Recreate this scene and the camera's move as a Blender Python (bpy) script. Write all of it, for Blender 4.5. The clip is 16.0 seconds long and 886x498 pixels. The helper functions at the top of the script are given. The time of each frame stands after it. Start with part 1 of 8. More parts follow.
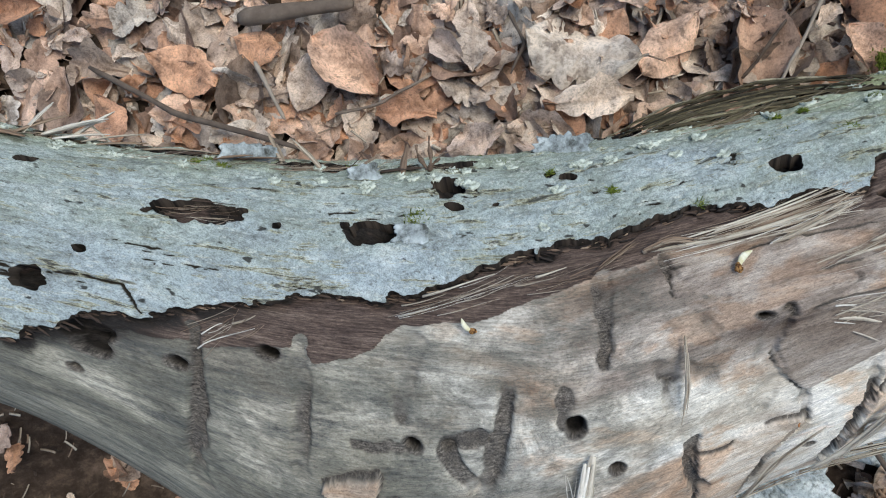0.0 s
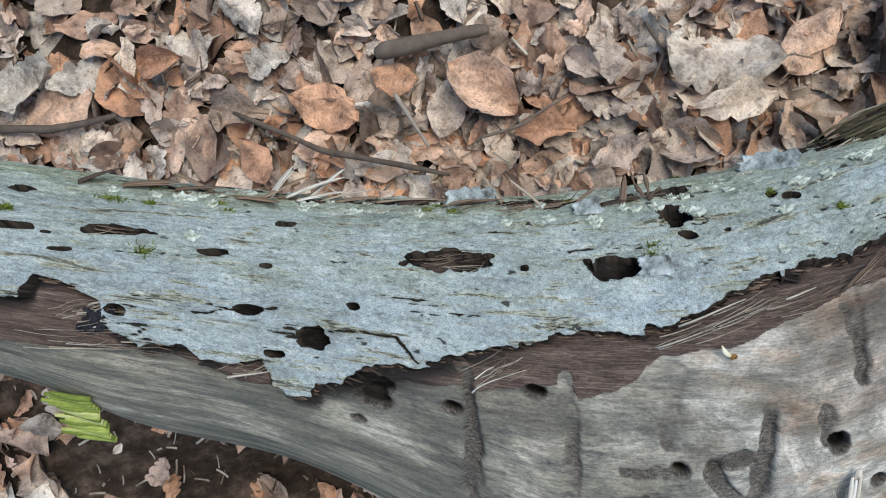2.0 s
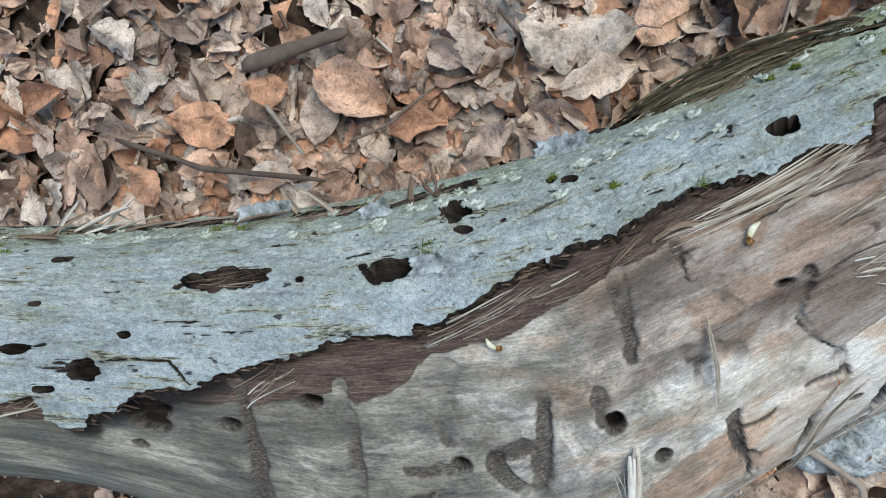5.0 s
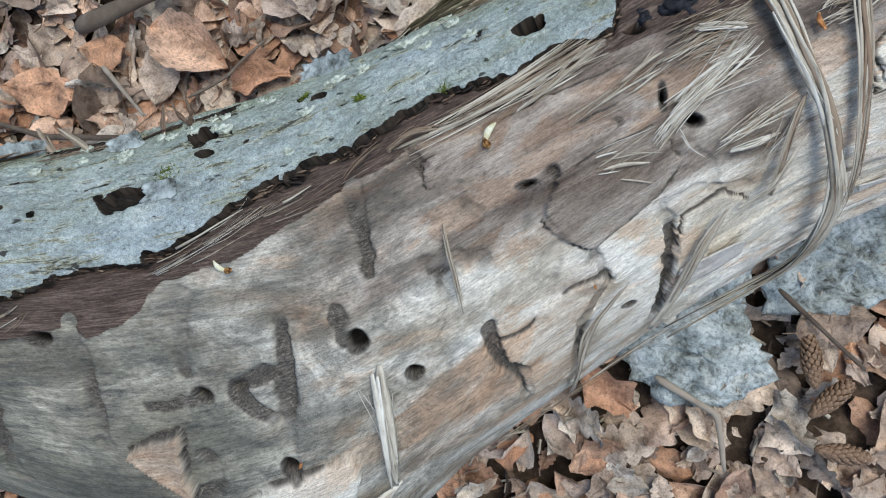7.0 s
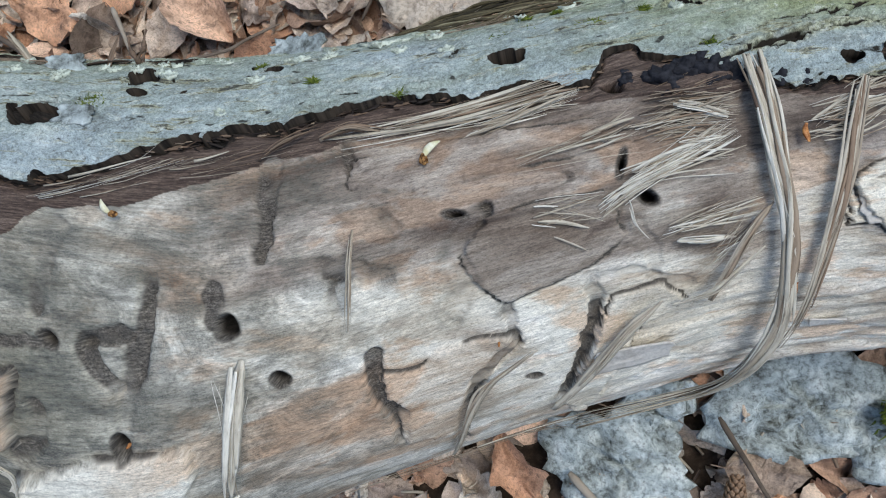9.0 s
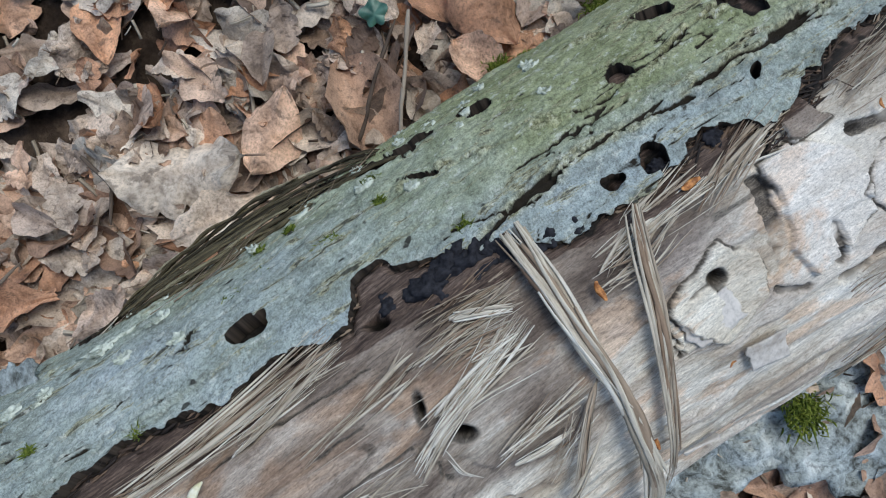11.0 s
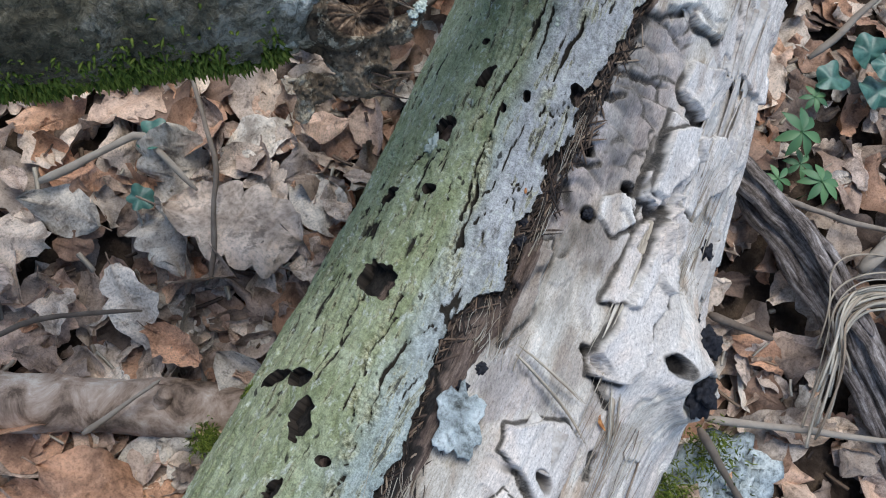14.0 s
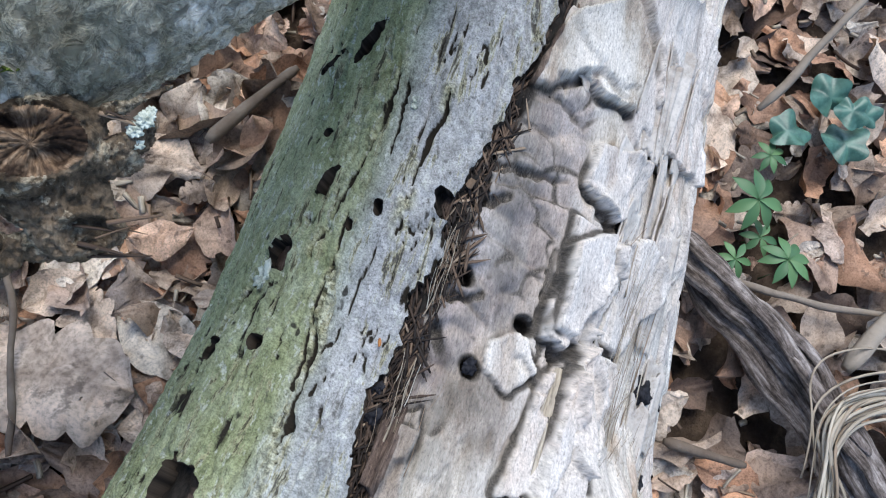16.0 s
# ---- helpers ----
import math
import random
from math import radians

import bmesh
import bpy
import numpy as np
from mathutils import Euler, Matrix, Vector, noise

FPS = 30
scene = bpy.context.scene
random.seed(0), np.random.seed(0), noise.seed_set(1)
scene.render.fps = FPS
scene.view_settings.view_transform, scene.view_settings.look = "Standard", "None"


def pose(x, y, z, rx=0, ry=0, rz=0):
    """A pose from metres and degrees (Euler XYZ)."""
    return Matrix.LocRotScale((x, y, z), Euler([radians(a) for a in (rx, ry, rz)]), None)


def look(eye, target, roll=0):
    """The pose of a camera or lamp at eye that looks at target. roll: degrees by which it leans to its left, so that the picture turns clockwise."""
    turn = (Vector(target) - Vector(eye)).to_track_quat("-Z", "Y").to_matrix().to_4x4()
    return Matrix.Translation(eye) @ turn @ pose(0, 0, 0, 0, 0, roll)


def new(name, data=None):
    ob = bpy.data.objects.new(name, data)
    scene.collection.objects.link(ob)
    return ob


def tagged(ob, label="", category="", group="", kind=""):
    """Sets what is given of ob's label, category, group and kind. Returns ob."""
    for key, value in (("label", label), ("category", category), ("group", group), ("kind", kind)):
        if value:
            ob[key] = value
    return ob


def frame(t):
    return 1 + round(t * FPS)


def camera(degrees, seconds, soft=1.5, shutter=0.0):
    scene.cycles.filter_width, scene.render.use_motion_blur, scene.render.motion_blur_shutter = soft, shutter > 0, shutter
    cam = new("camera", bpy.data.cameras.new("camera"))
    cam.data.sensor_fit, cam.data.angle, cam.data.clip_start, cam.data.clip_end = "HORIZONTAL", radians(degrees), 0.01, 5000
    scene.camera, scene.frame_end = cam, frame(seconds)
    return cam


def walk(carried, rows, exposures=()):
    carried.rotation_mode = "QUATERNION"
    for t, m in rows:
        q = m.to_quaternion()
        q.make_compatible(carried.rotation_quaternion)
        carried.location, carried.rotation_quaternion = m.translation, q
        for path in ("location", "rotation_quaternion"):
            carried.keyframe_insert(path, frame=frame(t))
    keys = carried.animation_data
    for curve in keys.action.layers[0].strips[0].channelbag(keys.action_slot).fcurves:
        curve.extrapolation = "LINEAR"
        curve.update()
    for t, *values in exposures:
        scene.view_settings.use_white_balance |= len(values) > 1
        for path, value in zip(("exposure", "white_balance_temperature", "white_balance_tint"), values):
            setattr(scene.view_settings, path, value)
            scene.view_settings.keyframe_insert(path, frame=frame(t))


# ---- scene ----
EXPO = [(0.0, 0.62, 6480, 6), (5.5, 0.56, 6350, 5), (8.2, 0.47, 6320, 5), (10.3, 0.42, 6300, 6), (11.4, 0.27, 6170, 5), (12.0, 0.24, 6180, 5), (14.0, 0.62, 6120, 7), (16.0, 0.92, 6150, 8)]
cam = camera(60.00, 16.0, soft=1.1)
# seconds, place in metres, turn in degrees
PATH = [
    (0.0, -0.1986, 0.0002, 0.6097, -0.55, 8.06, -8.65),
    (0.5, -0.2283, 0.0083, 0.6146, -1.20, 8.00, -9.80),
    (1.0, -0.2496, 0.0199, 0.6247, -1.43, 8.91, -11.76),
    (1.5, -0.2675, 0.0327, 0.6350, -1.57, 10.00, -12.98),
    (2.0, -0.2790, 0.0362, 0.6366, -1.84, 10.86, -13.37),
    (2.5, -0.2829, 0.0370, 0.6325, -2.94, 11.60, -13.71),
    (3.0, -0.2705, 0.0314, 0.6321, -3.06, 12.52, -13.99),
    (3.2, -0.2616, 0.0290, 0.6312, -3.19, 12.60, -14.47),
    (5.3, -0.1633, 0.0066, 0.6148, -4.01, 11.82, -21.00),
    (5.5, -0.1576, -0.0030, 0.6126, -3.86, 10.99, -22.28),
    (6.0, -0.1354, -0.0246, 0.6062, -4.59, 10.96, -24.04),
    (6.5, -0.1148, -0.0361, 0.5995, -5.45, 10.44, -25.28),
    (7.0, -0.0918, -0.0504, 0.5856, -5.32, 10.66, -22.63),
    (7.5, -0.0730, -0.0597, 0.5802, -2.84, 10.75, -19.74),
    (8.0, -0.0661, -0.0747, 0.5800, 2.25, 11.29, -8.54),
    (8.2, -0.0664, -0.0815, 0.5793, 2.89, 11.55, -6.02),
    (10.3, -0.0506, -0.0239, 0.4975, -0.04, 10.91, -13.27),
    (10.5, -0.0405, -0.0133, 0.4957, 0.02, 8.57, -18.76),
    (11.0, -0.0061, 0.0055, 0.4996, -0.87, 3.45, -29.58),
    (11.5, 0.0350, 0.0149, 0.5003, 0.85, -1.54, -39.38),
    (12.0, 0.0725, 0.0114, 0.5019, 3.22, -4.79, -47.01),
    (12.5, 0.1027, 0.0101, 0.5012, 5.39, -6.42, -50.12),
    (13.0, 0.1248, 0.0169, 0.5011, 8.28, -7.23, -52.61),
    (13.5, 0.1571, 0.0269, 0.5054, 10.50, -7.04, -55.20),
    (14.0, 0.1787, 0.0342, 0.5109, 11.86, -6.99, -56.93),
    (14.5, 0.1995, 0.0189, 0.5093, 13.31, -6.70, -58.96),
    (15.0, 0.2276, 0.0027, 0.4869, 14.57, -6.65, -59.83),
    (15.5, 0.2544, 0.0048, 0.4546, 14.83, -6.76, -60.73),
    (16.0, 0.2721, 0.0132, 0.4262, 15.20, -7.36, -61.40),
]
walk(cam, [(t, pose(x, y, z, rx, ry, rz)) for t, x, y, z, rx, ry, rz in PATH], exposures=EXPO)

# ---------------- world and sun ----------------
world = bpy.data.worlds.new("world")
scene.world = world
world.use_nodes = True
wn = world.node_tree.nodes
sky = wn.new("ShaderNodeTexSky")
sky.sky_type = "NISHITA"
sky.sun_disc = False
sky.sun_elevation, sky.sun_rotation = radians(63), radians(70)
wn["Background"].inputs["Strength"].default_value = 0.135
world.node_tree.links.new(sky.outputs[0], wn["Background"].inputs["Color"])
sun = new("sun", bpy.data.lights.new("sun", "SUN"))
sun.data.energy, sun.data.angle, sun.data.color = 1.7, radians(36), (1.0, 0.965, 0.90)
sun.matrix_world = look((0.9, 0.33, 1.9), (0, 0, 0))


# ---------------- node helpers ----------------
def start(name, rough=0.85, spec=0.25):
    m = bpy.data.materials.new(name)
    m.use_nodes = True
    nt = m.node_tree
    b = nt.nodes["Principled BSDF"]
    b.inputs["Roughness"].default_value = rough
    b.inputs["Specular IOR Level"].default_value = spec
    return m, nt, b


def coords(nt, scale=(1, 1, 1), kind="Object"):
    tc = nt.nodes.new("ShaderNodeTexCoord")
    mp = nt.nodes.new("ShaderNodeMapping")
    mp.inputs["Scale"].default_value = scale
    nt.links.new(tc.outputs[kind], mp.inputs["Vector"])
    return mp.outputs["Vector"]


def skin(nt, scale=(1, 1, 1)):
    """The log's own sheet: x along the grain, y round the log."""
    at = nt.nodes.new("ShaderNodeAttribute")
    at.attribute_name = "skin"
    mp = nt.nodes.new("ShaderNodeMapping")
    mp.inputs["Scale"].default_value = scale
    nt.links.new(at.outputs["Vector"], mp.inputs["Vector"])
    return mp.outputs["Vector"]


def noise_tex(nt, vec, scale, detail=4.0, rough=0.6, warp=0.0):
    n = nt.nodes.new("ShaderNodeTexNoise")
    n.inputs["Scale"].default_value = scale
    n.inputs["Detail"].default_value = detail
    n.inputs["Roughness"].default_value = rough
    n.inputs["Distortion"].default_value = warp
    nt.links.new(vec, n.inputs["Vector"])
    return n.outputs["Fac"]


def ramp(nt, fac, stops):
    r = nt.nodes.new("ShaderNodeValToRGB")
    while len(r.color_ramp.elements) < len(stops):
        r.color_ramp.elements.new(0.5)
    for e, (p, c) in zip(r.color_ramp.elements, stops):
        e.position = p
        e.color = (*c, 1) if len(c) == 3 else c
    nt.links.new(fac, r.inputs["Fac"])
    return r.outputs["Color"]


def grey(nt, fac, lo, hi):
    return ramp(nt, fac, [(lo, (0, 0, 0)), (hi, (1, 1, 1))])


def mix(nt, fac, a, b, mode="MIX"):
    n = nt.nodes.new("ShaderNodeMix")
    n.data_type, n.blend_type = "RGBA", mode
    for sock, v in ((n.inputs[0], fac), (n.inputs[6], a), (n.inputs[7], b)):
        if isinstance(v, (int, float)):
            sock.default_value = v
        elif isinstance(v, tuple):
            sock.default_value = (*v, 1)
        else:
            nt.links.new(v, sock)
    return n.outputs[2]


def maths(nt, op, a, b):
    n = nt.nodes.new("ShaderNodeMath")
    n.operation = op
    n.use_clamp = True
    for sock, v in zip(n.inputs, (a, b)):
        if isinstance(v, (int, float)):
            sock.default_value = v
        else:
            nt.links.new(v, sock)
    return n.outputs[0]


def attr(nt, name):
    n = nt.nodes.new("ShaderNodeAttribute")
    n.attribute_name = name
    return n.outputs["Fac"]


def chance(nt):
    return nt.nodes.new("ShaderNodeObjectInfo").outputs["Random"]


def island(nt):
    return nt.nodes.new("ShaderNodeNewGeometry").outputs["Random Per Island"]


def bump(nt, b, height, strength, dist):
    n = nt.nodes.new("ShaderNodeBump")
    n.inputs["Strength"].default_value = strength
    n.inputs["Distance"].default_value = dist
    nt.links.new(height, n.inputs["Height"])
    nt.links.new(n.outputs["Normal"], b.inputs["Normal"])


def paint(nt, b, col):
    nt.links.new(col, b.inputs["Base Color"])


def crisp(nt, name, tex, lo=0.36, hi=0.57):
    """An attribute of the mesh, its edges broken up by a fine texture."""
    both = maths(nt, "ADD", maths(nt, "MULTIPLY", attr(nt, name), 0.5), maths(nt, "MULTIPLY", tex, 0.45))
    return grey(nt, both, lo, hi)


# ---------------- materials ----------------
# bare wood of the log: grain runs along x
WOOD, nt, b = start("weathered_wood", 0.8, 0.25)
g1 = noise_tex(nt, skin(nt, (1, 8, 8)), 13, 7, 0.7, 0.5)
g2 = noise_tex(nt, skin(nt, (1, 7, 7)), 60, 5, 0.7)
patch = noise_tex(nt, skin(nt, (1, 2.6, 2.6)), 15, 5, 0.6, 0.5)
blot = noise_tex(nt, skin(nt, (1, 2.4, 2.4)), 17, 5, 0.62, 0.4)
fine = noise_tex(nt, skin(nt, (1, 3, 3)), 420, 4, 0.75)
g3 = noise_tex(nt, skin(nt, (1, 11, 11)), 110, 7, 0.78, 0.2)
grit = noise_tex(nt, skin(nt, (1, 1.4, 1.4)), 1300, 4, 0.75)
tint = mix(nt, 0.28, patch, g1)
fresh = ramp(nt, tint, [(0.36, (0.36, 0.275, 0.20)), (0.44, (0.49, 0.415, 0.325)), (0.49, (0.66, 0.605, 0.51)), (0.58, (0.84, 0.80, 0.72))])
weath = ramp(nt, tint, [(0.37, (0.085, 0.080, 0.066)), (0.45, (0.162, 0.152, 0.118)), (0.53, (0.265, 0.247, 0.192)), (0.62, (0.45, 0.415, 0.33))])
col = mix(nt, attr(nt, "weather"), fresh, weath)
drab = ramp(nt, tint, [(0.38, (0.078, 0.056, 0.045)), (0.46, (0.155, 0.120, 0.096)), (0.53, (0.255, 0.208, 0.170)), (0.62, (0.46, 0.40, 0.335))])
col = mix(nt, attr(nt, "drab"), col, drab)
col = mix(nt, maths(nt, "MULTIPLY", attr(nt, "pale"), 0.85), col, ramp(nt, mix(nt, 0.75, g2, blot), [(0.36, (0.36, 0.31, 0.28)), (0.46, (0.50, 0.455, 0.42)), (0.6, (0.62, 0.58, 0.545))]))
col = mix(nt, maths(nt, "MULTIPLY", attr(nt, "cream"), 0.85), col, ramp(nt, tint, [(0.36, (0.46, 0.40, 0.315)), (0.46, (0.58, 0.525, 0.43)), (0.58, (0.72, 0.68, 0.59))]))
col = mix(nt, maths(nt, "MULTIPLY", attr(nt, "tan"), 0.85), col, ramp(nt, tint, [(0.36, (0.20, 0.115, 0.068)), (0.46, (0.34, 0.225, 0.145)), (0.58, (0.52, 0.405, 0.30))]))
col = mix(nt, maths(nt, "MULTIPLY", attr(nt, "plum"), 0.9), col, ramp(nt, mix(nt, 0.5, tint, blot), [(0.38, (0.045, 0.034, 0.035)), (0.46, (0.115, 0.092, 0.091)), (0.53, (0.225, 0.187, 0.18)), (0.62, (0.40, 0.355, 0.335))]))
rust = maths(nt, "MULTIPLY", grey(nt, blot, 0.53, 0.60), attr(nt, "rust"))
col = mix(nt, maths(nt, "MULTIPLY", rust, 0.6), col, mix(nt, 1.0, col, (0.84, 0.60, 0.43), "MULTIPLY"))
mould = maths(nt, "MULTIPLY", grey(nt, noise_tex(nt, skin(nt, (1, 1.7, 1.7)), 42, 7, 0.78, 0.7), 0.42, 0.57), attr(nt, "mould"))
speck = grey(nt, grit, 0.44, 0.54)
col = mix(nt, maths(nt, "MULTIPLY", mould, maths(nt, "ADD", maths(nt, "MULTIPLY", speck, 0.35), 0.42)), col, (0.085, 0.086, 0.072))
streaks = maths(nt, "MULTIPLY", grey(nt, noise_tex(nt, skin(nt, (1, 7, 7)), 24, 8, 0.78, 0.3), 0.49, 0.60), attr(nt, "weather"))
col = mix(nt, maths(nt, "MULTIPLY", streaks, maths(nt, "ADD", maths(nt, "MULTIPLY", speck, 0.45), 0.45)), col, (0.055, 0.057, 0.055))
frass = ramp(nt, mix(nt, 0.5, grit, fine), [(0.38, (0.030, 0.026, 0.022)), (0.48, (0.072, 0.062, 0.053)), (0.62, (0.17, 0.15, 0.125))])
# frass stain, with the shade of gaps between plates painted in
col = mix(nt, maths(nt, "MULTIPLY", crisp(nt, "stain_shade", mix(nt, 0.5, fine, grit), 0.36, 0.53), 0.92), col, frass)
col = mix(nt, crisp(nt, "brown", g3, 0.42, 0.50), col, ramp(nt, mix(nt, 0.55, g1, g3), [(0.36, (0.022, 0.014, 0.011)), (0.46, (0.060, 0.040, 0.031)), (0.54, (0.112, 0.079, 0.062)), (0.64, (0.215, 0.165, 0.13))]))
even = attr(nt, "smooth")
col = mix(nt, maths(nt, "SUBTRACT", 0.5, maths(nt, "MULTIPLY", even, 0.36)), col, ramp(nt, g2, [(0.36, (0.52, 0.52, 0.52)), (0.46, (0.88, 0.88, 0.88)), (0.62, (1.15, 1.15, 1.15))]), "MULTIPLY")
col = mix(nt, 0.75, col, ramp(nt, fine, [(0.36, (0.5, 0.5, 0.5)), (0.46, (0.95, 0.95, 0.95)), (0.54, (1.06, 1.06, 1.06)), (0.62, (1.3, 1.3, 1.3))]), "MULTIPLY")
calm = maths(nt, "SUBTRACT", 0.58, maths(nt, "ADD", maths(nt, "MULTIPLY", attr(nt, "cream"), 0.2), maths(nt, "MULTIPLY", even, 0.46)))
col = mix(nt, calm, col, ramp(nt, g3, [(0.36, (0.50, 0.49, 0.48)), (0.44, (0.86, 0.84, 0.84)), (0.52, (1.02, 1.02, 1.02)), (0.62, (1.28, 1.28, 1.28))]), "MULTIPLY")
col = mix(nt, 0.6, col, ramp(nt, grit, [(0.38, (0.62, 0.62, 0.62)), (0.5, (1.0, 1.0, 1.0)), (0.62, (1.18, 1.18, 1.18))]), "MULTIPLY")
slit = ramp(nt, noise_tex(nt, skin(nt, (1, 22, 22)), 22, 4, 0.6), [(0.27, (1, 1, 1)), (0.33, (0, 0, 0))])
col = mix(nt, maths(nt, "MULTIPLY", slit, maths(nt, "SUBTRACT", 0.5, maths(nt, "MULTIPLY", even, 0.45))), col, (0.03, 0.024, 0.02))
# near-black tint: painted shade of holes, gaps and bark edge, plus black stains
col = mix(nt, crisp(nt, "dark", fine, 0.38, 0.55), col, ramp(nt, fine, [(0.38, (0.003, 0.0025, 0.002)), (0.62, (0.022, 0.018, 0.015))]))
paint(nt, b, col)
hb = mix(nt, 0.45, mix(nt, 0.5, g3, g1), mix(nt, 0.5, fine, grit))
bump(nt, b, mix(nt, maths(nt, "MULTIPLY", even, 0.8), hb, mix(nt, 0.3, blot, grit)), 0.7, 0.0010)

# bark of the log: blue-grey crust with algae on the far flank
BARK, nt, b = start("grey_bark", 0.9, 0.2)
c1 = noise_tex(nt, skin(nt, (1, 1.6, 1.6)), 60, 7, 0.7, 0.5)
c2 = noise_tex(nt, skin(nt, (1, 2.0, 2.0)), 170, 5, 0.7)
c3 = noise_tex(nt, skin(nt), 520, 4, 0.75)
c0 = noise_tex(nt, skin(nt, (1, 1.3, 1.3)), 17, 4, 0.6, 0.4)
c4 = noise_tex(nt, skin(nt), 1500, 4, 0.75)
tint = mix(nt, 0.4, c1, c0)
crust = ramp(nt, tint, [(0.34, (0.175, 0.195, 0.19)), (0.44, (0.30, 0.34, 0.34)), (0.53, (0.36, 0.415, 0.425)), (0.63, (0.48, 0.53, 0.535))])
green = ramp(nt, tint, [(0.34, (0.145, 0.165, 0.08)), (0.45, (0.27, 0.30, 0.165)), (0.54, (0.33, 0.36, 0.22)), (0.64, (0.46, 0.49, 0.34))])
col = mix(nt, attr(nt, "algae"), crust, green)
col = mix(nt, maths(nt, "MULTIPLY", attr(nt, "pinkish"), 0.8), col, ramp(nt, tint, [(0.38, (0.25, 0.245, 0.25)), (0.62, (0.50, 0.49, 0.50))]))
ol = noise_tex(nt, skin(nt, (1, 6, 6)), 28, 6, 0.75, 0.35)
col = mix(nt, maths(nt, "MULTIPLY", grey(nt, ol, 0.555, 0.60), 0.85), col, ramp(nt, ol, [(0.55, (0.52, 0.50, 0.36)), (0.595, (0.34, 0.32, 0.19)), (0.63, (0.045, 0.038, 0.026))]))
dimple = ramp(nt, noise_tex(nt, skin(nt, (1, 1.6, 1.6)), 110, 2, 0.5), [(0.27, (1, 1, 1)), (0.31, (0, 0, 0))])
col = mix(nt, maths(nt, "MULTIPLY", dimple, 0.9), col, (0.025, 0.022, 0.018))
col = mix(nt, maths(nt, "MULTIPLY", attr(nt, "lip"), 0.7), col, ramp(nt, c3, [(0.4, (0.13, 0.125, 0.06)), (0.52, (0.36, 0.35, 0.21)), (0.62, (0.54, 0.53, 0.38))]))
specks = grey(nt, c2, 0.57, 0.63)
col = mix(nt, maths(nt, "MULTIPLY", specks, 0.6), col, (0.56, 0.58, 0.52))
pits = ramp(nt, c2, [(0.34, (1, 1, 1)), (0.40, (0, 0, 0))])
col = mix(nt, maths(nt, "MULTIPLY", pits, 0.6), col, (0.08, 0.075, 0.058))
col = mix(nt, 0.75, col, ramp(nt, c3, [(0.37, (0.55, 0.55, 0.54)), (0.48, (0.9, 0.9, 0.9)), (0.62, (1.15, 1.15, 1.15))]), "MULTIPLY")
col = mix(nt, 0.75, col, ramp(nt, c4, [(0.38, (0.5, 0.5, 0.49)), (0.5, (1.0, 1.0, 1.0)), (0.62, (1.25, 1.25, 1.25))]), "MULTIPLY")
# cracks and furrows blackened in the colour, standing in for the shade in them
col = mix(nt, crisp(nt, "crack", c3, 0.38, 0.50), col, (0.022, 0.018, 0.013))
paint(nt, b, col)
bump(nt, b, mix(nt, 0.4, mix(nt, 0.5, c1, c2), mix(nt, 0.5, c3, c4)), 1.0, 0.0026)

BARK_SIDE, nt, b = start("bark_broken_edge", 0.9, 0.15)
paint(nt, b, ramp(nt, noise_tex(nt, skin(nt), 300, 4), [(0.38, (0.007, 0.006, 0.005)), (0.62, (0.045, 0.035, 0.027))]))


# ---------------- numbers of the log ----------------
def hash2(i, j, seed):
    h = (i.astype(np.int64) * 374761393 + j.astype(np.int64) * 668265263 + seed * 982451653) & 0xFFFFFFFF
    h = ((h ^ (h >> 13)) * 1274126177) & 0xFFFFFFFF
    return ((h ^ (h >> 16)) & 0xFFFF) / 65535.0


def vnoise(x, y, seed=0):
    i, j = np.floor(x), np.floor(y)
    fx, fy = x - i, y - j
    fx, fy = fx * fx * (3 - 2 * fx), fy * fy * (3 - 2 * fy)
    p = hash2(i, j, seed) * (1 - fx) + hash2(i + 1, j, seed) * fx
    q = hash2(i, j + 1, seed) * (1 - fx) + hash2(i + 1, j + 1, seed) * fx
    return p * (1 - fy) + q * fy


def fbm(x, y, octaves=4, seed=0):
    out, amp, tot = 0.0, 1.0, 0.0
    for k in range(octaves):
        out = out + amp * vnoise(x * 2 ** k + 17.3 * k, y * 2 ** k + 5.1 * k, seed + k)
        tot += amp
        amp *= 0.55
    return out / tot


def step(v, lo, hi):
    w = np.clip((v - lo) / (hi - lo), 0, 1)
    return w * w * (3 - 2 * w)


AXIS_X = [-1.0, -0.6, -0.5, -0.4, -0.3, -0.2, -0.1, 0.0, 0.1, 0.2, 0.3, 0.4, 0.5, 0.65, 1.3]
AXIS_Y = [0.23, 0.105, 0.0568, 0.0077, -0.0355, -0.059, -0.0432, -0.0286, -0.0263, -0.024, -0.0138, 0.0097, 0.0373, 0.0638, 0.15]
AXIS_Z = [0.56, 0.395, 0.3407, 0.2708, 0.2227, 0.1963, 0.175, 0.1552, 0.1213, 0.0796, 0.0441, 0.0633, 0.0832, 0.1035, 0.12]
AXIS_R = [0.048, 0.050, 0.0539, 0.0672, 0.0889, 0.1034, 0.0941, 0.0921, 0.0988, 0.1091, 0.1125, 0.1045, 0.0959, 0.0878, 0.06]
SWELL_X = [-0.60, -0.500, -0.484, -0.43, -0.38, -0.33, -0.28, -0.24, -0.2, -0.17]
SWELL = [-0.011, -0.015, 0.0, 0.0, 0.022, 0.05, 0.055, 0.035, 0.004, 0.0]
GX = np.linspace(-1.0, 1.3, 1151)


def smooth(vals, knots, sigma):
    raw = np.interp(GX, knots, vals)
    n = int(3 * sigma / 0.002)
    k = np.exp(-0.5 * (np.arange(-n, n + 1) * 0.002 / sigma) ** 2)
    return np.convolve(np.pad(raw, n, mode="reflect", reflect_type="odd"), k / k.sum(), mode="valid")


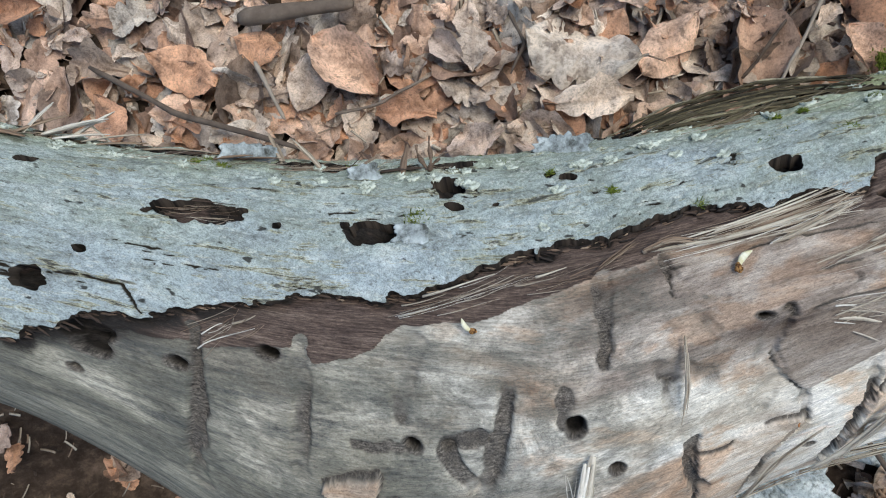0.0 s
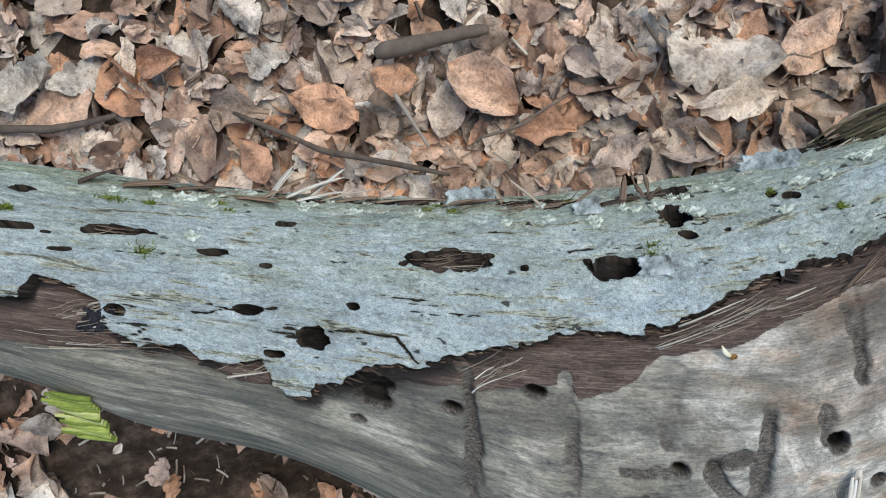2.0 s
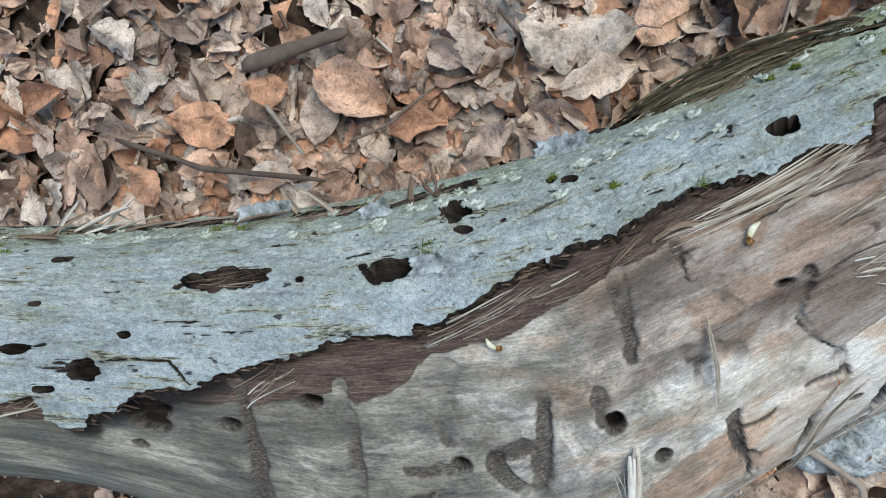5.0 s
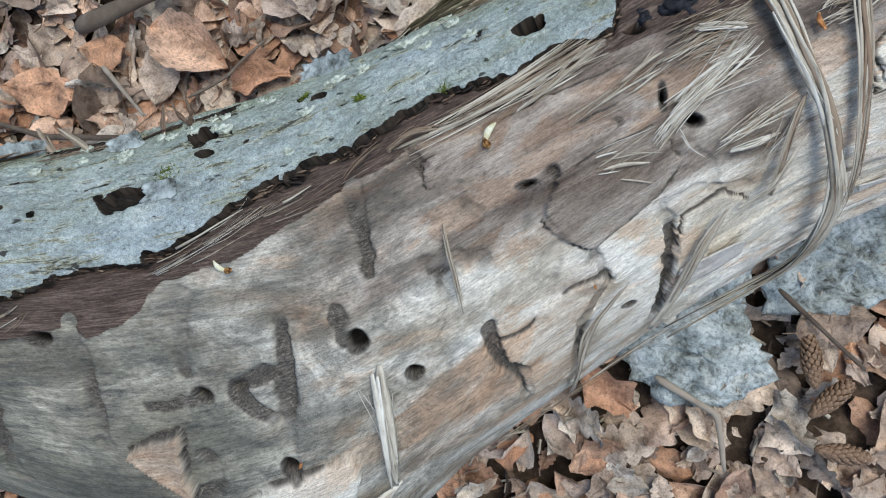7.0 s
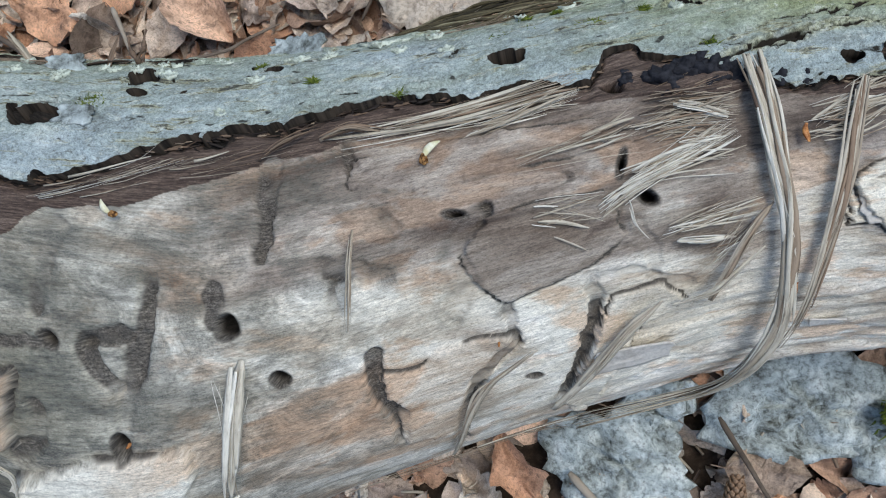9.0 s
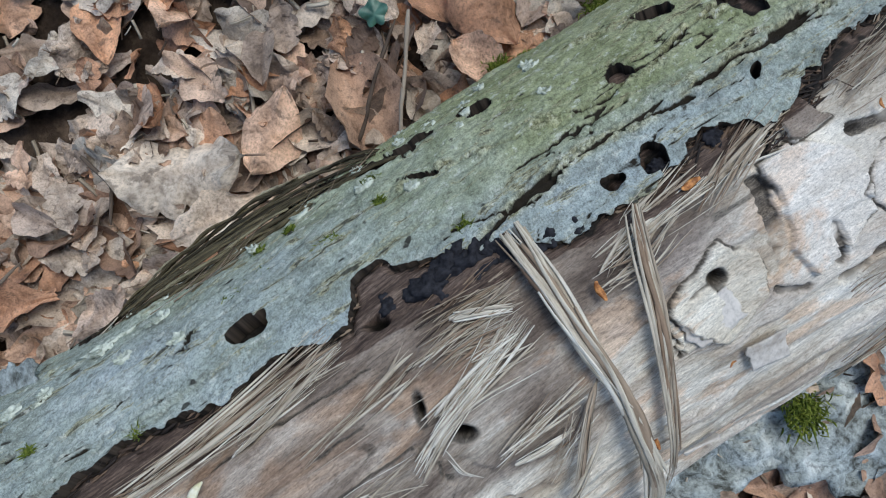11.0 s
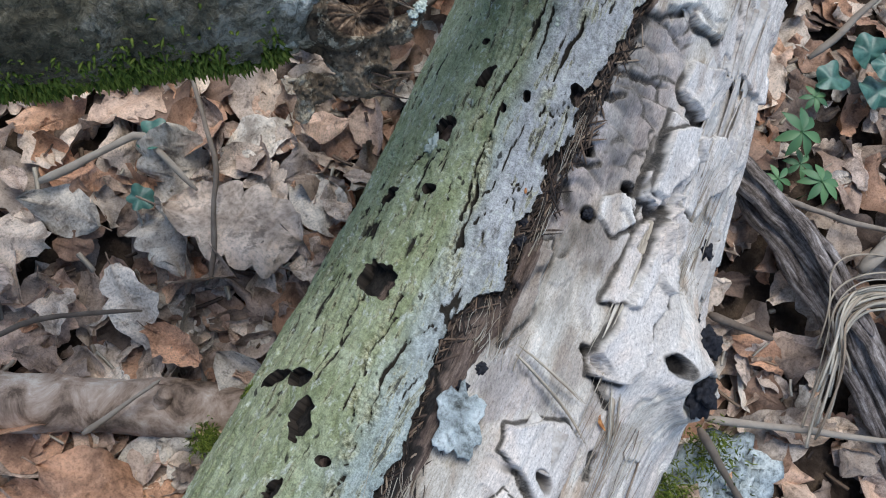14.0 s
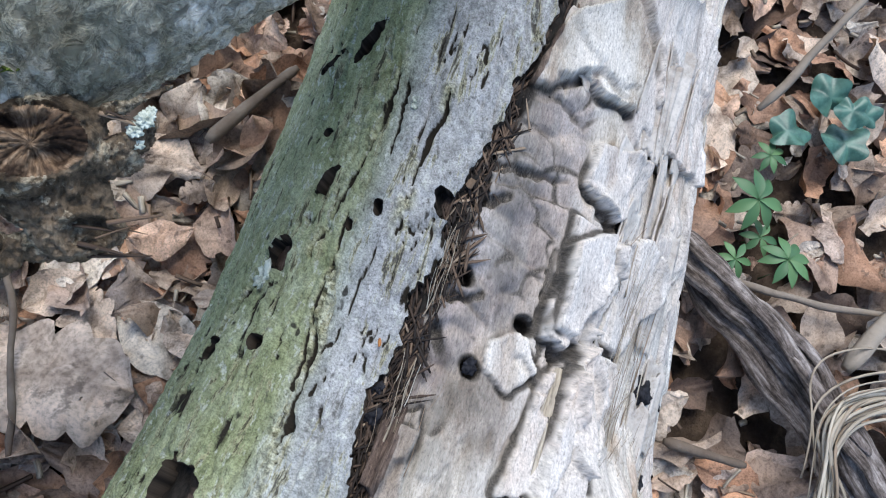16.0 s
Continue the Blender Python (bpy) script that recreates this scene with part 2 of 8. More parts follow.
SY, SZ, SR = (smooth(q, AXIS_X, 0.022) for q in (AXIS_Y, AXIS_Z, AXIS_R))
SE = smooth(SWELL, SWELL_X, 0.012)
RREF = 0.095


def on_log(x, a, h=0.0):
    """World places on the log: x along it, a radians from its top (towards +y), h metres over its skin."""
    r = np.interp(x, GX, SR) + h
    s = np.sin(a)
    wide = np.where(s < 0, np.interp(x, GX, SE), 0.0)
    return np.stack([x + 0 * a, np.interp(x, GX, SY) + (r + wide) * s, np.interp(x, GX, SZ) + r * np.cos(a)], -1)


def log_place(x, deg, h=0.0):
    return Vector(on_log(np.array(x), np.array(radians(deg)), h))


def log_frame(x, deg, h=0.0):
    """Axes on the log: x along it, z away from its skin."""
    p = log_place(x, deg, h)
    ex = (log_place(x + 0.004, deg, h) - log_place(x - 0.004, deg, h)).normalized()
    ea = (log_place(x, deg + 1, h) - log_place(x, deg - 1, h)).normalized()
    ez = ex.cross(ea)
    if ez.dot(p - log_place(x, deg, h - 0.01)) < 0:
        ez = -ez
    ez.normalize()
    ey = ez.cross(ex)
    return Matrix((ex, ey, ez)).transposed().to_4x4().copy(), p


HOLES, WHOLES, GALLERIES, MOSS_SPOTS, LICHEN_SPOTS = [], [], [], [], []


def bark_hole(x, deg, rx, ry, rot=0, kind="pit"):
    HOLES.append((x, radians(deg) * RREF, rx, ry, radians(rot), kind))


def wood_hole(x, deg, rx, ry, rot=0):
    WHOLES.append((x, radians(deg) * RREF, rx, ry, radians(rot)))


def gallery(line, width, depth, dark):
    GALLERIES.append(([(x, radians(d) * RREF) for x, d in line], width, depth, dark))


ZONES, LAYERS, FURROWS = [], [], []


def zone(line, tone, amount):
    """A patch of the bare wood with a tone of its own."""
    ZONES.append(([(x, radians(d) * RREF) for x, d in line], tone, amount))


def layer(line, lift, tone, amount):
    """A sheet of outer wood that still stands proud, with a broken edge."""
    LAYERS.append(([(x, radians(d) * RREF) for x, d in line], lift, tone, amount))


def furrow(line):
    """A long open seam in the bark."""
    FURROWS.append([(x, radians(d) * RREF) for x, d in line])


def moss_spot(x, deg, rx, ry, rot=0):
    MOSS_SPOTS.append((x, deg, rx, ry))


def lichen_spot(x, deg, rx, ry, rot=0):
    LICHEN_SPOTS.append((x, deg, rx, ry))


BARK_EDGE_A = [(-0.493, 8.0), (-0.487, 9.2), (-0.481, 16.1), (-0.469, 14.4), (-0.464, 9.6), (-0.463, -0.8), (-0.455, -4.2), (-0.440, -0.0), (-0.436, -5.8), (-0.425, -4.0), (-0.416, -1.9), (-0.415, -9.8), (-0.410, -12.2), (-0.403, -11.3), (-0.400, -6.6), (-0.392, -4.3), (-0.380, 1.0), (-0.369, 2.4), (-0.360, 4.7), (-0.344, 8.2), (-0.333, 11.2), (-0.319, 14.4), (-0.301, 17.5), (-0.277, 18.4), (-0.276, 17.6), (-0.253, 21.1)]
BARK_EDGE_B = [(-0.230, 27.0), (-0.208, 30.5), (-0.192, 32.6), (-0.174, 31.1), (-0.157, 32.6), (-0.139, 33.0), (-0.122, 31.8), (-0.101, 27.7), (-0.091, 28.5), (-0.077, 27.2), (-0.060, 25.8), (-0.053, 33.5), (-0.043, 32.6), (-0.030, 26.5), (-0.016, 24.2), (-0.005, 19.7), (0.003, 16.1), (0.014, 13.1), (0.026, 12.9), (0.045, 11.4), (0.064, 13.6), (0.075, 15.7), (0.087, 14.0), (0.102, 9.5), (0.114, 11.8), (0.129, 15.4), (0.143, 18.3), (0.165, 17.2), (0.180, 16.5), (0.196, 17.6), (0.239, 20.1), (0.253, 16.7), (0.261, 11.7), (0.275, 13.7), (0.292, 14.6), (0.312, 13.1), (0.330, 13.6), (0.350, 9.6), (0.365, 11.0), (0.383, 9.6), (0.398, 7.7), (0.420, 4.8), (0.438, 0.9), (0.452, -0.3)]
INNER_EDGE = [(-0.497, -14.3), (-0.473, -10.8), (-0.447, -5.5), (-0.428, -12.8), (-0.402, -8.6), (-0.383, -3.8), (-0.370, -2.2), (-0.348, 0.0), (-0.341, -1.8), (-0.320, 1.7), (-0.303, 4.0), (-0.300, -0.2), (-0.288, 2.4), (-0.275, 5.4), (-0.270, 9.7), (-0.262, 12.2), (-0.252, 12.4), (-0.233, 13.7), (-0.209, 19.2), (-0.188, 21.7), (-0.177, 22.9), (-0.162, 22.6), (-0.153, 25.0), (-0.125, 22.6), (-0.092, 20.9), (-0.061, 19.7), (0.050, 6.1), (0.073, 8.1), (0.099, 8.3), (0.125, 10.3), (0.146, 12.7), (0.179, 11.0), (0.221, 11.1), (0.250, 7.6), (0.285, 7.3), (0.326, 9.6), (0.370, 8.7), (0.413, 3.6), (0.443, -1.7)]
bark_hole(-0.342, 39.2, 0.0185, 0.0067, 4, kind="wood")
bark_hole(-0.270, 36.7, 0.0139, 0.0066, -5)
bark_hole(-0.241, 53.6, 0.0070, 0.0081, -10)
bark_hole(-0.238, 45.3, 0.0034, 0.0021, -9)
bark_hole(-0.381, 20.6, 0.0029, 0.0029, 6)
bark_hole(-0.398, 8.2, 0.0071, 0.0057, 8)
bark_hole(-0.419, 14.6, 0.0057, 0.0031, 9)
bark_hole(-0.459, 8.5, 0.0033, 0.0033, 11)
bark_hole(-0.411, 31.6, 0.0022, 0.0019, 10)
bark_hole(-0.311, 37.3, 0.0027, 0.0020, 5)
bark_hole(-0.321, 24.5, 0.0019, 0.0014, 5)
bark_hole(-0.400, 34.0, 0.0010, 0.0010, 6)
bark_hole(-0.367, 34.1, 0.0010, 0.0010, 3)
bark_hole(-0.322, 52.4, 0.0013, 0.0010, 5)
bark_hole(-0.187, 53.2, 0.0040, 0.0028, -31)
bark_hole(-0.430, 35.2, 0.0063, 0.0032, 13, kind="wood")
bark_hole(-0.406, 51.8, 0.0043, 0.0031, 15)
bark_hole(-0.460, 39.5, 0.0104, 0.0042, 11, kind="wood")
bark_hole(-0.493, 57.3, 0.0044, 0.0036, 17)
bark_hole(-0.491, 35.3, 0.0075, 0.0028, 9)
bark_hole(-0.476, 28.3, 0.0044, 0.0015, 8)
bark_hole(-0.411, 0.9, 0.0035, 0.0021, 10)
bark_hole(-0.469, 38.1, 0.0010, 0.0022, 13)
bark_hole(-0.479, 34.3, 0.0017, 0.0015, 15)
bark_hole(-0.449, 76.0, 0.0081, 0.0032, 37, kind="wood")
bark_hole(-0.441, 90.2, 0.0112, 0.0028, 2, kind="wood")
bark_hole(-0.301, 68.8, 0.0237, 0.0050, -8, kind="wood")
bark_hole(-0.406, 89.6, 0.0170, 0.0040, 2, kind="wood")
bark_hole(-0.371, 87.7, 0.0200, 0.0026, -2, kind="wood")
bark_hole(-0.147, 88.0, 0.0373, 0.0088, 20, kind="wood")
bark_hole(-0.090, 71.6, 0.0351, 0.0041, 5, kind="wood")
bark_hole(-0.091, 39.1, 0.0084, 0.0046, -22)
bark_hole(-0.195, 55.9, 0.0027, 0.0022, -29)
bark_hole(0.041, 17.3, 0.0038, 0.0025, -12)
bark_hole(0.057, 16.5, 0.0048, 0.0056, -13)
bark_hole(-0.220, 45.9, 0.0021, 0.0011, 1)
bark_hole(-0.017, 46.3, 0.0072, 0.0014, -31)
bark_hole(0.124, 37.5, 0.0093, 0.0058, -60)
bark_hole(0.065, 39.3, 0.0061, 0.0057, -56)
bark_hole(0.094, 50.4, 0.0094, 0.0042, -25)
bark_hole(0.166, 41.8, 0.0066, 0.0091, -83)
bark_hole(0.173, 60.2, 0.0094, 0.0039, -57)
bark_hole(0.014, 56.2, 0.0073, 0.0045, -17)
bark_hole(0.108, 21.0, 0.0017, 0.0032, -51)
bark_hole(0.055, 15.9, 0.0044, 0.0036, -49)
bark_hole(0.039, 16.9, 0.0036, 0.0020, -49)
bark_hole(0.157, 31.0, 0.0034, 0.0022, -56)
bark_hole(-0.012, 58.9, 0.0082, 0.0023, -17)
bark_hole(0.137, 39.5, 0.0053, 0.0024, -18)
bark_hole(0.361, 39.6, 0.0039, 0.0072, -106)
bark_hole(0.328, 45.9, 0.0050, 0.0073, -103)
bark_hole(0.237, 43.7, 0.0107, 0.0107, -70)
bark_hole(0.418, 41.9, 0.0035, 0.0100, -108)
bark_hole(0.411, 53.1, 0.0079, 0.0027, -56)
bark_hole(0.379, 45.0, 0.0023, 0.0023, -86)
bark_hole(0.284, 55.4, 0.0062, 0.0051, -37)
bark_hole(0.293, 41.6, 0.0043, 0.0032, -74)
bark_hole(0.179, 49.3, 0.0069, 0.0045, -69)
bark_hole(0.355, 25.1, 0.0019, 0.0037, -71)
bark_hole(0.346, 30.2, 0.0013, 0.0024, -73)
bark_hole(0.367, 12.1, 0.0042, 0.0057, -66)
gallery([(-0.343, 4.1), (-0.344, -6.5), (-0.349, -17.2), (-0.355, -33.6)], 0.0032, 0.0040, 0.80)
gallery([(-0.304, 5.0), (-0.305, -4.9), (-0.309, -11.4), (-0.312, -19.5)], 0.0032, 0.0035, 0.60)
gallery([(-0.181, 22.0), (-0.182, 11.5), (-0.185, 2.3)], 0.0034, 0.0040, 0.75)
gallery([(-0.153, 22.6), (-0.151, 16.9), (-0.142, 12.5), (-0.130, 9.1)], 0.0022, 0.0030, 0.50)
gallery([(-0.105, 0.4), (-0.113, -3.1), (-0.118, -7.7), (-0.113, -14.3), (-0.116, -17.3), (-0.121, -22.3)], 0.0032, 0.0045, 0.85)
gallery([(-0.068, -21.1), (-0.067, -28.5), (-0.070, -35.1), (-0.077, -45.8), (-0.087, -61.0)], 0.0029, 0.0050, 0.60)
gallery([(-0.065, -22.1), (-0.053, -23.4), (-0.044, -26.3), (-0.031, -30.4)], 0.0027, 0.0030, 0.45)
gallery([(-0.049, -11.3), (-0.045, -18.8), (-0.043, -25.5)], 0.0029, 0.0030, 0.40)
gallery([(-0.259, 7.9), (-0.264, -0.0), (-0.269, -6.6)], 0.0049, 0.0030, 0.70)
gallery([(-0.224, -1.6), (-0.229, -10.1), (-0.239, -19.2), (-0.249, -30.5)], 0.0034, 0.0040, 0.75)
gallery([(-0.252, -11.9), (-0.238, -11.2)], 0.0029, 0.0030, 0.85)
gallery([(-0.252, -14.1), (-0.249, -17.6), (-0.245, -20.2)], 0.0044, 0.0030, 0.85)
gallery([(-0.162, -3.6), (-0.152, -5.1), (-0.142, -8.9)], 0.0041, 0.0040, 0.80)
gallery([(-0.161, -6.4), (-0.162, -12.9)], 0.0019, 0.0020, 0.50)
gallery([(-0.203, -5.5), (-0.204, -9.1)], 0.0049, 0.0020, 0.75)
gallery([(-0.199, -10.9), (-0.190, -12.2)], 0.0032, 0.0030, 0.75)
gallery([(-0.153, -26.4), (-0.154, -34.7), (-0.151, -45.1), (-0.153, -53.9)], 0.0032, 0.0040, 0.55)
gallery([(-0.102, -23.6), (-0.100, -33.5)], 0.0022, 0.0030, 0.50)
gallery([(-0.101, -35.2), (-0.116, -40.5), (-0.125, -52.1), (-0.134, -69.0)], 0.0029, 0.0030, 0.35)
gallery([(-0.141, 5.3), (-0.138, 1.5)], 0.0022, 0.0020, 0.40)
gallery([(-0.290, -12.9), (-0.269, -13.2)], 0.0019, 0.0020, 0.50)
gallery([(-0.278, -23.9), (-0.280, -29.2), (-0.293, -34.2)], 0.0034, 0.0030, 0.50)
gallery([(0.261, -12.5), (0.257, -16.9), (0.251, -18.3)], 0.0030, 0.0080, 1.00)
gallery([(0.102, -29.4), (0.112, -28.7), (0.127, -28.6), (0.146, -29.1), (0.173, -27.2)], 0.0025, 0.0070, 0.80)
gallery([(0.105, -16.8), (0.104, -23.7)], 0.0030, 0.0040, 0.60)
gallery([(0.221, -24.6), (0.211, -26.7)], 0.0030, 0.0060, 0.80)
gallery([(0.075, -22.7), (0.087, -25.5)], 0.0023, 0.0030, 0.60)
gallery([(0.390, 6.1), (0.374, 6.4)], 0.0028, 0.0040, 0.80)
gallery([(0.394, -6.3), (0.396, -10.4)], 0.0014, 0.0030, 0.60)
gallery([(0.393, -19.3), (0.388, -28.0), (0.395, -25.4)], 0.0021, 0.0060, 0.90)
gallery([(0.339, -15.6), (0.332, -18.7), (0.319, -16.5)], 0.0026, 0.0060, 0.90)
gallery([(0.257, -14.8), (0.247, -18.8), (0.244, -22.7)], 0.0026, 0.0080, 1.00)
gallery([(0.429, -4.1), (0.439, -11.6), (0.437, -19.1)], 0.0019, 0.0050, 0.80)
gallery([(0.435, -27.4), (0.426, -36.3)], 0.0014, 0.0050, 0.80)
gallery([(0.471, -31.4), (0.465, -35.9)], 0.0016, 0.0040, 0.80)
gallery([(0.296, 2.5), (0.314, 3.0), (0.326, 6.7)], 0.0033, 0.0030, 0.60)
gallery([(0.354, -53.1), (0.331, -52.0)], 0.0021, 0.0040, 1.00)
wood_hole(-0.200, -11.0, 0.0039, 0.0039, -17)
wood_hole(-0.186, -24.5, 0.0028, 0.0026, -23)
wood_hole(-0.044, -6.3, 0.0036, 0.0022, -40)
wood_hole(-0.381, -8.3, 0.0062, 0.0033, 11)
wood_hole(-0.382, -4.4, 0.0100, 0.0047, 11)
wood_hole(-0.351, -5.7, 0.0033, 0.0019, 8)
wood_hole(-0.317, 0.9, 0.0041, 0.0026, 10)
wood_hole(-0.266, -12.2, 0.0028, 0.0020, -5)
wood_hole(-0.389, -15.9, 0.0017, 0.0014, 17)
wood_hole(-0.052, 22.3, 0.0042, 0.0020, -21)
wood_hole(-0.250, -31.6, 0.0030, 0.0036, -7)
wood_hole(0.348, 5.0, 0.0033, 0.0033, -62)
wood_hole(0.320, -1.0, 0.0028, 0.0033, -62)
wood_hole(0.343, -9.7, 0.0036, 0.0031, -61)
wood_hole(-0.115, 1.1, 0.0028, 0.0011, -17)
wood_hole(-0.052, 3.2, 0.0012, 0.0034, -16)
wood_hole(-0.096, -47.7, 0.0020, 0.0010, -30)
wood_hole(0.055, -11.2, 0.0033, 0.0033, -53)
wood_hole(0.199, -13.8, 0.0023, 0.0036, -44)
wood_hole(0.284, -43.1, 0.0038, 0.0038, -68)
moss_spot(-0.452, 31.3, 0.0044, 0.0036, 11)
moss_spot(-0.255, 42.3, 0.0047, 0.0041, -7)
moss_spot(-0.230, 87.2, 0.0050, 0.0025, 1)
moss_spot(-0.184, 71.7, 0.0055, 0.0025, -54)
moss_spot(-0.352, 66.5, 0.0024, 0.0016, -1)
moss_spot(-0.454, 57.1, 0.0021, 0.0015, 18)
moss_spot(-0.494, 44.0, 0.0031, 0.0018, 8)
moss_spot(-0.169, 44.9, 0.0023, 0.0020, -28)
moss_spot(-0.466, 57.5, 0.0077, 0.0015, 22)
moss_spot(-0.427, 69.4, 0.0019, 0.0013, 29)
moss_spot(-0.089, 50.5, 0.0086, 0.0019, -32)
moss_spot(-0.056, 46.0, 0.0043, 0.0021, -32)
moss_spot(-0.133, 33.7, 0.0015, 0.0015, -19)
moss_spot(-0.012, 26.8, 0.0037, 0.0037, -21)
moss_spot(0.047, 80.8, 0.0036, 0.0026, -81)
moss_spot(0.160, 78.0, 0.0029, 0.0065, 17)
moss_spot(-0.034, 47.3, 0.0025, 0.0019, -34)
lichen_spot(-0.410, 89.7, 0.0074, 0.0040, -6)
lichen_spot(-0.445, 63.8, 0.0052, 0.0031, 13)
lichen_spot(-0.428, 79.0, 0.0060, 0.0038, 38)
lichen_spot(-0.403, 64.2, 0.0032, 0.0021, 21)
lichen_spot(-0.377, 70.4, 0.0027, 0.0016, 3)
lichen_spot(-0.297, 58.2, 0.0030, 0.0021, -16)
lichen_spot(-0.341, 72.1, 0.0044, 0.0016, -4)
lichen_spot(-0.437, 40.9, 0.0025, 0.0012, 7)
lichen_spot(-0.146, 63.0, 0.0100, 0.0028, -44)
lichen_spot(-0.124, 72.1, 0.0069, 0.0035, 1)
lichen_spot(-0.179, 58.8, 0.0054, 0.0027, -35)
lichen_spot(-0.115, 48.2, 0.0031, 0.0021, -25)
lichen_spot(-0.021, 44.5, 0.0027, 0.0022, -30)
lichen_spot(-0.201, 36.6, 0.0025, 0.0012, -6)
lichen_spot(0.042, 59.9, 0.0033, 0.0023, -67)
lichen_spot(0.108, 61.9, 0.0030, 0.0015, -76)
lichen_spot(0.039, 46.3, 0.0018, 0.0018, -58)
lichen_spot(0.317, 47.7, 0.0056, 0.0037, -81)
lichen_spot(0.398, 24.4, 0.0017, 0.0022, -73)
lichen_spot(0.009, 58.1, 0.0014, 0.0032, -62)
CRACKS = [[(-0.391, 10.6), (-0.379, 12.3), (-0.367, 11.9), (-0.364, 8.9), (-0.360, 4.3)], [(-0.437, 11.2), (-0.426, 13.5), (-0.419, 14.6), (-0.409, 17.1)], [(-0.456, 15.0), (-0.449, 14.1)], [(-0.016, 28.2), (0.013, 23.0), (0.031, 26.0), (0.072, 26.9)], [(0.011, 31.3), (0.026, 32.5), (0.061, 31.6)], [(0.178, 33.0), (0.199, 34.2), (0.225, 32.8)], [(0.182, 43.8), (0.202, 43.3)], [(0.102, 56.1), (0.139, 59.6)], [(0.284, 28.6), (0.312, 30.9), (0.351, 31.4)], [(0.209, 74.6), (0.260, 77.9)], [(0.377, 26.6), (0.405, 27.7)], [(0.206, 45.7), (0.239, 43.3)]]
gallery([(0.181, -3.4), (0.176, -9.9), (0.169, -15.2)], 0.0032, 0.004, 0.6)
gallery([(0.085, 1.4), (0.086, -6.4), (0.082, -12.4)], 0.0034, 0.004, 0.55)
gallery([(0.193, -0.5), (0.195, -8.9), (0.189, -14.6)], 0.0022, 0.004, 0.8)
gallery([(0.130, 0.0), (0.151, -1.2)], 0.003, 0.006, 1.0)
gallery([(0.124, -26.6), (0.106, -30.9)], 0.003, 0.006, 1.0)
gallery([(0.261, -13.1), (0.252, -17.9)], 0.0022, 0.006, 1.0)
gallery([(0.401, 5.3), (0.408, 0.4), (0.409, -4.8)], 0.002, 0.003, 0.6)
gallery([(0.387, 5.5), (0.392, -0.1), (0.393, -5.3)], 0.002, 0.003, 0.6)
gallery([(0.374, 5.8), (0.380, 0.6)], 0.002, 0.003, 0.6)
gallery([(0.421, -1.0), (0.423, -7.7), (0.419, -12.6)], 0.002, 0.003, 0.6)
gallery([(0.338, 5.8), (0.344, 0.9)], 0.002, 0.003, 0.6)
gallery([(0.393, -1.3), (0.395, -8.2)], 0.002, 0.003, 0.6)
gallery([(0.372, -12.6), (0.349, -12.3), (0.334, -13.4)], 0.002, 0.003, 0.6)
gallery([(0.434, -22.0), (0.427, -24.1), (0.425, -30.5)], 0.002, 0.003, 0.6)
gallery([(0.399, -14.1), (0.393, -22.4)], 0.002, 0.003, 0.6)
gallery([(0.331, -10.0), (0.325, -14.8)], 0.002, 0.003, 0.6)
zone([(-0.155, 20.4), (-0.128, 17.3), (-0.059, 16.8), (0.004, 12.1), (-0.002, -23.7), (-0.037, -21.5), (-0.068, -18.9), (-0.102, -15.3), (-0.103, -0.9), (-0.139, 2.3), (-0.151, 14.5)], "drab", 0.9)
zone([(-0.224, -8.4), (-0.193, -5.6), (-0.167, -7.4), (-0.113, -13.5), (-0.064, -23.3), (-0.072, -43.4), (-0.088, -66.1), (-0.091, -31.4), (-0.103, -22.5), (-0.118, -25.8), (-0.150, -25.6), (-0.193, -19.6), (-0.229, -15.3)], "cream", 0.9)
zone([(-0.197, -30.1), (-0.153, -28.1), (-0.154, -40.1), (-0.152, -53.3), (-0.167, -64.6), (-0.188, -56.0), (-0.215, -51.2)], "tan", 1.0)
zone([(-0.224, 2.0), (-0.193, 5.6), (-0.192, 0.4), (-0.205, -4.9), (-0.223, -6.3)], "tan", 0.7)
zone([(-0.300, -2.0), (-0.263, 5.1), (-0.242, 6.4), (-0.224, 3.3), (-0.226, -7.9), (-0.255, -11.3), (-0.275, -15.8), (-0.306, -20.0)], "mould", 0.9)
zone([(-0.067, -26.0), (-0.038, -29.4), (-0.002, -50.4), (-0.086, -67.7), (-0.072, -43.4)], "cream", 1.0)
layer([(-0.152, -30.8), (-0.137, -32.6), (-0.128, -28.5), (-0.102, -30.9), (-0.099, -34.9), (-0.119, -44.2), (-0.129, -60.8), (-0.152, -54.6), (-0.150, -47.0), (-0.152, -34.1)], 0.0016, "tan", 0.35)
layer([(-0.088, -66.1), (-0.072, -43.4), (-0.063, -28.3), (-0.043, -28.5), (-0.034, -35.5), (-0.052, -39.6), (-0.078, -74.0)], 0.0012, "cream", 1.0)
layer([(-0.103, -1.2), (-0.060, -1.9), (-0.053, -13.1), (-0.065, -18.5), (-0.101, -22.9), (-0.111, -15.2), (-0.115, -8.9)], 0.0012, "drab", 0.8)
layer([(-0.152, 13.2), (-0.152, 19.9), (-0.096, 18.0), (-0.059, 15.2), (-0.057, 7.9), (-0.097, 8.2), (-0.125, 7.9)], 0.001, "drab", 0.7)
layer([(-0.303, -21.5), (-0.296, -19.1), (-0.282, -17.7), (-0.291, -32.9)], 0.0032, "tan", 1.0)
layer([(-0.294, -38.5), (-0.262, -33.0), (-0.227, -33.8), (-0.228, -41.1), (-0.236, -46.4), (-0.248, -49.0), (-0.283, -50.6)], 0.0036, "cream", 1.0)
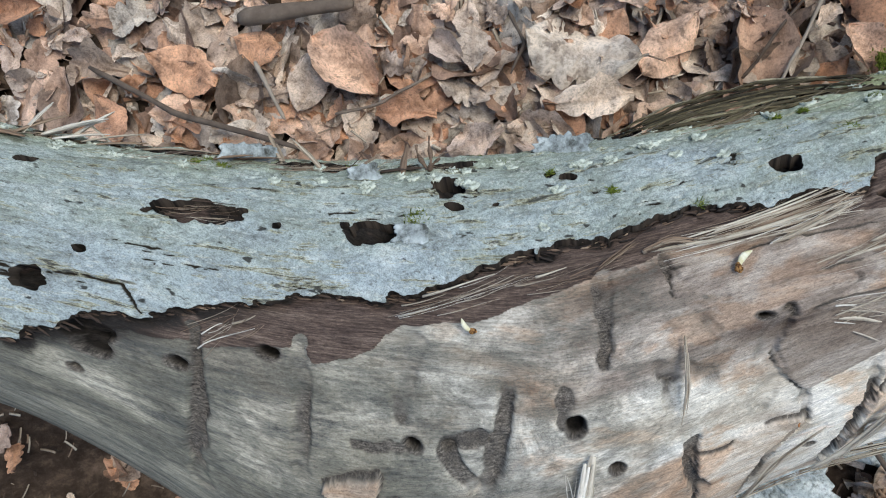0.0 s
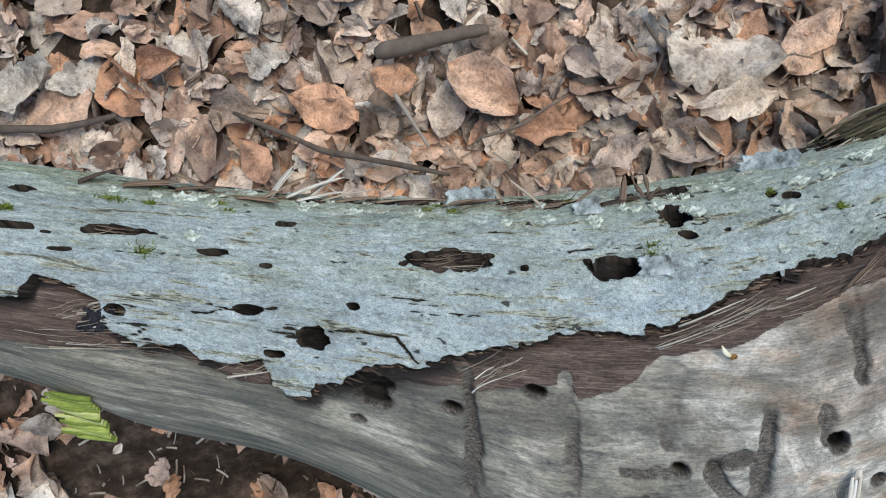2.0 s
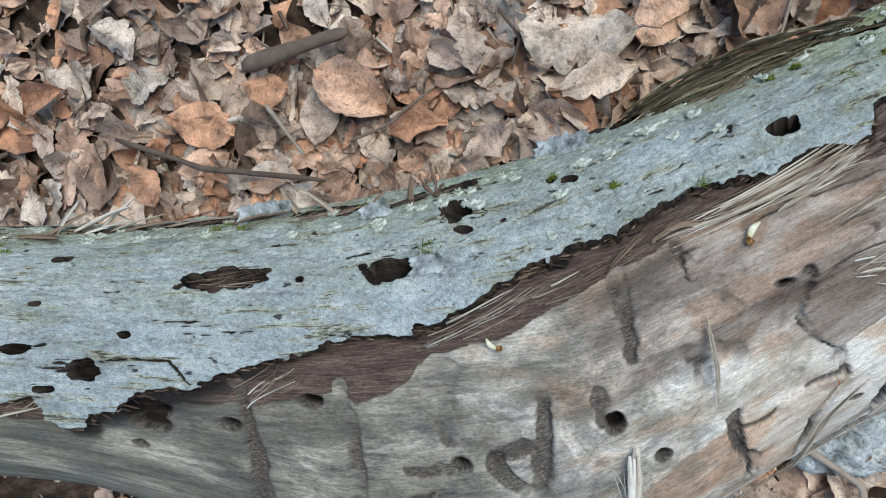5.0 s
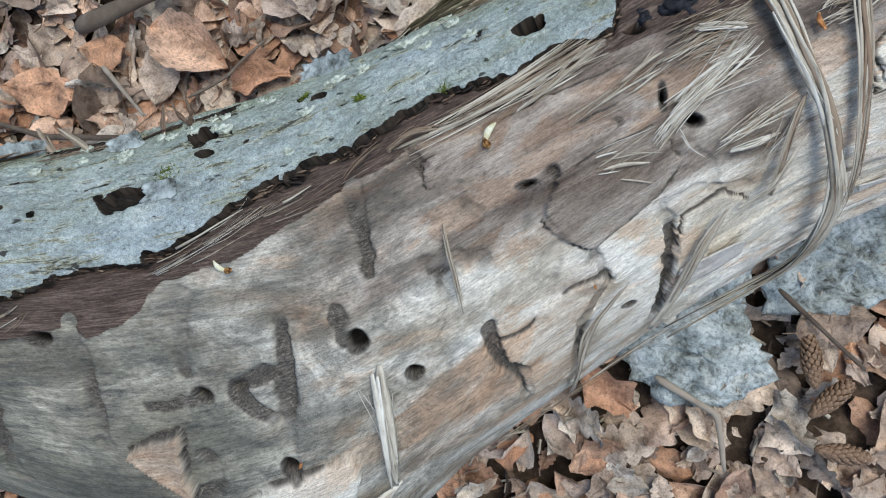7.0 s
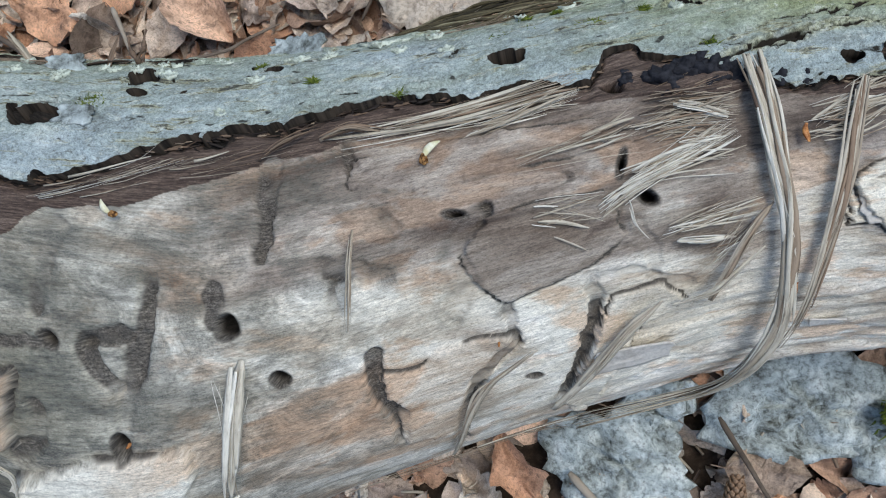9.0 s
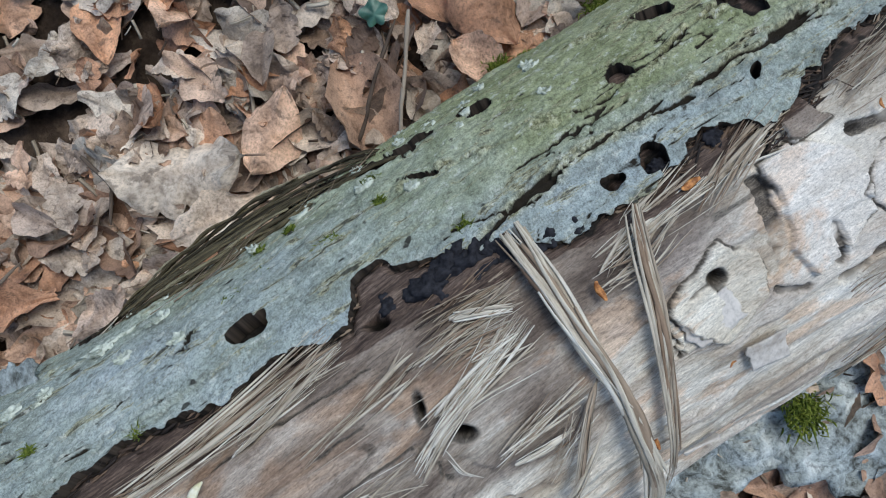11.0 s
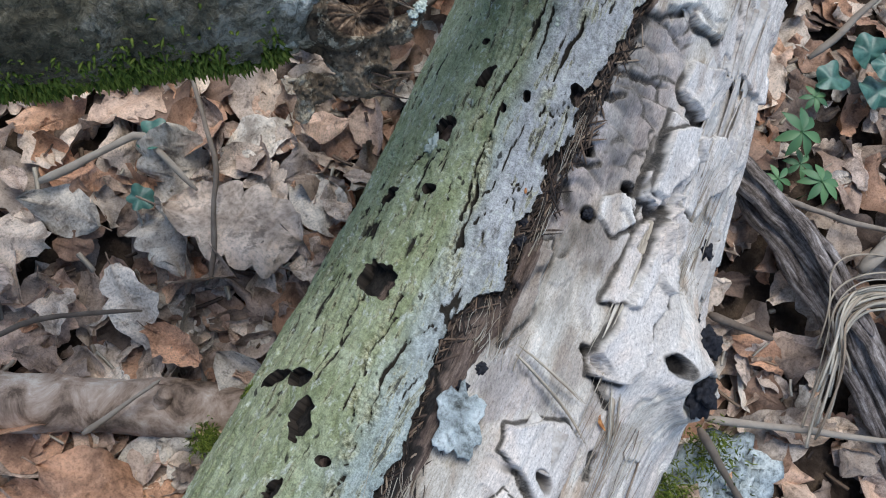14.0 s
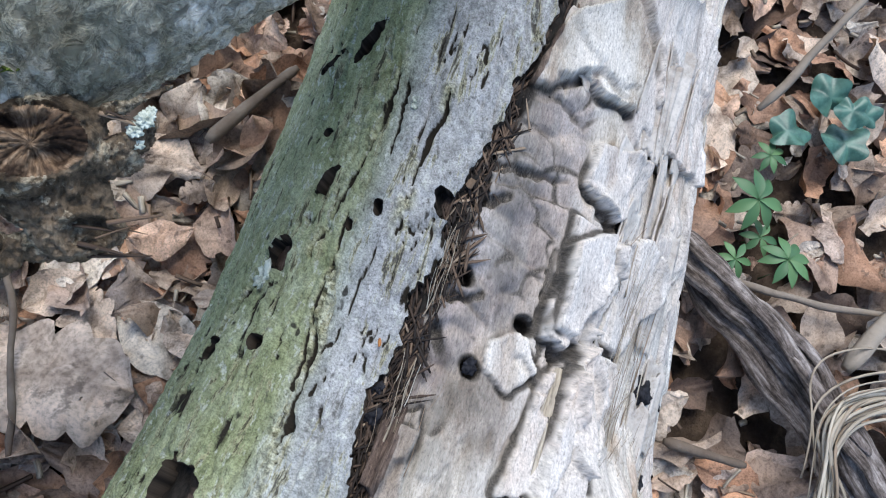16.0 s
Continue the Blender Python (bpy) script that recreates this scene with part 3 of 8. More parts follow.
layer([(0.032, -13.2), (0.052, -11.0), (0.055, -16.2), (0.055, -22.1), (0.033, -22.9)], 0.0014, "cream", 1.0)
zone([(0.389, 11.0), (0.422, 3.2), (0.436, -11.7), (0.424, -15.1), (0.399, -14.1), (0.378, -11.8), (0.347, -10.0), (0.333, -4.5), (0.304, 4.6), (0.298, 11.3), (0.346, 8.4)], "plum", 0.9)
layer([(0.418, -15.9), (0.424, -29.6), (0.404, -28.9), (0.394, -23.1), (0.399, -14.1)], 0.0022, "white", 1.0)
layer([(0.389, -14.3), (0.388, -21.6), (0.372, -23.2), (0.351, -18.9), (0.342, -17.0), (0.343, -12.5), (0.373, -13.9)], 0.0024, "white", 1.0)
layer([(0.422, 2.6), (0.452, -2.2), (0.475, -15.9), (0.457, -22.3), (0.436, -21.8), (0.432, -14.0), (0.437, -8.6), (0.424, -1.9)], 0.002, "plum", 0.35)
layer([(0.479, -19.0), (0.510, -43.5), (0.485, -54.9), (0.440, -52.8), (0.434, -30.2), (0.465, -27.2)], 0.002, "white", 1.0)
layer([(0.285, -11.2), (0.332, -15.1), (0.340, -19.4), (0.331, -22.5), (0.292, -19.3)], 0.0024, "white", 1.0)
layer([(0.268, 10.2), (0.290, 10.8), (0.300, 5.4), (0.287, 4.5), (0.267, 7.7)], 0.0018, "drab", 0.8)
layer([(0.385, -22.9), (0.400, -33.8), (0.390, -41.5), (0.352, -32.6), (0.352, -23.5), (0.372, -26.9)], 0.0018, "white", 0.9)
layer([(0.340, -19.4), (0.350, -23.9), (0.349, -31.1), (0.325, -30.0), (0.303, -25.8), (0.310, -22.2)], 0.0018, "white", 0.8)
layer([(0.331, -2.5), (0.342, -9.4), (0.331, -13.9), (0.318, -9.5), (0.322, -2.9)], 0.001, "white", 0.6)
layer([(0.259, -13.5), (0.283, -15.9), (0.333, -18.9), (0.355, -21.6), (0.335, -26.4), (0.289, -23.5), (0.255, -21.9), (0.251, -14.8)], 0.0026, "white", 1.0)
layer([(0.347, -14.2), (0.377, -13.9), (0.393, -24.5), (0.378, -27.2), (0.348, -21.2)], 0.0022, "white", 1.0)
layer([(0.199, -1.5), (0.210, -1.3), (0.227, -13.9), (0.222, -19.3), (0.196, -20.1), (0.187, -15.7), (0.197, -8.6)], 0.0022, "white", 1.0)
layer([(0.115, 12.5), (0.124, 4.3), (0.105, 4.1), (0.105, 10.7)], 0.002, "drab", 1.0)
layer([(0.257, 8.9), (0.290, 8.1), (0.292, 4.3), (0.259, 3.5), (0.239, 7.4)], 0.0018, "drab", 0.9)
layer([(0.167, -4.0), (0.188, -6.5), (0.181, -17.9), (0.157, -25.9), (0.133, -25.0), (0.122, -13.3), (0.138, -5.6)], 0.001, "white", 0.7)
zone([(0.207, -7.2), (0.214, -24.3), (0.182, -32.9), (0.136, -31.8), (0.122, -22.1), (0.168, -21.0), (0.190, -16.3)], "tan", 0.8)
zone([(0.210, 11.4), (0.245, 3.4), (0.231, -10.7), (0.209, -0.1)], "plum", 0.8)
layer([(0.088, 4.6), (0.104, 5.4), (0.127, -3.8), (0.124, -18.5), (0.092, -24.2), (0.086, -15.6), (0.092, -5.1)], 0.0016, "white", 0.6)
layer([(0.032, -12.1), (0.061, -4.7), (0.074, -11.0), (0.071, -20.3), (0.048, -26.7)], 0.0018, "cream", 0.9)
furrow([(-0.023, 46.3), (0.020, 39.6), (0.057, 35.1), (0.106, 39.5), (0.137, 41.6)])
furrow([(0.004, 24.5), (0.043, 25.6), (0.084, 24.4)])
furrow([(0.087, 26.2), (0.136, 25.5), (0.189, 26.8), (0.217, 28.2)])
furrow([(0.046, 61.0), (0.078, 53.7), (0.093, 54.6)])
furrow([(0.250, 25.0), (0.279, 27.6), (0.312, 29.6), (0.330, 29.7)])
furrow([(0.264, 57.6), (0.299, 53.4), (0.331, 47.4)])
furrow([(0.330, 36.1), (0.351, 35.2), (0.386, 31.0), (0.412, 30.6)])
furrow([(0.349, 20.3), (0.383, 19.0), (0.406, 18.0)])
furrow([(0.122, 27.0), (0.161, 26.5), (0.205, 34.7), (0.234, 33.6)])
furrow([(0.169, 73.2), (0.222, 67.1), (0.273, 63.8)])
furrow([(-0.065, 18.4), (-0.035, 19.1), (0.009, 25.8), (0.041, 27.0)])
wood_hole(0.279, -30.5, 0.0042, 0.0038, 0)
bark_hole(-0.11, 76.0, 0.052, 0.0125, -3, kind="rot")
bark_hole(-0.048, 67.0, 0.045, 0.0045, -24, kind="rot")
bark_hole(-0.38, 74.0, 0.030, 0.0060, -3, kind="wood")
bark_hole(-0.245, 66.5, 0.018, 0.0040, 3, kind="rot")
bark_hole(-0.345, 72.0, 0.022, 0.0035, 0, kind="rot")


def line_dist(x, u, line):
    d = np.full(x.shape, 9.0)
    for (x0, u0), (x1, u1) in zip(line, line[1:]):
        dx, du = x1 - x0, u1 - u0
        t = np.clip(((x - x0) * dx + (u - u0) * du) / (dx * dx + du * du + 1e-12), 0, 1)
        d = np.minimum(d, np.hypot(x - x0 - t * dx, u - u0 - t * du))
    return d


def poly_dist(x, u, line):
    """Signed metres inside a closed outline."""
    d = line_dist(x, u, line + line[:1])
    inside = np.zeros(x.shape, bool)
    for (x0, u0), (x1, u1) in zip(line, line[1:] + line[:1]):
        if u0 != u1:
            inside ^= ((u0 > u) != (u1 > u)) & (x < x0 + (u - u0) * (x1 - x0) / (u1 - u0))
    return np.where(inside, d, -d)


def scales(x, u, sx, su, seed):
    """Cells drawn out along the grain: height, tilt, metres-free gap to the next cell, and a number for each."""
    p, q = x / sx, u / su
    i0, j0 = np.floor(p), np.floor(q)
    best, second = np.full(x.shape, 9.0), np.full(x.shape, 9.0)
    num, ox = np.zeros(x.shape), np.zeros(x.shape)
    for di in (-1, 0, 1):
        for dj in (-1, 0, 1):
            i, j = i0 + di, j0 + dj
            dx, dy = p - i - 0.1 - 0.8 * hash2(i, j, seed), q - j - 0.1 - 0.8 * hash2(i, j, seed + 1)
            d = np.maximum(np.abs(dx), np.abs(dy)) * 0.6 + 0.4 * np.hypot(dx, dy)
            near = d < best
            second = np.where(near, best, np.minimum(second, d))
            num = np.where(near, hash2(i, j, seed + 2), num)
            ox = np.where(near, dx * (hash2(i, j, seed + 3) - 0.5) + dy * (hash2(i, j, seed + 4) - 0.5), ox)
            best = np.where(near, d, best)
    return (num * 7.13) % 1.0, 2 * ox, second - best, num


def ellipse_dist(x, u, cx, cu, rx, ry, rot):
    c, s = math.cos(rot), math.sin(rot)
    p, q = (x - cx) * c + (u - cu) * s, -(x - cx) * s + (u - cu) * c
    return (np.hypot(p / rx, q / ry) - 1) * min(rx, ry)


EDGE = BARK_EDGE_A + BARK_EDGE_B
EDGE_X, EDGE_U = [p[0] for p in EDGE], [radians(p[1]) * RREF for p in EDGE]
INN_X, INN_U = [p[0] for p in INNER_EDGE], [radians(p[1]) * RREF for p in INNER_EDGE]


def bark_field(x, u):
    """Signed metres inside the bark."""
    wx = x + 0.004 * (fbm(x * 160, u * 160, 3, 31) - 0.5)
    m = u - np.interp(wx, EDGE_X, EDGE_U) + 0.0042 * (fbm(x * 210, u * 210, 3, 44) - 0.5) + 0.007 * (fbm(x * 75, u * 75, 5, 41) - 0.5) + 0.0012 * (vnoise(x * 330, u * 330, 42) - 0.5)
    m = np.minimum(m, 0.165 - u + 0.02 * (fbm(x * 30, u * 10, 3, 43) - 0.5))
    jag = 0.30 * (fbm(x * 150, u * 150, 3, 47) - 0.5) + 0.09 * (vnoise(x * 330, u * 330, 49) - 0.5)
    for cx, cu, rx, ry, rot, kind in HOLES:
        sel = (np.abs(x - cx) < max(0.04, 1.7 * rx)) & (np.abs(u - cu) < 0.04)
        if sel.any():
            k = min(rx, ry)
            m[sel] = np.minimum(m[sel], ellipse_dist(x[sel], u[sel], cx, cu, rx, ry, rot) + 3.2 * jag[sel] * k)
    return m


def grid_mesh(name, P, quads, attrs, mats, index=None, sheet=None):
    me = bpy.data.meshes.new(name)
    me.vertices.add(len(P))
    me.vertices.foreach_set("co", P.astype(np.float32).ravel())
    n = len(quads)
    me.loops.add(4 * n)
    me.loops.foreach_set("vertex_index", quads.astype(np.int32).ravel())
    me.polygons.add(n)
    me.polygons.foreach_set("loop_start", np.arange(0, 4 * n, 4, dtype=np.int32))
    for key, val in attrs.items():
        at = me.attributes.new(key, "FLOAT", "POINT")
        at.data.foreach_set("value", val.astype(np.float32).ravel())
    if sheet is not None:
        at = me.attributes.new("skin", "FLOAT_VECTOR", "POINT")
        at.data.foreach_set("vector", sheet.astype(np.float32).ravel())
    for q in mats:
        me.materials.append(q)
    if index is not None:
        me.polygons.foreach_set("material_index", index.astype(np.int32))
    me.update(calc_edges=True)
    me.polygons.foreach_set("use_smooth", np.ones(n, dtype=bool))
    me.validate()
    return me


# ---------------- the log: bare wood ----------------
fallen_log = tagged(new("fallen_log"), "rotten fallen log, half stripped of grey lichened bark, on leaf litter", "log")


def part(name, me, parent, label=""):
    ob = new(name, me)
    ob.parent = parent
    ob.matrix_parent_inverse = parent.matrix_world.inverted()
    return tagged(ob, label)


def build_wood():
    xs = np.concatenate([np.arange(-0.95, -0.60, 0.008), np.arange(-0.60, 0.56, 0.0009), np.arange(0.56, 1.1, 0.008)])
    fine_a = np.radians(np.concatenate([np.arange(-84, 34, 0.47), np.arange(34, 98, 1.0)]))
    a = np.concatenate([np.radians(np.arange(-180, -84, 2.4)), fine_a, np.radians(np.arange(98, 180, 4.0))])
    X, A = np.meshgrid(xs, a, indexing="ij")
    U = A * RREF
    wx, wu = X + 0.0016 * (fbm(X * 220, U * 220, 3, 3) - 0.5), U + 0.0016 * (fbm(X * 220, U * 220, 3, 5) - 0.5)
    h = -0.002 + 0.0011 * (fbm(X * 10, U * 90, 3, 7) - 0.5) + 0.0006 * (fbm(X * 22, U * 230, 2, 8) - 0.5)
    h += 0.006 * (fbm(X * 9, U * 14, 3, 9) - 0.5)
    dark, brown, stain_shade_map, litlow = np.zeros_like(X), np.zeros_like(X), np.zeros_like(X), np.zeros_like(X)
    # flaking outer layer, more of it towards the far end
    f = fbm(X * 26, U * 75, 4, 11)
    flaky = step(X, -0.2, -0.05) * 0.7 + step(X, 0.08, 0.3) * 0.5
    fl = step(f, 0.48, 0.55) * flaky
    h += 0.0015 * fl
    # scales of outer wood, each a plate with a lift and a tilt of its own
    scaly = 0.55 * step(X, 0.22, 0.30) * step(-U, 0.028, 0.042) * (1 - step(-U, 0.085, 0.11)) + 0.12 * step(X, -0.10, -0.02) * (1 - step(X, 0.10, 0.22)) * step(-U, 0.012, 0.03)
    c_h, c_t, c_gap, c_r = scales(X + 0.012 * (fbm(X * 55, U * 120, 3, 12) - 0.5), U + 0.004 * (fbm(X * 40, U * 90, 3, 13) - 0.5), 0.052, 0.0125, 5)
    up = step(c_r, 0.40, 0.42)
    bevel = step(c_gap, 0.0, 0.22)
    h += bevel * scaly * (up * (0.0012 + 0.0032 * c_h) + 0.0022 * c_t * up - 0.0008 * (1 - up))
    fl2 = up * scaly
    gap = scaly * (1 - step(c_gap, 0.0, 0.17)) * step(vnoise(X * 60, U * 90, 20), 0.30, 0.55)
    h -= 0.0010 * gap
    # shade of the gaps between scales painted dark
    dark = np.maximum(dark, 0.7 * gap)
    low = scaly * (1 - up)
    # fibrous, torn crown where the bark came off last
    tear = step(X, -0.17, -0.09) * (1 - step(X, 0.09, 0.16)) * step(U, -0.03, -0.005)
    rdg = np.abs(fbm(X * 7, U * 95, 3, 46) - 0.5) * 2
    h += tear * (0.004 * rdg - 0.001)
    # furrow bottoms darkened in the colour, as their shade
    dark = np.maximum(dark, 0.5 * tear * (1 - step(rdg, 0.02, 0.07)) * step(fbm(X * 25, U * 60, 3, 48), 0.42, 0.55))
    # torn, furrowed band on the near flank
    torn = step(-U, 0.045, 0.075) * step(X, -0.12, 0.02)
    h += torn * 0.0045 * (np.abs(fbm(X * 12, U * 130, 2, 14) - 0.5) * 2 - 0.3)
    # burl of an old branch on the near flank
    h += 0.026 * np.exp(-((X - 0.285) / 0.03) ** 2 - ((A + 0.68) / 0.33) ** 2) * (0.8 + 0.4 * fbm(X * 60, U * 60, 3, 10))
    ring = np.hypot(X - 0.276, U + radians(41) * RREF) + 0.002 * (fbm(X * 90, U * 90, 3, 108) - 0.5)
    h += 0.0042 * np.exp(-((ring - 0.0135) / 0.003) ** 2) - 0.007 * (1 - step(ring, 0.006, 0.0115))
    # brown inner bark left along the bark's edge
    iu = np.interp(wx, INN_X, INN_U) + 0.004 * (fbm(X * 60, U * 60, 4, 15) - 0.5)
    iu = iu + 0.0025 * (fbm(X * 90, U * 30, 3, 94) - 0.5)
    inner = step(U - iu, -0.0004, 0.0006)
    brown = inner * (0.88 + 0.12 * vnoise(X * 60, U * 300, 16))
    h += inner * (0.0016 + 0.0022 * (fbm(X * 14, U * 170, 3, 17) - 0.5))
    bloom = np.zeros_like(X)
    for line, w, d, k in GALLERIES:
        old = max(p[0] for p in line) < -0.085
        w = w * (1.25 if old else 1.0)
        lx, lu = [p[0] for p in line], [p[1] for p in line]
        sel = (X > min(lx) - 0.012) & (X < max(lx) + 0.012) & (U > min(lu) - 0.012) & (U < max(lu) + 0.012)
        gx, gu = X[sel], U[sel]
        bx, bu = gx + 0.0045 * (fbm(gx * 95, gu * 95, 4, 36) - 0.5), gu + 0.0045 * (fbm(gx * 95, gu * 95, 4, 37) - 0.5)
        bx = bx + 0.0016 * (fbm(gx * 12, gu * 420, 2, 86) - 0.5)
        ww = 0.86 * w * (0.42 + 1.16 * fbm(gx * 70, gu * 70, 3, 23))
        q = line_dist(bx, bu, line) / ww
        cut = 1 - (step(q, 0.70, 1.08) if old else step(q, 0.80, 1.08))
        worn = step(fbm(gx * 32, gu * 45, 3, 38), 0.34, 0.60)
        h[sel] -= cut * 0.95 * min(d, 0.0042) * (0.35 + 0.65 * worn) * (0.7 + 0.6 * vnoise(gx * 300, gu * 300, 19))
        halo = 0.42 * (1 - step(q, 0.9, 2.4)) * step(fbm(gx * 80, gu * 80, 4, 39), 0.46, 0.62)
        stain_shade_map[sel] = np.maximum(stain_shade_map[sel], np.clip(np.maximum(cut * (0.3 + 0.7 * worn), halo) * (0.45 + 0.7 * k) * (0.9 if old else 1.0), 0, 1))
        if old:
            bloom[sel] = np.maximum(bloom[sel], (1 - step(q, 0.7, 2.2)) * step(fbm(gx * 45, gu * 45, 4, 109), 0.34, 0.56))
        black = (1 - step(q, 0.35, 0.9)) * step(fbm(gx * 60 + 5, gu * 60, 3, 21), 0.62 - 0.2 * k, 0.78 - 0.2 * k)
        dark[sel] = np.maximum(dark[sel], (0.45 if old else 0.65) * k * black)
        brown[sel] *= 1 - cut
    for cx, cu, rx, ry, rot in WHOLES:
        sel = (np.abs(X - cx) < 0.03) & (np.abs(U - cu) < 0.03)
        e = ellipse_dist(wx[sel], wu[sel], cx, cu, rx, ry, rot)
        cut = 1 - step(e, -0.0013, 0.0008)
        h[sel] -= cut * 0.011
        # shade inside the hole painted near black, on top of its depth
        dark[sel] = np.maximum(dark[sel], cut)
        stain_shade_map[sel] = np.maximum(stain_shade_map[sel], 0.8 * (1 - step(e, 0, 0.0025)))
    for cx, cu, rx, ry, rot, kind in HOLES:
        sel = (np.abs(X - cx) < max(0.04, 1.7 * rx)) & (np.abs(U - cu) < 0.04)
        e = ellipse_dist(X[sel], U[sel], cx, cu, rx, ry, rot) / min(rx, ry)
        cut = 1 - step(e, -0.5, 0.25)
        if kind == "rot":
            h[sel] -= cut * 0.007 * (0.2 + 1.2 * fbm(X[sel] * 14, U[sel] * 170, 2, 26))
            brown[sel] = np.maximum(brown[sel], cut)
            dark[sel] = np.maximum(dark[sel], 0.9 * cut * step(fbm(X[sel] * 16, U[sel] * 160, 3, 28), 0.46, 0.56))
        elif kind == "wood":
            h[sel] -= cut * 0.003 * (0.4 + 1.2 * vnoise(X[sel] * 60, U[sel] * 420, 25))
            brown[sel] = np.maximum(brown[sel], cut)
        else:
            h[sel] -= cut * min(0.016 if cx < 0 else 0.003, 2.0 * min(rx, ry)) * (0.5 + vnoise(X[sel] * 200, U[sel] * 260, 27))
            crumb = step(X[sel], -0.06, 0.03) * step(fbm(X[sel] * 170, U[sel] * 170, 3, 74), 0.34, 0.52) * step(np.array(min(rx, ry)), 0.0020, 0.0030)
            # shade inside the pit painted near black, less where crumbs lie
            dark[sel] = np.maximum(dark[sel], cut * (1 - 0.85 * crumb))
            litlow[sel] = np.maximum(litlow[sel], cut * crumb)
    # shadow of the crevice right under the bark's edge, painted dark along with rot
    m = bark_field(X, U)
    h = np.where(m > 0.001, np.minimum(h, -0.0025), h)
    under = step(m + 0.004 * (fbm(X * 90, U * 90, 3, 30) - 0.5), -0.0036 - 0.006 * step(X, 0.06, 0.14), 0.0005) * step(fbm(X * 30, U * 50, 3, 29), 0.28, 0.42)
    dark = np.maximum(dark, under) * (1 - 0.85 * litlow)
    h -= 0.0022 * step(m, -0.005, 0.0)
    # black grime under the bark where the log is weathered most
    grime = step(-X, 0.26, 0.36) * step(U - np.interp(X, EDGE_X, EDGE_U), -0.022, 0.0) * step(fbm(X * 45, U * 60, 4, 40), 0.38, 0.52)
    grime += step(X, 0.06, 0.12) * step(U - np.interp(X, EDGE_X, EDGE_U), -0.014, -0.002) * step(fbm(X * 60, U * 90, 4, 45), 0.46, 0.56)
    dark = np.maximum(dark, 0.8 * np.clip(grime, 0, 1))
    weather = np.clip(step(-X, 0.14, 0.32) + 0.5 * (fbm(X * 8, U * 20, 3, 33) - 0.4), 0, 1)
    mould = np.clip(step(-X, 0.05, 0.24) * 1.2, 0, 1) * np.clip(0.55 + 3.5 * (fbm(X * 16, U * 20, 3, 35) - 0.42), 0, 1) + 0.06
    mould += 0.45 * step(-X, 0.18, 0.27) * step(fbm(X * 14, U * 26, 3, 107), 0.36, 0.5)
    mould += 0.7 * step(-X, 0.26, 0.36) * step(U, -0.035, -0.005) + 0.9 * bloom
    mould += 0.5 * step(-X, 0.10, 0.17) * step(fbm(X * 22 + 4, U * 30, 4, 110), 0.46, 0.58)
    pale = np.clip(0.5 * fl + fl2 * (0.55 + 0.45 * c_r) + 0.42 * step(X, 0.05, 0.2) - 0.3 * step(X, 0.27, 0.33) - 0.5 * low, 0, 1) * step(-U, -0.01, 0.01) * (1 - inner)
    drab = np.clip(step(X, -0.26, -0.14) * (1 - step(X, 0.02, 0.1)) * step(U, -0.035, 0.0) + 0.9 * (fbm(X * 16, U * 30, 3, 34) - 0.5) + 0.12 * step(X, -0.3, -0.1) * (1 - step(X, 0.0, 0.1)), 0, 1)
    purple = step(X, 0.18, 0.3) * step(U, -0.03, 0.0)
    pale *= 1 - 0.9 * purple
    mould = np.clip(mould + 0.6 * purple, 0, 1)
    drab = np.clip(drab + 0.5 * low + 0.6 * tear * (1 - step(X, 0.03, 0.08)), 0, 1)
    rust = np.clip(0.4 * low + step(X, -0.3, -0.2) * (1 - 0.6 * step(X, 0.0, 0.15)), 0, 1)
    sheet = step(X, -0.115, -0.10) * (1 - step(X, 0.0, 0.02)) * step(-U, 0.018 + 0.012 * (fbm(X * 40, U * 40, 3, 50) - 0.5), 0.022)
    sheet = sheet * (0.6 + 0.4 * step(fbm(X * 12, U * 50, 3, 60), 0.40, 0.55))
    cream = step(fbm(X * 11 + 8, U * 22, 3, 65), 0.44, 0.56) * step(-U, 0.0, 0.02) * step(X, -0.28, -0.2) * (1 - step(X, 0.0, 0.08))
    drab = drab * (1 - 0.95 * np.maximum(sheet, 0.8 * cream))
    weather = weather * (1 - 0.9 * sheet)
    tan = step(fbm(X * 13 + 3, U * 26, 3, 64), 0.52, 0.60) * (1 - step(X, 0.05, 0.15)) * step(X, -0.26, -0.18)
    rust = np.clip(rust + 0.9 * tan, 0, 1.4)
    tones = {"drab": np.clip(drab * (1 - 0.7 * step(X, 0.05, 0.2)) + 0.5 * purple + 0.45 * step(X, 0.27, 0.33) * step(U, -0.065, -0.05) + 0.4 * step(X, 0.11, 0.17) * (1 - step(X, 0.27, 0.32)) * step(fbm(X * 14, U * 60, 3, 111), 0.36, 0.56), 0, 1), "mould": mould, "pale": pale, "tan": 0 * X, "cream": 0 * X, "plum": 0 * X, "smooth": step(X, 0.04, 0.12) * (1 - 0.75 * torn)}
    tones["white"] = tones["pale"]
    tones["drab"] = np.maximum(tones["drab"], 0.9 * litlow)
    torn_x = fbm(X * 10, U * 420, 2, 87) - 0.5
    jx, ju = X + 0.022 * torn_x + 0.007 * (fbm(X * 45, U * 70, 4, 75) - 0.5), U + 0.006 * (fbm(X * 40, U * 80, 4, 76) - 0.5)
    for line, tone, amount in ZONES:
        px, pu = [p[0] for p in line], [p[1] for p in line]
        sel = (X > min(px) - 0.02) & (X < max(px) + 0.02) & (U > min(pu) - 0.02) & (U < max(pu) + 0.02)
        m_ = step(poly_dist(jx[sel], ju[sel], line), -0.004, 0.004) * (0.55 + 0.45 * step(fbm(X[sel] * 18, U[sel] * 60, 3, 77), 0.34, 0.56))
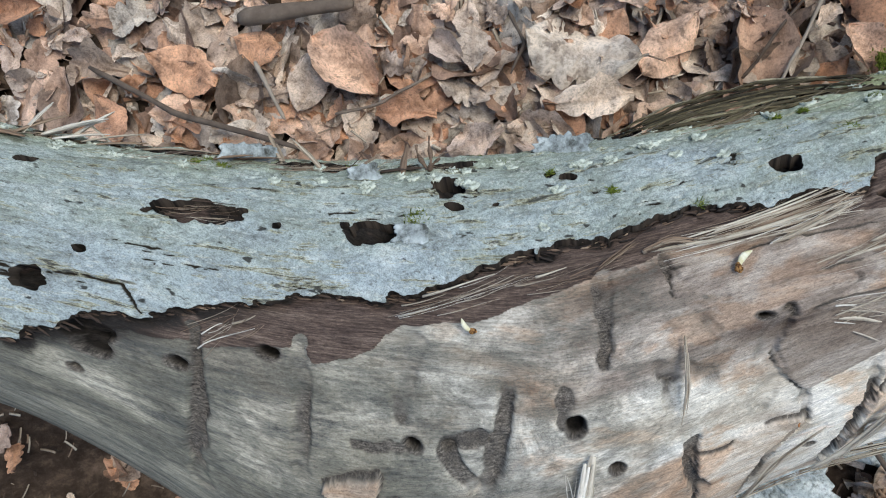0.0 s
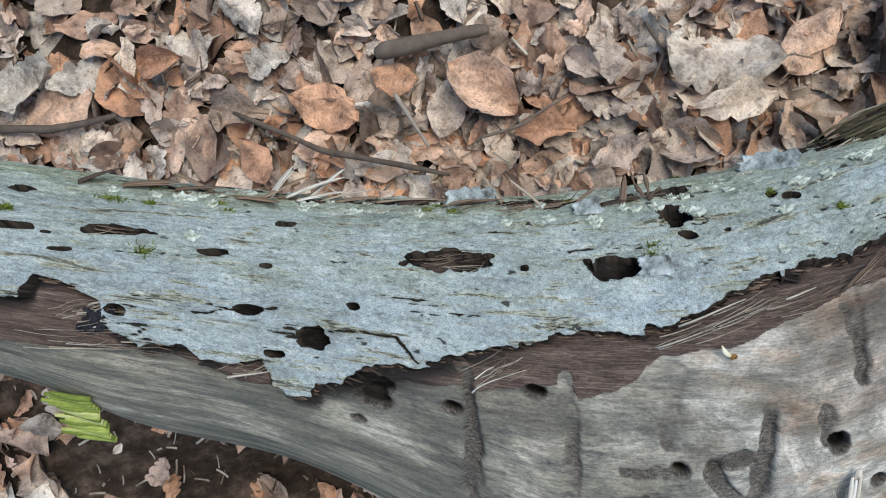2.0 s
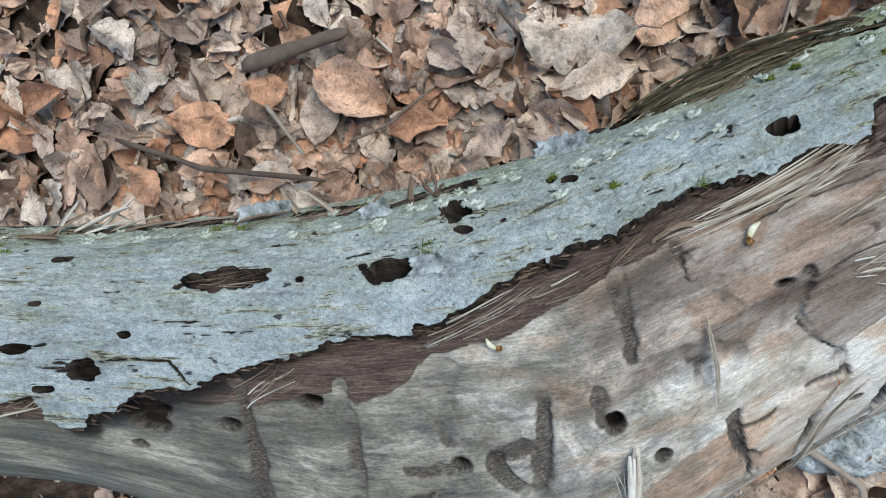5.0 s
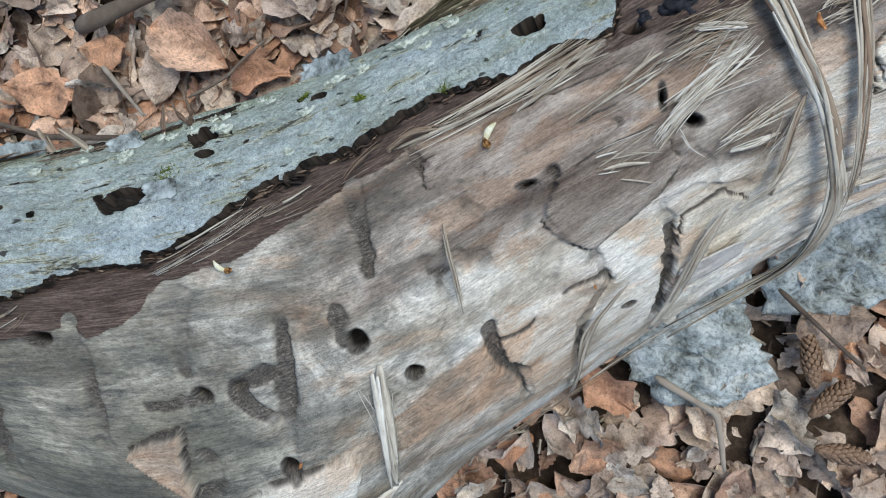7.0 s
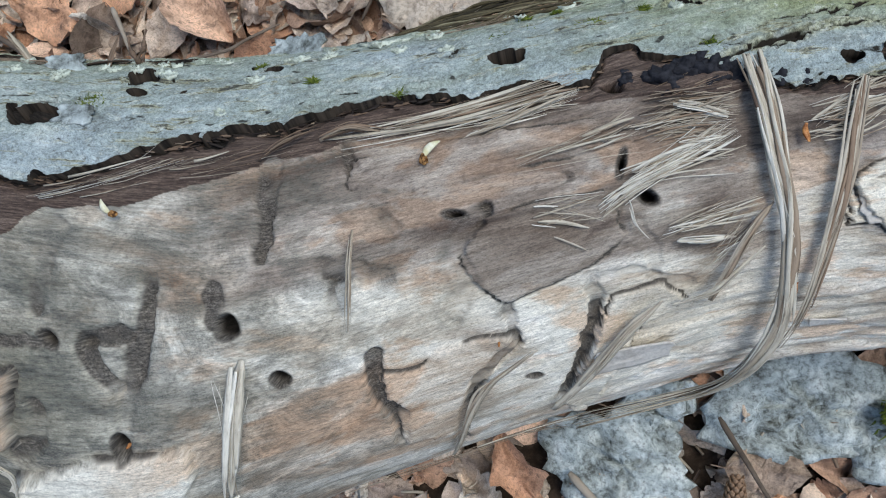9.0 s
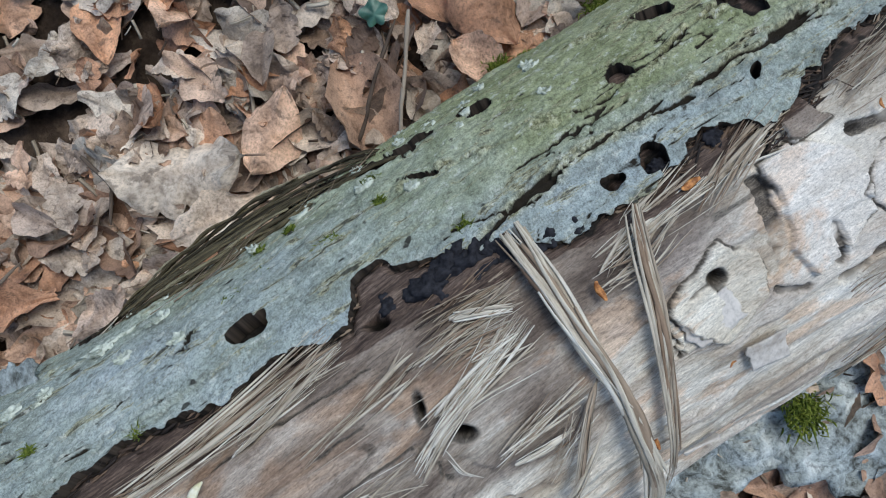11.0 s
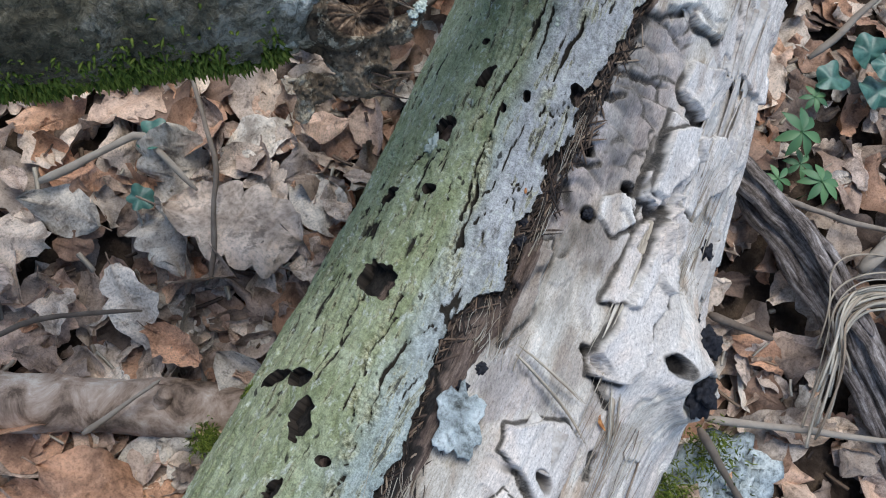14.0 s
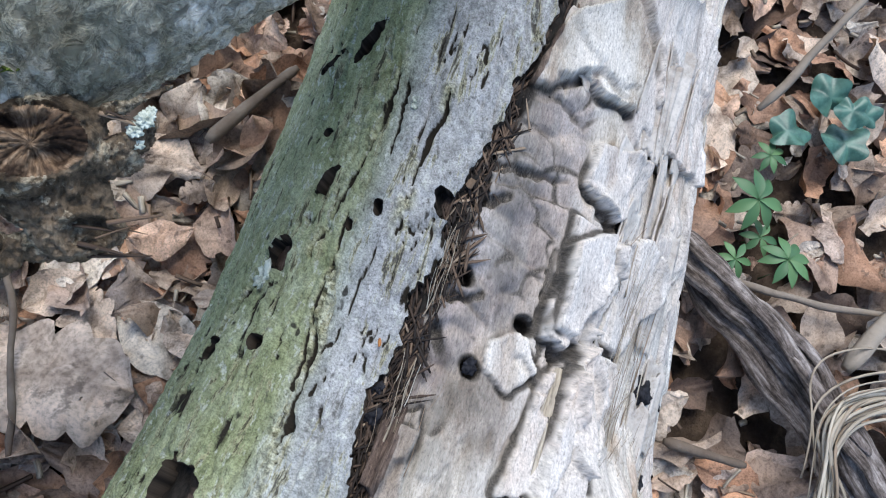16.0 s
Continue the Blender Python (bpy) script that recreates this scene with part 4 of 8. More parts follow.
        for key in ("drab", "cream", "tan", "plum", "pale"):
            if key != tone:
                tones[key][sel] *= 1 - 0.8 * m_
        tones[tone][sel] = np.maximum(tones[tone][sel], amount * m_)
        weather[sel] *= 1 - 0.7 * m_ * (tone != "mould")
    s_h, s_t, s_gap, s_r = scales(X + 0.010 * (fbm(X * 60, U * 60, 3, 104) - 0.5), U + 0.008 * (fbm(X * 60, U * 60, 3, 105) - 0.5), 0.0125, 0.0155, 9)
    dome = step(s_gap, 0.0, 0.55)
    here = tones["plum"] * step(X, 0.2, 0.26)
    h += here * (0.0035 * dome * (0.4 + 0.6 * s_h) + 0.0024 * s_t - 0.002)
    # shade of the crevices between domes, put into the stain colour
    stain_shade_map = np.maximum(stain_shade_map, 0.8 * here * (1 - step(s_gap, 0.02, 0.22)) * step(fbm(X * 70, U * 70, 3, 106), 0.38, 0.55))
    tones["pale"] = np.maximum(tones["pale"], 0.75 * here * step(s_r, 0.5, 0.6) * dome)
    tones["white"] = tones["pale"]
    for k, (line, lift, tone, amount) in enumerate(LAYERS):
        px, pu = [p[0] for p in line], [p[1] for p in line]
        sel = (X > min(px) - 0.015) & (X < max(px) + 0.015) & (U > min(pu) - 0.015) & (U < max(pu) + 0.015)
        sx_, su_ = X[sel] + 0.0042 * (fbm(X[sel] * 120, U[sel] * 160, 4, 78 + k) - 0.5), U[sel] + 0.0034 * (fbm(X[sel] * 90, U[sel] * 120, 4, 79 + k) - 0.5)
        d_ = poly_dist(sx_ + 0.0045 * torn_x[sel] * (1 - step(X[sel], 0.03, 0.10)), su_, line)
        m_ = step(d_, -0.0003, 0.0006)
        curl = np.exp(-np.clip(d_, 0, 1) / 0.0035) * step(fbm(X[sel] * 30, U[sel] * 40, 2, 120 + k), 0.40, 0.62)
        far = step(X[sel], 0.17, 0.26)
        h[sel] += m_ * lift * (1.25 + 1.2 * curl) * (1 + 0.5 * far)
        gap_ = step(d_, -0.0016 - 0.0016 * far, -0.0004) * (1 - m_) * step(fbm(X[sel] * 40, U[sel] * 60, 3, 160 + k), 0.40 - 0.12 * far, 0.56 - 0.1 * far)
        # shadow along the sheet's edge, painted into the dark and stain colours
        dark[sel] = np.maximum(dark[sel] * (1 - 0.85 * m_), 0.45 * gap_)
        h[sel] -= 0.0008 * gap_
        stain_shade_map[sel] = np.maximum(stain_shade_map[sel] * (1 - (0.2 + 0.6 * far) * m_), 0.85 * gap_)
        for key in ("drab", "cream", "tan", "plum", "pale", "mould"):
            if key != tone:
                tones[key][sel] *= 1 - 0.9 * m_
        tones[tone][sel] = np.maximum(tones[tone][sel], amount * m_)
        weather[sel] *= 1 - 0.8 * m_
    del tones["white"]
    P = on_log(X, A, h).reshape(-1, 3)
    nx, na = X.shape
    i, j = np.meshgrid(np.arange(nx - 1), np.arange(na), indexing="ij")
    k = (j + 1) % na
    quads = np.stack([i * na + j, (i + 1) * na + j, (i + 1) * na + k, i * na + k], -1).reshape(-1, 4)
    quads = quads[:, ::-1]
    at = {"dark": np.clip(dark, 0, 1), "stain_shade": stain_shade_map, "brown": np.clip(brown, 0, 1), "weather": weather, "rust": rust, **tones}
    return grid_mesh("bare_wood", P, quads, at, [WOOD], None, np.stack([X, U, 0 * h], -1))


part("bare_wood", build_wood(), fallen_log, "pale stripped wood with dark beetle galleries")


def build_bark():
    xs = np.arange(-0.60, 0.52, 0.0009)
    a = np.radians(np.arange(-16, 100, 0.50))
    X, A = np.meshgrid(xs, a, indexing="ij")
    U = A * RREF
    m = bark_field(X, U)
    gx, gu = np.gradient(m, 0.0009, a[1] * RREF - a[0] * RREF)
    out = m <= 0
    g2 = gx * gx + gu * gu + 1e-6
    s = np.minimum(m / g2, 0)
    # keep the worst slopes from folding
    X2 = np.where(out, X - np.clip(gx * s, -0.00085, 0.00085), X)
    U2 = np.where(out, U - np.clip(gu * s, -0.00085, 0.00085), U)
    h = 0.0026 + 0.0024 * (fbm(X * 60, U * 110, 4, 51) - 0.5) + 0.0026 * (fbm(X * 12, U * 40, 3, 52) - 0.5)
    h += 0.0017 * (fbm(X * 190, U * 260, 3, 53) - 0.5)
    h += 0.0025 * step(-m, -0.006, 0.0) * (fbm(X * 30, U * 30, 3, 54) - 0.3)
    furrow = np.abs(fbm(X * 11, U * 95, 4, 55) - 0.5)
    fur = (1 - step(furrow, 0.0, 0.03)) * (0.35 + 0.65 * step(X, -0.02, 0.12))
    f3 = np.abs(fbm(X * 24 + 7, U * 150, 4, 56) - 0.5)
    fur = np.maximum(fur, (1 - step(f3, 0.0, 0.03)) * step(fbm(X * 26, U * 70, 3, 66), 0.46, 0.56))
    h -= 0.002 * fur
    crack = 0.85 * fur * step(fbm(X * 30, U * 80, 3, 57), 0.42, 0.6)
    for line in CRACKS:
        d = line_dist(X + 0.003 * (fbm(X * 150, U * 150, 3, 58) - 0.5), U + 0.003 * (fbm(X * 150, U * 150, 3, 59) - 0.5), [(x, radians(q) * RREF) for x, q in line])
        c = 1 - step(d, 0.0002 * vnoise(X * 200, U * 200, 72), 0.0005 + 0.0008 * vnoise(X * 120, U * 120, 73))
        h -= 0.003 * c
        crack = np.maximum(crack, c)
    lip, seam = 0 * X, 0 * X
    for line in FURROWS:
        d = line_dist(X + 0.008 * (fbm(X * 70, U * 90, 4, 88) - 0.5), U + 0.007 * (fbm(X * 60, U * 80, 4, 89) - 0.5), line)
        wide = 0.0014 * step(fbm(X * 55, U * 50, 3, 90), 0.36, 0.66)
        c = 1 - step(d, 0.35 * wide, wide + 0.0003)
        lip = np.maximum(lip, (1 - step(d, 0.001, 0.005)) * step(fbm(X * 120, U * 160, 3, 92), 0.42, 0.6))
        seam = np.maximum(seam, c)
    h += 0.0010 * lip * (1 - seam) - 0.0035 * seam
    # the seams' shade goes into the crack colour; their depth is in h
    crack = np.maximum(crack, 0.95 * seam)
    band = step(U, 0.035, 0.06) + 0.25 * (fbm(X * 14, U * 14, 3, 61) - 0.5)
    algae = np.clip((0.14 + 0.32 * step(U, 0.08, 0.12) + 0.86 * step(X, -0.12, 0.1)).clip(0, 1) * (0.22 + band) + 0.5 * (fbm(X * 40, U * 70, 4, 62) - 0.5), 0, 1)
    pink = step(X, 0.16, 0.3) * (1 - step(U, 0.035, 0.055))
    nx, na = X.shape
    ins = m > 0
    cell = ins[:-1, :-1] | ins[1:, :-1] | ins[:-1, 1:] | ins[1:, 1:]
    idx = np.arange(nx * na).reshape(nx, na)
    top = np.stack([idx[:-1, :-1], idx[:-1, 1:], idx[1:, 1:], idx[1:, :-1]], -1)[cell]
    P = on_log(X2, U2 / RREF, h).reshape(-1, 3)
    low = on_log(X2, U2 / RREF, -0.0045 + 0 * h).reshape(-1, 3)
    off = nx * na
    sides = []
    pad = np.pad(cell, 1)
    for di, dj, e0, e1 in ((-1, 0, (0, 0), (0, 1)), (1, 0, (1, 1), (1, 0)), (0, -1, (1, 0), (0, 0)), (0, 1, (0, 1), (1, 1))):
        rim = cell & ~pad[1 + di:1 + di + cell.shape[0], 1 + dj:1 + dj + cell.shape[1]]
        ci, cj = np.nonzero(rim)
        v0, v1 = idx[ci + e0[0], cj + e0[1]], idx[ci + e1[0], cj + e1[1]]
        sides.append(np.stack([v1, v0, v0 + off, v1 + off], -1))
    sides = np.concatenate(sides)
    quads = np.concatenate([top, sides])
    P = np.concatenate([P, low])
    used = np.zeros(len(P), bool)
    used[quads.ravel()] = True
    new_id = np.cumsum(used) - 1
    two = lambda q: np.concatenate([q.ravel(), q.ravel()])[used]
    index = np.concatenate([np.zeros(len(top)), np.ones(len(sides))])
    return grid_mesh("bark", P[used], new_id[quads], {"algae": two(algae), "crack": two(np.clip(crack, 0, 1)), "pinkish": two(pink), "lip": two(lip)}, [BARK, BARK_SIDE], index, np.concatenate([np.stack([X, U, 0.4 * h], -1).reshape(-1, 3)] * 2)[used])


part("bark", build_bark(), fallen_log, "blue-grey lichened bark, pierced by holes")


# ---------------- small materials ----------------
FIBRE, nt, b = start("dry_wood_fibre", 0.75, 0.3)
gn = nt.nodes.new("ShaderNodeAttribute")
gn.attribute_name = "grain"
gm = nt.nodes.new("ShaderNodeMapping")
gm.inputs["Scale"].default_value = (1, 11, 11)
nt.links.new(gn.outputs["Vector"], gm.inputs["Vector"])
f1 = noise_tex(nt, gm.outputs["Vector"], 45, 5, 0.7)
tone = attr(nt, "tone")
col = ramp(nt, tone, [(0.0, (0.02, 0.014, 0.011)), (0.15, (0.10, 0.065, 0.045)), (0.3, (0.24, 0.165, 0.11)), (0.55, (0.36, 0.30, 0.225)), (0.8, (0.52, 0.465, 0.375)), (1.0, (0.70, 0.66, 0.58))])
col = mix(nt, 0.9, col, ramp(nt, f1, [(0.36, (0.35, 0.33, 0.31)), (0.47, (0.85, 0.84, 0.83)), (0.6, (1.12, 1.12, 1.12))]), "MULTIPLY")
paint(nt, b, col)
bump(nt, b, noise_tex(nt, coords(nt), 700, 3), 0.4, 0.0006)

PLATE, nt, b = start("flaking_outer_wood", 0.8, 0.25)
p1 = noise_tex(nt, coords(nt), 55, 5, 0.65, 0.4)
p2 = noise_tex(nt, coords(nt), 500, 4, 0.75)
col = ramp(nt, attr(nt, "tone"), [(0.0, (0.03, 0.022, 0.018)), (0.3, (0.25, 0.175, 0.12)), (0.5, (0.42, 0.33, 0.25)), (0.75, (0.46, 0.41, 0.36)), (1.0, (0.58, 0.545, 0.50))])
col = mix(nt, 0.8, col, ramp(nt, p1, [(0.36, (0.62, 0.58, 0.54)), (0.5, (1.0, 1.0, 1.0)), (0.6, (1.1, 1.1, 1.1))]), "MULTIPLY")
col = mix(nt, 0.5, col, ramp(nt, p2, [(0.36, (0.6, 0.6, 0.6)), (0.5, (1.0, 1.0, 1.0)), (0.62, (1.15, 1.15, 1.15))]), "MULTIPLY")
paint(nt, b, col)
bump(nt, b, mix(nt, 0.5, p1, p2), 0.5, 0.0008)

OLIVE, nt, b = start("rotten_olive_wood", 0.9, 0.15)
gn = nt.nodes.new("ShaderNodeAttribute")
gn.attribute_name = "grain"
gm = nt.nodes.new("ShaderNodeMapping")
gm.inputs["Scale"].default_value = (1, 8, 8)
nt.links.new(gn.outputs["Vector"], gm.inputs["Vector"])
o1 = noise_tex(nt, gm.outputs["Vector"], 80, 7, 0.75)
col = ramp(nt, attr(nt, "tone"), [(0.0, (0.03, 0.026, 0.018)), (0.25, (0.12, 0.10, 0.06)), (0.5, (0.24, 0.215, 0.14)), (0.7, (0.42, 0.38, 0.28))])
col = mix(nt, 0.95, col, ramp(nt, o1, [(0.38, (0.2, 0.2, 0.2)), (0.48, (0.85, 0.85, 0.83)), (0.6, (1.5, 1.5, 1.45))]), "MULTIPLY")
paint(nt, b, col)
bump(nt, b, o1, 1.0, 0.0015)

MOSS, nt, b = start("moss", 0.8, 0.2)
paint(nt, b, ramp(nt, island(nt), [(0.0, (0.04, 0.06, 0.008)), (0.5, (0.11, 0.15, 0.02)), (1.0, (0.24, 0.27, 0.05))]))

LICHEN, nt, b = start("pale_lichen", 0.9, 0.15)
paint(nt, b, ramp(nt, noise_tex(nt, coords(nt), 300, 4), [(0.38, (0.24, 0.27, 0.22)), (0.6, (0.60, 0.64, 0.56))]))

FUNGUS, nt, b = start("black_fungus", 0.75, 0.15)
paint(nt, b, ramp(nt, noise_tex(nt, coords(nt), 500, 3), [(0.3, (0.006, 0.006, 0.008)), (0.7, (0.03, 0.03, 0.036))]))

LEAF, nt, b = start("dead_leaf", 0.62, 0.35)
lt = attr(nt, "tone")
base = ramp(nt, lt, [(0.0, (0.444, 0.359, 0.302)), (0.1, (0.66, 0.44, 0.31)), (0.18, (0.20, 0.12, 0.08)), (0.26, (0.53, 0.445, 0.365)), (0.34, (0.72, 0.57, 0.445)), (0.42, (0.115, 0.080, 0.063)), (0.5, (0.60, 0.335, 0.20)), (0.58, (0.40, 0.35, 0.29)), (0.66, (0.72, 0.635, 0.535)), (0.74, (0.27, 0.185, 0.13)), (0.82, (0.60, 0.495, 0.40)), (0.9, (0.48, 0.245, 0.135)), (1.0, (0.393, 0.308, 0.251))])
bl = noise_tex(nt, coords(nt), 45, 5, 0.65)
col = mix(nt, 0.85, base, ramp(nt, bl, [(0.36, (0.34, 0.31, 0.29)), (0.47, (0.88, 0.88, 0.88)), (0.62, (1.35, 1.33, 1.3))]), "MULTIPLY")
rib = grey(nt, attr(nt, "vein"), 0.35, 0.9)
col = mix(nt, maths(nt, "MULTIPLY", rib, 0.45), col, mix(nt, 1.0, col, (0.55, 0.48, 0.42), "MULTIPLY"))
col = mix(nt, 0.7, col, ramp(nt, noise_tex(nt, coords(nt), 700, 4, 0.75), [(0.38, (0.6, 0.58, 0.56)), (0.5, (1.0, 1.0, 1.0)), (0.62, (1.18, 1.18, 1.18))]), "MULTIPLY")
spot = grey(nt, noise_tex(nt, coords(nt), 160, 4, 0.65), 0.58, 0.66)
col = mix(nt, maths(nt, "MULTIPLY", spot, 0.6), col, (0.06, 0.04, 0.03))
paint(nt, b, col)
b.inputs["Transmission Weight"].default_value = 0.0
bump(nt, b, mix(nt, 0.6, rib, noise_tex(nt, coords(nt), 110, 6, 0.7)), 0.9, 0.0022)

SOIL, nt, b = start("forest_soil", 0.95, 0.1)
s1 = noise_tex(nt, coords(nt), 45, 7, 0.7)
paint(nt, b, ramp(nt, s1, [(0.3, (0.018, 0.012, 0.009)), (0.5, (0.06, 0.042, 0.03)), (0.7, (0.17, 0.12, 0.085))]))
bump(nt, b, noise_tex(nt, coords(nt), 150, 6, 0.7), 1.0, 0.004)

TWIG, nt, b = start("twig_bark", 0.85, 0.2)
tcol = ramp(nt, maths(nt, "ADD", maths(nt, "MULTIPLY", chance(nt), 0.6), maths(nt, "MULTIPLY", noise_tex(nt, coords(nt), 90, 5), 0.5)), [(0.2, (0.05, 0.036, 0.028)), (0.5, (0.15, 0.115, 0.088)), (0.85, (0.33, 0.28, 0.225))])
paint(nt, b, tcol)
bump(nt, b, noise_tex(nt, coords(nt), 400, 4), 0.6, 0.001)

def rough_bark(name, vec, k=1.0, hue=(1, 1, 1)):
    """Fissured grey-brown bark with pale lichen flecks; vec makes the two sets of coordinates."""
    m, nt, b = start(name, 0.9, 0.2)
    l1 = noise_tex(nt, vec(nt, 1.0), 38, 8, 0.75, 0.2)
    l2 = noise_tex(nt, vec(nt, 1.0), 260, 5, 0.75)
    l3 = noise_tex(nt, vec(nt, 0.6), 95, 5, 0.7)
    col = ramp(nt, l1, [(0.36, (0.035 * k, 0.029 * k, 0.022 * k)), (0.45, (0.105 * k, 0.092 * k, 0.072 * k)), (0.54, (0.19 * k, 0.17 * k, 0.14 * k)), (0.64, (0.33 * k, 0.31 * k, 0.26 * k))])
    col = mix(nt, maths(nt, "MULTIPLY", grey(nt, l3, 0.54, 0.60), 0.75 * min(k, 1.0) ** 3), col, ramp(nt, l2, [(0.4, (0.26, 0.27, 0.23)), (0.6, (0.58, 0.60, 0.54))]))
    col = mix(nt, 0.8, col, ramp(nt, l2, [(0.38, (0.35, 0.35, 0.35)), (0.48, (0.9, 0.9, 0.9)), (0.6, (1.2, 1.2, 1.2))]), "MULTIPLY")
    paint(nt, b, mix(nt, 1.0, col, hue, "MULTIPLY"))
    bump(nt, b, mix(nt, 0.5, l1, l2), 1.0, 0.004)
    return m


STUB_BARK = rough_bark("stub_bark", lambda nt, k: coords(nt, (1, 1, 1)), 1.0, (0.95, 0.80, 0.66))
LIMB_BARK, nt, b = start("limb_bark", 0.9, 0.2)
l1 = noise_tex(nt, coords(nt), 26, 6, 0.7, 0.4)
l2 = noise_tex(nt, coords(nt), 210, 5, 0.7, 0.7)
l3 = noise_tex(nt, coords(nt), 420, 4, 0.7, 0.6)
col = ramp(nt, l1, [(0.36, (0.065, 0.050, 0.027)), (0.46, (0.115, 0.092, 0.055)), (0.54, (0.155, 0.130, 0.085)), (0.64, (0.23, 0.20, 0.145))])
lichened = attr(nt, "lichened")
col = mix(nt, lichened, col, ramp(nt, l1, [(0.36, (0.28, 0.26, 0.19)), (0.46, (0.40, 0.38, 0.29)), (0.54, (0.52, 0.50, 0.42)), (0.64, (0.66, 0.65, 0.58))]))
crinkle = ramp(nt, l2, [(0.40, (0.45, 0.45, 0.43)), (0.47, (0.85, 0.85, 0.83)), (0.51, (1.5, 1.5, 1.5)), (0.55, (0.9, 0.9, 0.88)), (0.63, (0.6, 0.6, 0.58))])
col = mix(nt, 1.0, col, crinkle, "MULTIPLY")
white = maths(nt, "MULTIPLY", grey(nt, l1, 0.50, 0.58), grey(nt, l2, 0.47, 0.53))
col = mix(nt, maths(nt, "MULTIPLY", maths(nt, "MULTIPLY", white, 0.8), lichened), col, (0.78, 0.77, 0.70))
col = mix(nt, 0.7, col, ramp(nt, l3, [(0.38, (0.45, 0.45, 0.45)), (0.5, (1, 1, 1)), (0.62, (1.2, 1.2, 1.2))]), "MULTIPLY")
paint(nt, b, col)
bump(nt, b, mix(nt, 0.4, crinkle, l3), 0.9, 0.0016)

BRANCH, nt, b = start("bare_branch", 0.8, 0.25)
bv = noise_tex(nt, coords(nt), 45, 6, 0.7, 0.5)
col = ramp(nt, bv, [(0.34, (0.10, 0.068, 0.048)), (0.45, (0.29, 0.205, 0.15)), (0.55, (0.45, 0.345, 0.27)), (0.65, (0.6, 0.52, 0.44))])
paint(nt, b, col)
bump(nt, b, mix(nt, 0.5, bv, noise_tex(nt, coords(nt), 300, 4)), 0.8, 0.002)

def crust_skin(name, k):
    m, nt, b = start(name, 0.9, 0.2)
    q1 = noise_tex(nt, coords(nt), 60, 7, 0.7, 0.3)
    q2 = noise_tex(nt, coords(nt), 300, 4, 0.75)
    col = ramp(nt, q1, [(0.36, (0.08 * k, 0.083 * k, 0.075 * k)), (0.44, (0.27 * k, 0.30 * k, 0.30 * k)), (0.54, (0.42 * k, 0.465 * k, 0.47 * k)), (0.64, (0.62 * k, 0.655 * k, 0.65 * k))])
    col = mix(nt, 0.85, col, ramp(nt, q2, [(0.37, (0.4, 0.4, 0.38)), (0.48, (0.9, 0.9, 0.88)), (0.6, (1.12, 1.12, 1.1))]), "MULTIPLY")
    paint(nt, b, col)
    bump(nt, b, mix(nt, 0.5, q1, q2), 1.0, 0.003)
    return m


SLAB = crust_skin("lichen_crust", 1.0)
FLAKE = crust_skin("flake_crust", 0.92)

GREEN, nt, b = start("fresh_leaf", 0.5, 0.4)
paint(nt, b, ramp(nt, chance(nt), [(0.0, (0.05, 0.125, 0.05)), (1.0, (0.115, 0.22, 0.085))]))
IVY, nt, b = start("dark_ivy_leaf", 0.4, 0.5)
paint(nt, b, ramp(nt, noise_tex(nt, coords(nt), 120, 4), [(0.38, (0.022, 0.075, 0.055)), (0.6, (0.075, 0.17, 0.125))]))
CONE, nt, b = start("spruce_cone", 0.7, 0.3)
paint(nt, b, ramp(nt, noise_tex(nt, coords(nt), 200, 4), [(0.3, (0.10, 0.055, 0.032)), (0.7, (0.30, 0.195, 0.125))]))
SPLIT, nt, b = start("green_split_wood", 0.8, 0.3)
sv = mix(nt, 0.5, noise_tex(nt, coords(nt, (1, 8, 8)), 90, 5, 0.7), chance(nt))
paint(nt, b, ramp(nt, sv, [(0.3, (0.13, 0.17, 0.025)), (0.55, (0.33, 0.38, 0.08)), (0.8, (0.50, 0.49, 0.21))]))
HEART, nt, b = start("broken_heartwood", 0.8, 0.2)
gn = nt.nodes.new("ShaderNodeAttribute")
gn.attribute_name = "grain"
gm = nt.nodes.new("ShaderNodeMapping")
gm.inputs["Scale"].default_value = (3, 1, 1)
nt.links.new(gn.outputs["Vector"], gm.inputs["Vector"])
hv = noise_tex(nt, gm.outputs["Vector"], 70, 6, 0.7, 0.2)
hw = noise_tex(nt, coords(nt), 75, 4, 0.6)
col = ramp(nt, hv, [(0.36, (0.045, 0.027, 0.016)), (0.46, (0.13, 0.082, 0.05)), (0.54, (0.25, 0.165, 0.10)), (0.64, (0.46, 0.33, 0.22))])
paint(nt, b, mix(nt, grey(nt, hw, 0.46, 0.56), col, mix(nt, 1.0, col, (0.16, 0.14, 0.13), "MULTIPLY")))
bump(nt, b, hv, 0.8, 0.0015)
RAIL, nt, b = start("old_split_root", 0.85, 0.2)
gn = nt.nodes.new("ShaderNodeAttribute")
gn.attribute_name = "grain"
gm = nt.nodes.new("ShaderNodeMapping")
gm.inputs["Scale"].default_value = (1, 9, 9)
nt.links.new(gn.outputs["Vector"], gm.inputs["Vector"])
rv = noise_tex(nt, gm.outputs["Vector"], 35, 7, 0.72, 0.3)
col = ramp(nt, rv, [(0.36, (0.035, 0.026, 0.022)), (0.46, (0.12, 0.095, 0.08)), (0.54, (0.235, 0.195, 0.175)), (0.63, (0.42, 0.37, 0.335))])
paint(nt, b, mix(nt, 0.7, col, ramp(nt, noise_tex(nt, coords(nt), 300, 4, 0.75), [(0.38, (0.5, 0.5, 0.5)), (0.5, (1, 1, 1)), (0.62, (1.2, 1.2, 1.2))]), "MULTIPLY"))
bump(nt, b, rv, 1.0, 0.003)


